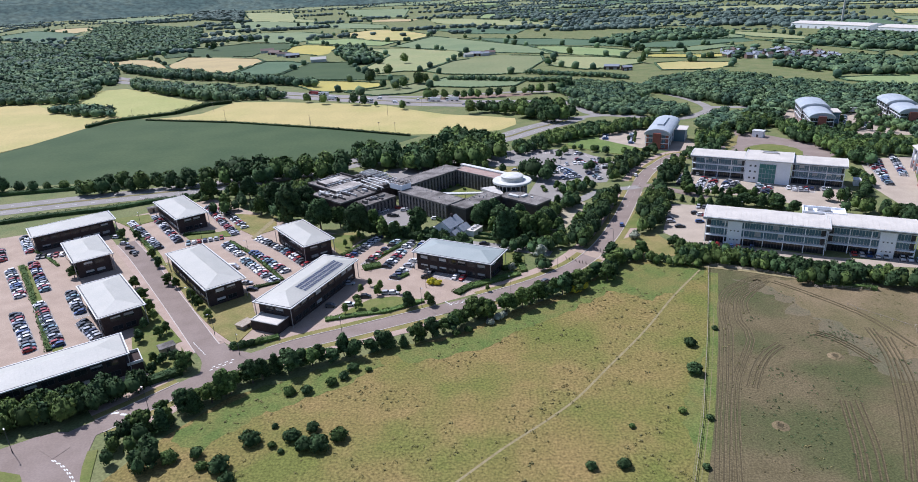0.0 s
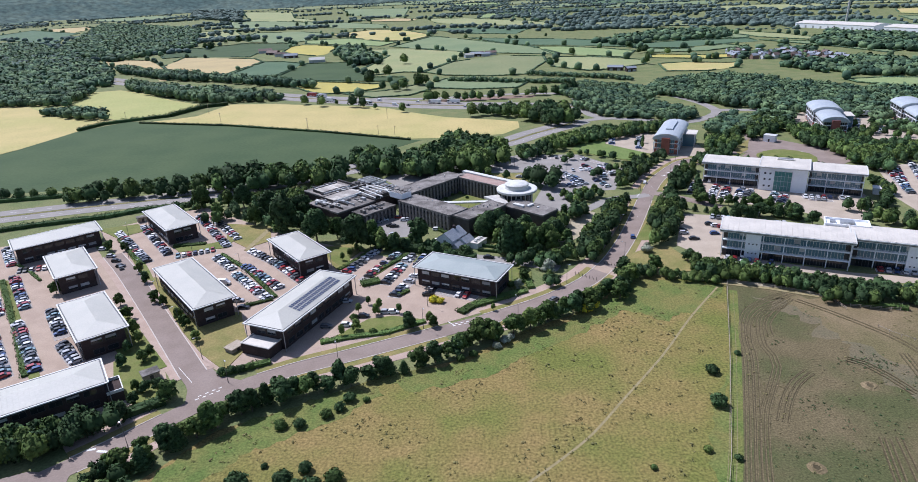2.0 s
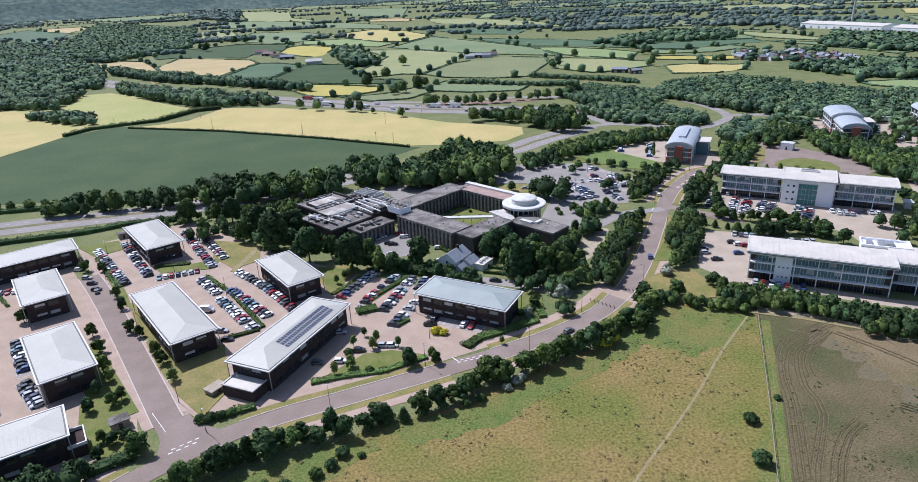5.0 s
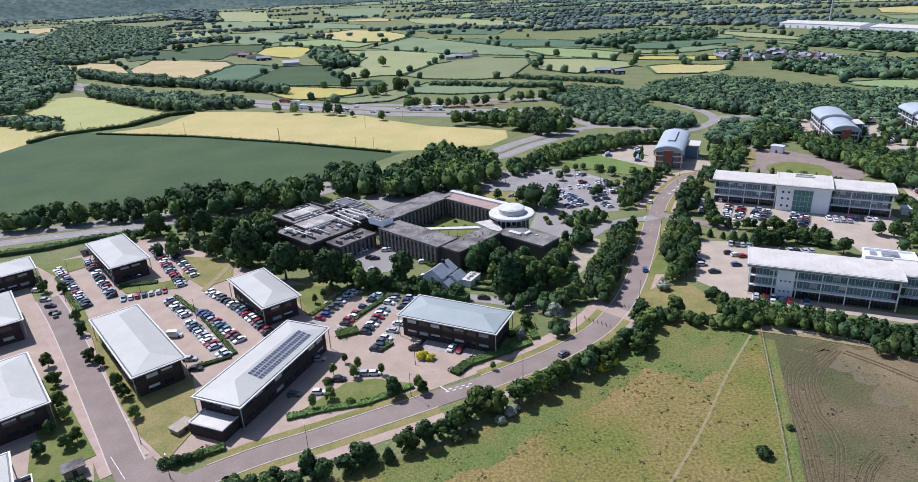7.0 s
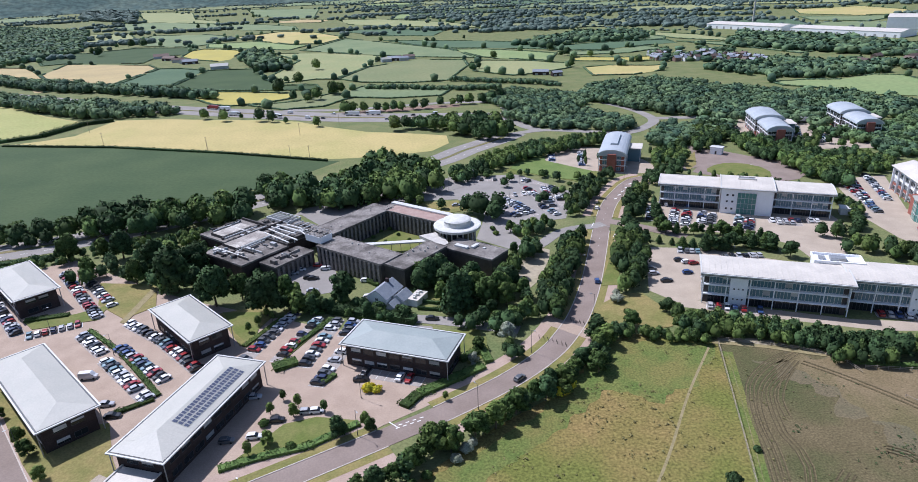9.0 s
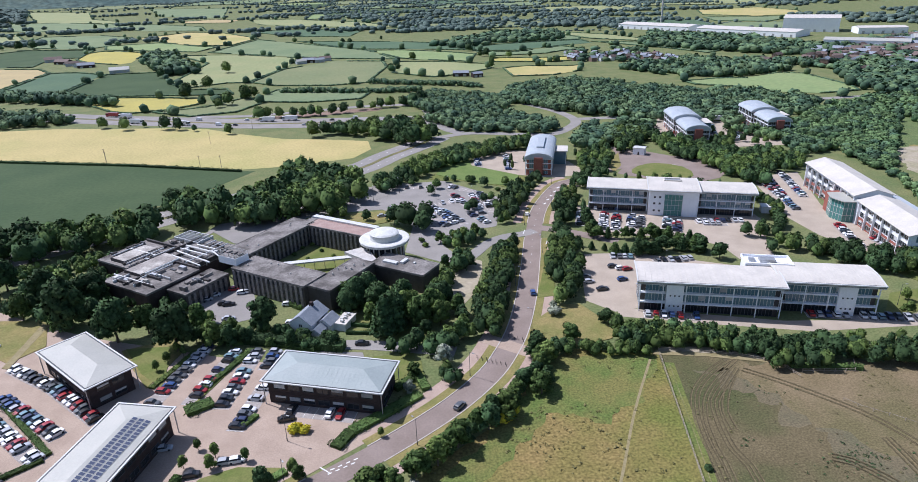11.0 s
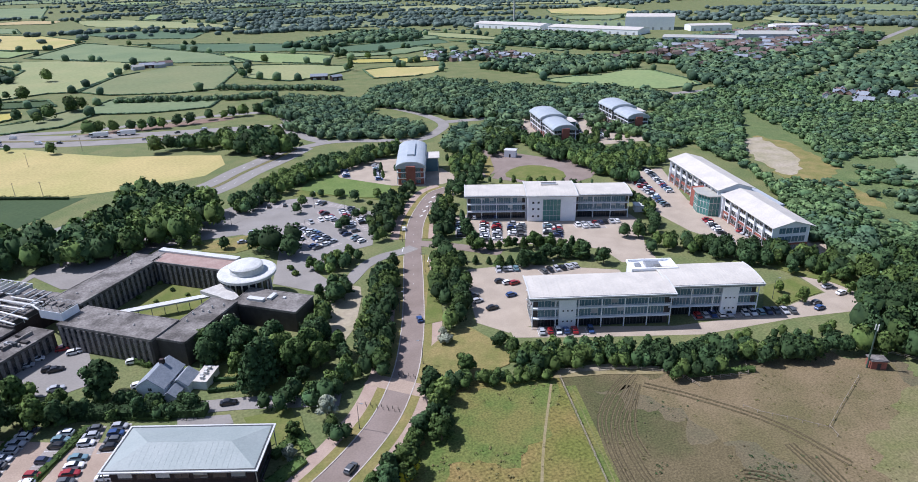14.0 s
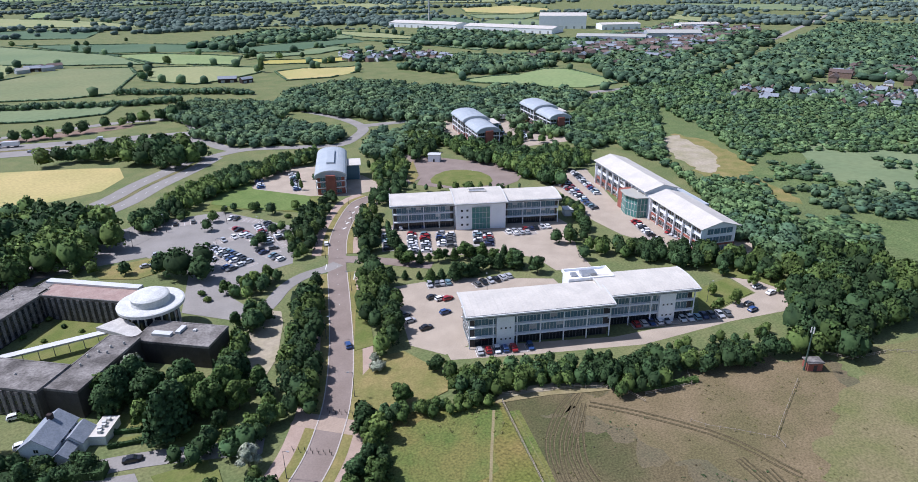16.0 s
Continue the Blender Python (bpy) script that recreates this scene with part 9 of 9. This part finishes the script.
# ---- coarse tufts in the meadow and on the bare field ----
random.seed(11)
MEADOW = [(-80, 100), (-71, 138), (-53, 147), (-33, 160), (-7, 170), (13, 186), (33, 198), (56, 222), (88, 216), (72, 165), (58, 125), (44, 92)]
spots = []
for x, y in scatter(MEADOW, 2.0):
    if noise.noise(Vector((x / 17, y / 17, 1.7))) + random.uniform(-0.5, 0.5) > 0.3:
        h = random.uniform(0.2, 0.55)
        spots.append((x, y, h, h * random.uniform(1.8, 3.0)))
wood_mesh("grass_tufts", spots, "weed", M["tussock"], "coarse olive grass tussocks in the meadow", "grass")
spots = []
for x, y in scatter([(92, 212), (160, 184), (176, 170), (182, 120), (120, 40), (60, 90), (74, 160)], 2.6):
    if noise.noise(Vector((x / 14, y / 14, 5.7))) + random.uniform(-0.4, 0.4) > 0.35:
        h = random.uniform(0.15, 0.4)
        spots.append((x, y, h, h * random.uniform(2, 3.5)))
wood_mesh("grass_tufts", spots, "weed", M["tussock"], "scattered weeds on the bare field", "grass")

# ---- hedgerows round the far fields ----
def hedgerow_spots(poly):
    out = []
    for a, b in zip(poly, poly[1:] + poly[:1]):
        far = (Vector(a) - Vector((0, 50))).length
        step = 2.3 if far < 900 else 3.6
        for p, d in along([a, b], step):
            if noise.noise(Vector((p.x / 60, p.y / 60, 8.1))) < -0.32:
                continue
            big = random.random() < 0.028
            h = random.uniform(7, 11) if big else random.uniform(1.3, 1.9)
            out.append((p.x + random.uniform(-0.4, 0.4), p.y + random.uniform(-0.4, 0.4), h, h * 0.95 if big else step * 1.3))
    return out


for poly in FIELDS:
    wood_mesh("hedgerow", hedgerow_spots(poly), "tuft", TONES["wood"], "dark field hedgerow with scattered trees", "hedge")

# ---- the countryside beyond, a patchwork of small fields and tree lines ----
random.seed(21)
tones = ["pasture", "pale", "olive", "green", "crop_dark", "pasture", "green", "bright", "pale", "pasture", "olive"]
spots = []
count = 0
for ring_r in (1450, 1700, 2000, 2350, 2750, 3200, 3700, 4200):
    a = math.radians(-8)
    while a < math.radians(142):
        w = random.uniform(150, 320) * (ring_r / 1350) ** 0.5
        da = w / ring_r
        rr = ring_r * random.uniform(0.95, 1.05)
        depth = rr * random.uniform(0.1, 0.15)
        x, y = 30 + rr * math.cos(a), 40 + rr * math.sin(a)
        ux, uy = -math.sin(a), math.cos(a)
        vx, vy = math.cos(a), math.sin(a)
        sk = random.uniform(-0.3, 0.3)
        poly = [(x + ux * w * i * 0.46 + vx * depth * j * 0.46 + ux * sk * depth * j * 0.5, y + uy * w * i * 0.46 + vy * depth * j * 0.46 + uy * sk * depth * j * 0.5)
                for i, j in ((-1, -1), (1, -1), (1, 1), (-1, 1))]
        clear = not any(inside(px, py, p) for p in FIELDS for px, py in poly + [(x, y)])
        if clear and random.random() < 0.62:
            rest("field", poly, random.choice(tones), 1.6 + 0.03 * (count % 40), "distant summer field among hedges", "field", depth=3)
            count += 1
        if clear:
            for p0, p1 in zip(poly, poly[1:] + poly[:1]):
                for p, _ in along([p0, p1], 8):
                    if random.random() < 0.8:
                        h = random.uniform(6, 11) if random.random() < 0.3 else random.uniform(2, 3.5)
                        spots.append((p.x + random.gauss(0, 2), p.y + random.gauss(0, 2), h, random.uniform(6, 10)))
        a += da
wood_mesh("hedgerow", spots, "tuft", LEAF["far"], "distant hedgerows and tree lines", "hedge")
spots = []
for i in range(520):
    a, r = math.radians(random.uniform(-8, 142)), 1350 * (3.3 ** random.random())
    x, y = 30 + r * math.cos(a), 40 + r * math.sin(a)
    if any(inside(x, y, p) for p in FIELDS):
        continue
    n = random.randint(10, 30)
    for k in range(n):
        t = (k / n - 0.5) * random.uniform(90, 240)
        spots.append((x - math.sin(a) * t + random.gauss(0, 14), y + math.cos(a) * t + random.gauss(0, 14), random.uniform(7, 11), random.uniform(10, 17)))
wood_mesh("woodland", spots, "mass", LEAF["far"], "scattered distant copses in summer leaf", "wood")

# far wooded rise closing the view
hs = Shape()
n = 160
verts, faces = [], []
for i in range(n + 1):
    a = math.radians(-40 + 220 * i / n)
    hgt = 116 + 22 * noise.noise(Vector((i * 0.09, 0.4, 0))) + 9 * noise.noise(Vector((i * 0.35, 3.0, 0)))
    for r, z in ((4250, -2), (4330, hgt * 0.2), (4410, hgt * 0.45), (4500, hgt * 0.75), (4600, hgt), (4680, -5)):
        verts.append((60 + r * math.cos(a), 60 + r * math.sin(a), z))
for i in range(n):
    for k in range(5):
        faces.append((6 * i + k, 6 * (i + 1) + k, 6 * (i + 1) + k + 1, 6 * i + k + 1))
hs.add(verts, faces)
# bluish tones and a faint blue glow put haze into the hills
M["hill"] = material("hazed_distant_hills", (0.07, 0.105, 0.09), (0.11, 0.145, 0.11), 60, fine=26, spread=0.4, c=(0.06, 0.095, 0.08), big=220, spec=0.02)
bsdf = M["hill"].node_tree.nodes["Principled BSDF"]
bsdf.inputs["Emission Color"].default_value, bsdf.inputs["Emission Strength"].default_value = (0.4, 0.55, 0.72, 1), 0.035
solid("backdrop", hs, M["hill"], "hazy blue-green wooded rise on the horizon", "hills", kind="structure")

# ---- farms, village, town and warehouses ----
def small_house(x, y, ang, k=1.0, wall="house_brick", roof="tile", label="brick house with a tiled gable roof", category="house", L=9.0, W=7.0, eaves=5.0, group="village houses"):
    o = thing("house", label, category, pose(x, y, 0, 0, 0, ang), group)
    gable_block(o, -L / 2 * k, L / 2 * k, -W / 2 * k, W / 2 * k, eaves * k, 2.6 * k, wall, roof)
    s = Shape()
    s.box(L * 0.3 * k, L * 0.3 * k + 0.9, -0.5, 0.5, (eaves + 1.5) * k, (eaves + 3.6) * k)
    part("chimney", s, M["brick"], o)
    return o


def shed(x, y, L, W, h, ang, wall, roof, label, rise=0.06, category="warehouse", group=""):
    o = thing("warehouse" if category == "warehouse" else "barn", label, category, pose(x, y, 0, 0, 0, ang), group)
    gable_block(o, -L / 2, L / 2, -W / 2, W / 2, h, W * rise, wall, roof)
    n = max(2, int(L / 14))
    for i in range(n):
        xx = -L / 2 + (i + 0.5) * L / n
        part("loading_door", Shape().box(xx - 1.8, xx + 1.8, -W / 2 - 0.06, -W / 2, 0, min(4.2, h * 0.6)), M["steel"], o)
    return o


random.seed(5)
# white warehouses by the town
shed(830, 1050, 84, 60, 22, -42, "white_wall", "roof_white", "very large pale blue-white warehouse on the skyline")
shed(640, 1215, 150, 50, 8, -63, "white_wall", "roof_white", "long low white factory beside woods")
shed(715, 1050, 170, 50, 8, -63, "white_wall", "roof_white", "long low white factory beside woods")
shed(730, 825, 100, 36, 9, -48, "white_wall", "roof_metal", "pale flat warehouse among houses")
shed(835, 800, 80, 48, 10, -40, "roof_curved", "roof_metal", "grey metal warehouse near the main road")
shed(885, 965, 70, 34, 9, -25, "white_wall", "roof_white", "white works building beyond the town")
shed(990, 880, 70, 30, 9, -25, "white_wall", "roof_white", "white works building beyond the town")
# farms
for x, y, L, W, a in [(-394, 1209, 24, 12, 20), (-367, 1168, 26, 11, -30), (-345, 1135, 18, 9, 15), (-330, 1118, 16, 8, 60), (-317, 1102, 22, 10, 10), (-253, 1019, 24, 11, 10), (-17, 997, 14, 7, 20), (-6, 1008, 18, 8, -20),
                      (8, 1003, 13, 7, 10), (16, 1018, 16, 8, 5), (0, 1020, 10, 6, 40), (161, 794, 18, 7, -20), (176, 780, 12, 6, 15)]:
    shed(x, y, L, W, 4, a, "brick" if random.random() < 0.5 else "roof_curved", random.choice(("roof_metal", "slate", "tile")), "farm barn with pitched roof among fields", rise=0.3, category="barn", group="farm buildings")
# village and town houses
for cx, cy, rx, ry, n in [(372, 872, 48, 46, 40), (412, 825, 30, 30, 18), (535, 440, 30, 22, 20), (590, 375, 45, 32, 40)]:
    for i in range(n):
        x, y = cx + random.uniform(-rx, rx), cy + random.uniform(-ry, ry)
        white = random.random() < (0.6 if cy < 400 else 0.25)
        small_house(x, y, random.choice((20, 110)) + random.uniform(-15, 15), random.uniform(0.7, 0.95), "render_white" if white else "house_brick", random.choice(("tile", "slate", "slate")),
                    "white rendered house with pitched roof" if white else "brick house with a tiled gable roof")
ts = Shape()
for i in range(420):
    t = random.random()
    x, y = 590 + 420 * t + random.gauss(0, 30), 600 + 110 * t + random.uniform(20, 170) + 60 * t
    if random.random() < 0.2:
        x, y = random.uniform(640, 1000), random.uniform(330, 480)
    L, W, e, r = random.uniform(8, 16), random.uniform(7, 8.5), random.uniform(4.6, 5.6), random.uniform(2.2, 3)
    m = pose(x, y, 0, 0, 0, random.choice((25, 115)) + random.uniform(-12, 12))
    b = Shape().box(-L / 2, L / 2, -W / 2, W / 2, -0.2, e, 0)
    b.add([(-L / 2 - 0.3, -W / 2 - 0.3, e), (L / 2 + 0.3, -W / 2 - 0.3, e), (L / 2 + 0.3, W / 2 + 0.3, e), (-L / 2 - 0.3, W / 2 + 0.3, e), (-L / 2 - 0.3, 0, e + r), (L / 2 + 0.3, 0, e + r)],
          [(0, 1, 5, 4), (2, 3, 4, 5), (1, 2, 5), (3, 0, 4)], 2)
    wall = random.choice((0, 0, 0, 0, 1))
    ts.add([m @ Vector(v) for v in b.v], b.f[:6], wall)
    o = len(ts.v) - len(b.v)
    ts.f += [tuple(i + o for i in q) for q in b.f[6:]]
    ts.k += [random.choice((2, 2, 2, 3))] * (len(b.f) - 6)
solid("town_houses", ts, (M["house_brick"], M["render_white"], M["tile"], M["slate"]), "many brick and white houses of a distant town", "houses", kind="stuff")

# ---- lamps, mast, fences ----
def street_lamp(x, y, ang, h=8.0):
    o = thing("street_lamp", "tall grey steel street lamp beside the road", "street lamp", pose(x, y, 0, 0, 0, ang), group="street lamps")
    s = Shape()
    s.tube((0, 0, -0.1), (0, 0, h), 0.09, 0.05, 8)
    s.tube((0, 0, -0.1), (0, 0, 1.2), 0.13, 0.12, 8)
    part("pole", s, M["gutter"], o)
    s = Shape()
    s.tube((0, 0, h), (1.1, 0, h + 0.15), 0.04, 0.04, 6)
    part("arm", s, M["gutter"], o)
    s = Shape()
    s.box(0.9, 1.6, -0.16, 0.16, h + 0.08, h + 0.22)
    part("lantern", s, M["steel"], o)
    return o


first = None
for i, (p, d) in enumerate(along(spine, 31)):
    sgn = 1 if i % 2 else -1
    q = p + Vector((-d.y, d.x)) * (4.6 * sgn)
    ang = math.degrees(math.atan2(d.y, d.x)) + (-90 if sgn > 0 else 90)
    first = street_lamp(q.x, q.y, ang) if first is None else copy_thing(first, pose(q.x, q.y, 0, 0, 0, ang))
for p, d in along(side, 27)[1:]:
    q = p + Vector((-d.y, d.x)) * -4.7
    copy_thing(first, pose(q.x, q.y, 0, 0, 0, math.degrees(math.atan2(d.y, d.x)) + 90))
for x, y in [(60, 390), (35, 395), (70, 370), (48, 355), (20, 385), (140, 322), (165, 318), (120, 268), (180, 222), (-20, 205), (-130, 262), (-100, 240), (-168, 280)]:
    copy_thing(first, pose(x, y, 0, 0, 0, random.uniform(0, 360)))

o = thing("radio_mast", "slender green steel mast at the field edge", "mast", pose(169.7, 180.7, 0))
s = Shape()
s.tube((0, 0, -0.2), (0, 0, 14), 0.28, 0.16, 10)
part("pole", s, M["mast_green"], o)
s = Shape()
for k in range(3):
    a = 2.1 * k
    s.box(0.45 * math.cos(a) - 0.12, 0.45 * math.cos(a) + 0.12, 0.45 * math.sin(a) - 0.12, 0.45 * math.sin(a) + 0.12, 12.4, 14.2)
part("antenna", s, M["fascia"], o)


def fence(points, name="fence", rails=(0.5, 1.0), gap=3.0, h=1.25):
    o = thing(name, "weathered timber post and rail fence along the field", "fence")
    ps = Shape()
    ps.box(-0.07, 0.07, -0.07, 0.07, -0.2, h)
    me = ps.mesh("post", M["timber"])
    for p, d in along(points, gap):
        q = part("post", me, (), o)
        q.location = (p.x, p.y, 0)
    for z in rails:
        s = Shape()
        ribbon(s, [Vector(p) for p in points], 0, 0.06, z, z + 0.1)
        part("rail", s, M["timber"], o)


fence([(90.1, 218.7), (110.6, 209.3), (119.6, 202.5), (120.8, 194.9)])
fence([(123.2, 197.2), (137.3, 193.4), (141.0, 198.2)])
fence([(89, 216), (72, 165), (58, 125), (44, 90)], gap=4)
fence([(124.5, 183.3), (126.5, 179.4), (131.6, 173.8), (136.3, 167.8)], rails=(0.75,), gap=3.5, h=1.0)
fence([(163.1, 178.6), (146.4, 171.9), (137.2, 168.0), (135.8, 164.6)], rails=(0.75,), gap=3.5, h=1.0)
fence([(180, 186), (186, 176), (200, 172), (214, 160)], gap=4)

# traffic island posts at the crossing
bs = Shape()
bs.tube((0, 0, -0.1), (0, 0, 1.0), 0.08, 0.08, 8)
bol = bs.mesh("bollard", M["dark_panel"])
for i in range(7):
    for off in (-7.5, 7.5):
        for sgn in (-1, 1):
            ob = new("bollard", bol)
            ob.location = (46 + 0.6 * i * 2.0 - 4 + off * 0.85, 233 - 0.5 * i * 2.0 + off * 0.6 + sgn * 0.6, 0)
            tagged(ob, "dark post beside the footpath crossing", "bollard", "crossing posts")
strip("crossing", [Vector((40, 240)), Vector((54, 225.5))], 0, 5.5, "paving", 0.122, "pinkish block-paved crossing over the road", "crossing")
dashes(spine, 0, 0.1, 1, 7, 0.118, start=300)
for off in (-6.4, 6.4):
    dashes(dual_line, off, 0.2, 3, 6, 0.105)
for off in (-9.5, 9.5):
    dashes(mway_line, off - 2, 0.2, 4, 8, 0.105, start=200, end=1100)
    dashes(mway_line, off + 2, 0.2, 4, 8, 0.105, start=200, end=1100)


def utility_pole(x, y):
    o = thing("utility_pole", "thin wooden utility pole in the field", "utility pole", pose(x, y, 0), group="utility poles")
    s = Shape()
    s.tube((0, 0, -0.2), (0, 0, 9), 0.14, 0.1, 7)
    part("pole", s, M["timber"], o)
    s = Shape()
    s.box(-0.9, 0.9, -0.06, 0.06, 8.4, 8.55)
    part("crossarm", s, M["timber"], o)


def far_mast(x, y):
    o = thing("chimney_stack", "tall slender pale stack on the skyline", "chimney", pose(x, y, 0))
    s = Shape()
    s.tube((0, 0, 0), (0, 0, 62), 2.2, 1.4, 12)
    part("shaft", s, M["concrete"], o)
    s = Shape()
    s.lathe(0, 0, [(1.6, 60), (2.0, 60.3), (2.0, 62.2), (1.5, 62.4)], 12)
    part("cap", s, M["steel"], o)

# ---- roundabout, junction marks and poles ----
rest("road", [(-128.1, 110.1), (-123.9, 116.8), (-117.5, 121.3), (-112.5, 123.5), (-101.3, 122.3), (-99.6, 115.9), (-95.3, 104.8), (-91.9, 96.2), (-113.7, 91.4)], "road", 0.116, "wide pinkish asphalt at the roundabout", "road")
rest("traffic_island", [(-112.8, 116.1), (-107, 119.4), (-105.3, 117.1), (-107.2, 112.8)], "road", 0.19, "low triangular asphalt traffic island with pale edge", "traffic island")
rest("verge", [(-99.7, 115.4), (-97.4, 116.2), (-92.4, 103.4), (-93.9, 101.6), (-97.7, 109.5)], "lawn", 0.2, "green grass at the roundabout edge", "verge")
rest("roundabout", [(-123.2, 107.5), (-118, 108.6), (-111.9, 107.3), (-108.7, 103.7), (-111.9, 100), (-118.3, 101.1)], "lawn", 0.22, "round grass island of the roundabout", "roundabout")
for shift in (0, 0.6):
    line = smooth_line([(-107.2 + shift, 112.4), (-102.8 + shift, 109.8), (-98 + shift, 105.6), (-96 + shift, 102.5)], 1)
    dashes(line, 0, 0.28, 1, 1, 0.13)
strip("road_marking", [Vector(p) for p in [(-102.4, 131), (-100, 131.4)]], 0, 0.8, "paint", 0.13, "white painted line on the road", "road marking")
strip("road_marking", [Vector(p) for p in [(-99.2, 130.6), (-96.4, 130.3)]], 0, 0.8, "paint", 0.13, "white painted line on the road", "road marking")
dashes([Vector(p) for p in [(-82.4, 151.6), (-76.2, 156.5)]], 0, 0.35, 1, 1, 0.13)
dashes([Vector(p) for p in [(-82.3, 153.2), (-76.4, 158.2)]], 0, 0.35, 1, 1, 0.13)
strip("road_marking", [Vector(p) for p in [(-94.7, 168.5), (-87.1, 160.3)]], 0, 0.15, "paint", 0.13, "white painted line on the road", "road marking")
dashes([Vector(p) for p in [(-10.5, 190.4), (-3.8, 192.8)]], 0, 0.35, 1, 1, 0.13)
dashes([Vector(p) for p in [(-9.8, 191.7), (-3.1, 194.1)]], 0, 0.35, 1, 1, 0.13)
strip("road_marking", [Vector(p) for p in [(-10.1, 190.9), (-12.2, 193.3)]], 0, 0.3, "paint", 0.13, "white painted line on the road", "road marking")
strip("road_marking", [Vector(p) for p in [(101.8, 354.4), (103.7, 355.6)]], 0, 0.8, "paint", 0.13, "white painted line on the road", "road marking")
strip("road_marking", [Vector(p) for p in [(105.4, 359.6), (107.4, 360.9)]], 0, 0.8, "paint", 0.13, "white painted line on the road", "road marking")
strip("road_marking", [Vector(p) for p in [(109.2, 365), (111.2, 366.3)]], 0, 0.8, "paint", 0.13, "white painted line on the road", "road marking")
strip("road_marking", [Vector(p) for p in [(113.1, 370.6), (115.2, 372)]], 0, 0.8, "paint", 0.13, "white painted line on the road", "road marking")
strip("road_marking", [Vector(p) for p in [(117.2, 376.5), (119.4, 377.9)]], 0, 0.8, "paint", 0.13, "white painted line on the road", "road marking")
strip("road_marking", [Vector(p) for p in [(79.8, 319.6), (82, 323.9)]], 0, 0.3, "paint", 0.13, "white painted line on the road", "road marking")
strip("road_marking", [Vector(p) for p in [(87.8, 310), (85.4, 305.6)]], 0, 0.3, "paint", 0.13, "white painted line on the road", "road marking")
for x, y in [(-328, 583), (-260, 607), (-230, 559), (-143, 521), (-65, 476), (-452, 738), (-53, 579), (-81, 551), (-140, 512), (-78, 480)]:
    utility_pole(x, y)
far_mast(713, 1340)

# ---- earth rings, clods and weed patches on the bare field ----
random.seed(31)
for cx, cy, r in ((105.1, 152.3, 1.3), (76.0, 121.2, 1.2)):
    s = Shape()
    s.lathe(cx, cy, [(r * 1.9, 0.02), (r * 1.3, 0.22), (r, 0.42), (r * 0.72, 0.3), (r * 0.5, 0.1), (0.02, 0.09)], 20)
    s.v = [(x + random.uniform(-0.14, 0.14), y + random.uniform(-0.14, 0.14), z + random.uniform(-0.05, 0.05) * (z > 0.1)) for x, y, z in s.v]
    mound = solid("earth_mound", s, M["soil_pale"], "low ring of dry earth round a dark hollow", "mound")
    s = Shape()
    s.lathe(cx, cy, [(r * 0.66, 0.27), (r * 0.3, 0.24), (0.02, 0.22)], 14)
    part("hollow", s, M["soil_dark"], mound, "dark hollow inside the earth ring")
spots = []
for cx, cy, spread, n in ((109.3, 163.1, 4.5, 60), (113.6, 164.7, 3.5, 40), (86.6, 144.1, 3, 24), (76.3, 130.1, 4, 24), (82.1, 113.8, 5, 36), (89.6, 175.2, 1.2, 10), (106, 193, 4, 20), (97, 138, 6, 40), (88, 126, 5, 30), (118, 150, 5, 30)):
    for i in range(n):
        h = random.uniform(0.12, 0.4)
        spots.append((cx + random.gauss(0, spread), cy + random.gauss(0, spread * 0.7), h, h * random.uniform(1.6, 3), 0.06))
wood_mesh("weed_patch", spots, "weed", (LEAF["dark"], LEAF["mid_b"]), "dark green weeds in patches on the bare field", "weeds")
spots = []
for i in range(700):
    a, b = random.random(), random.random()
    x, y = 62 + 78 * a, 96 + 100 * b
    if noise.noise(Vector((x / 18, y / 18, 2.2))) > 0.05 and y > 100 + (x - 60) * -0.4 and x > 58 + (y - 125) * 0.36:
        h = random.uniform(0.08, 0.22)
        spots.append((x, y, h, h * random.uniform(1.8, 3.2), 0.05))
wood_mesh("soil_clods", spots, "tuft", (M["soil_dark"], M["soil"], M["soil_pale"]), "scattered clods of turned earth on the bare field", "soil")
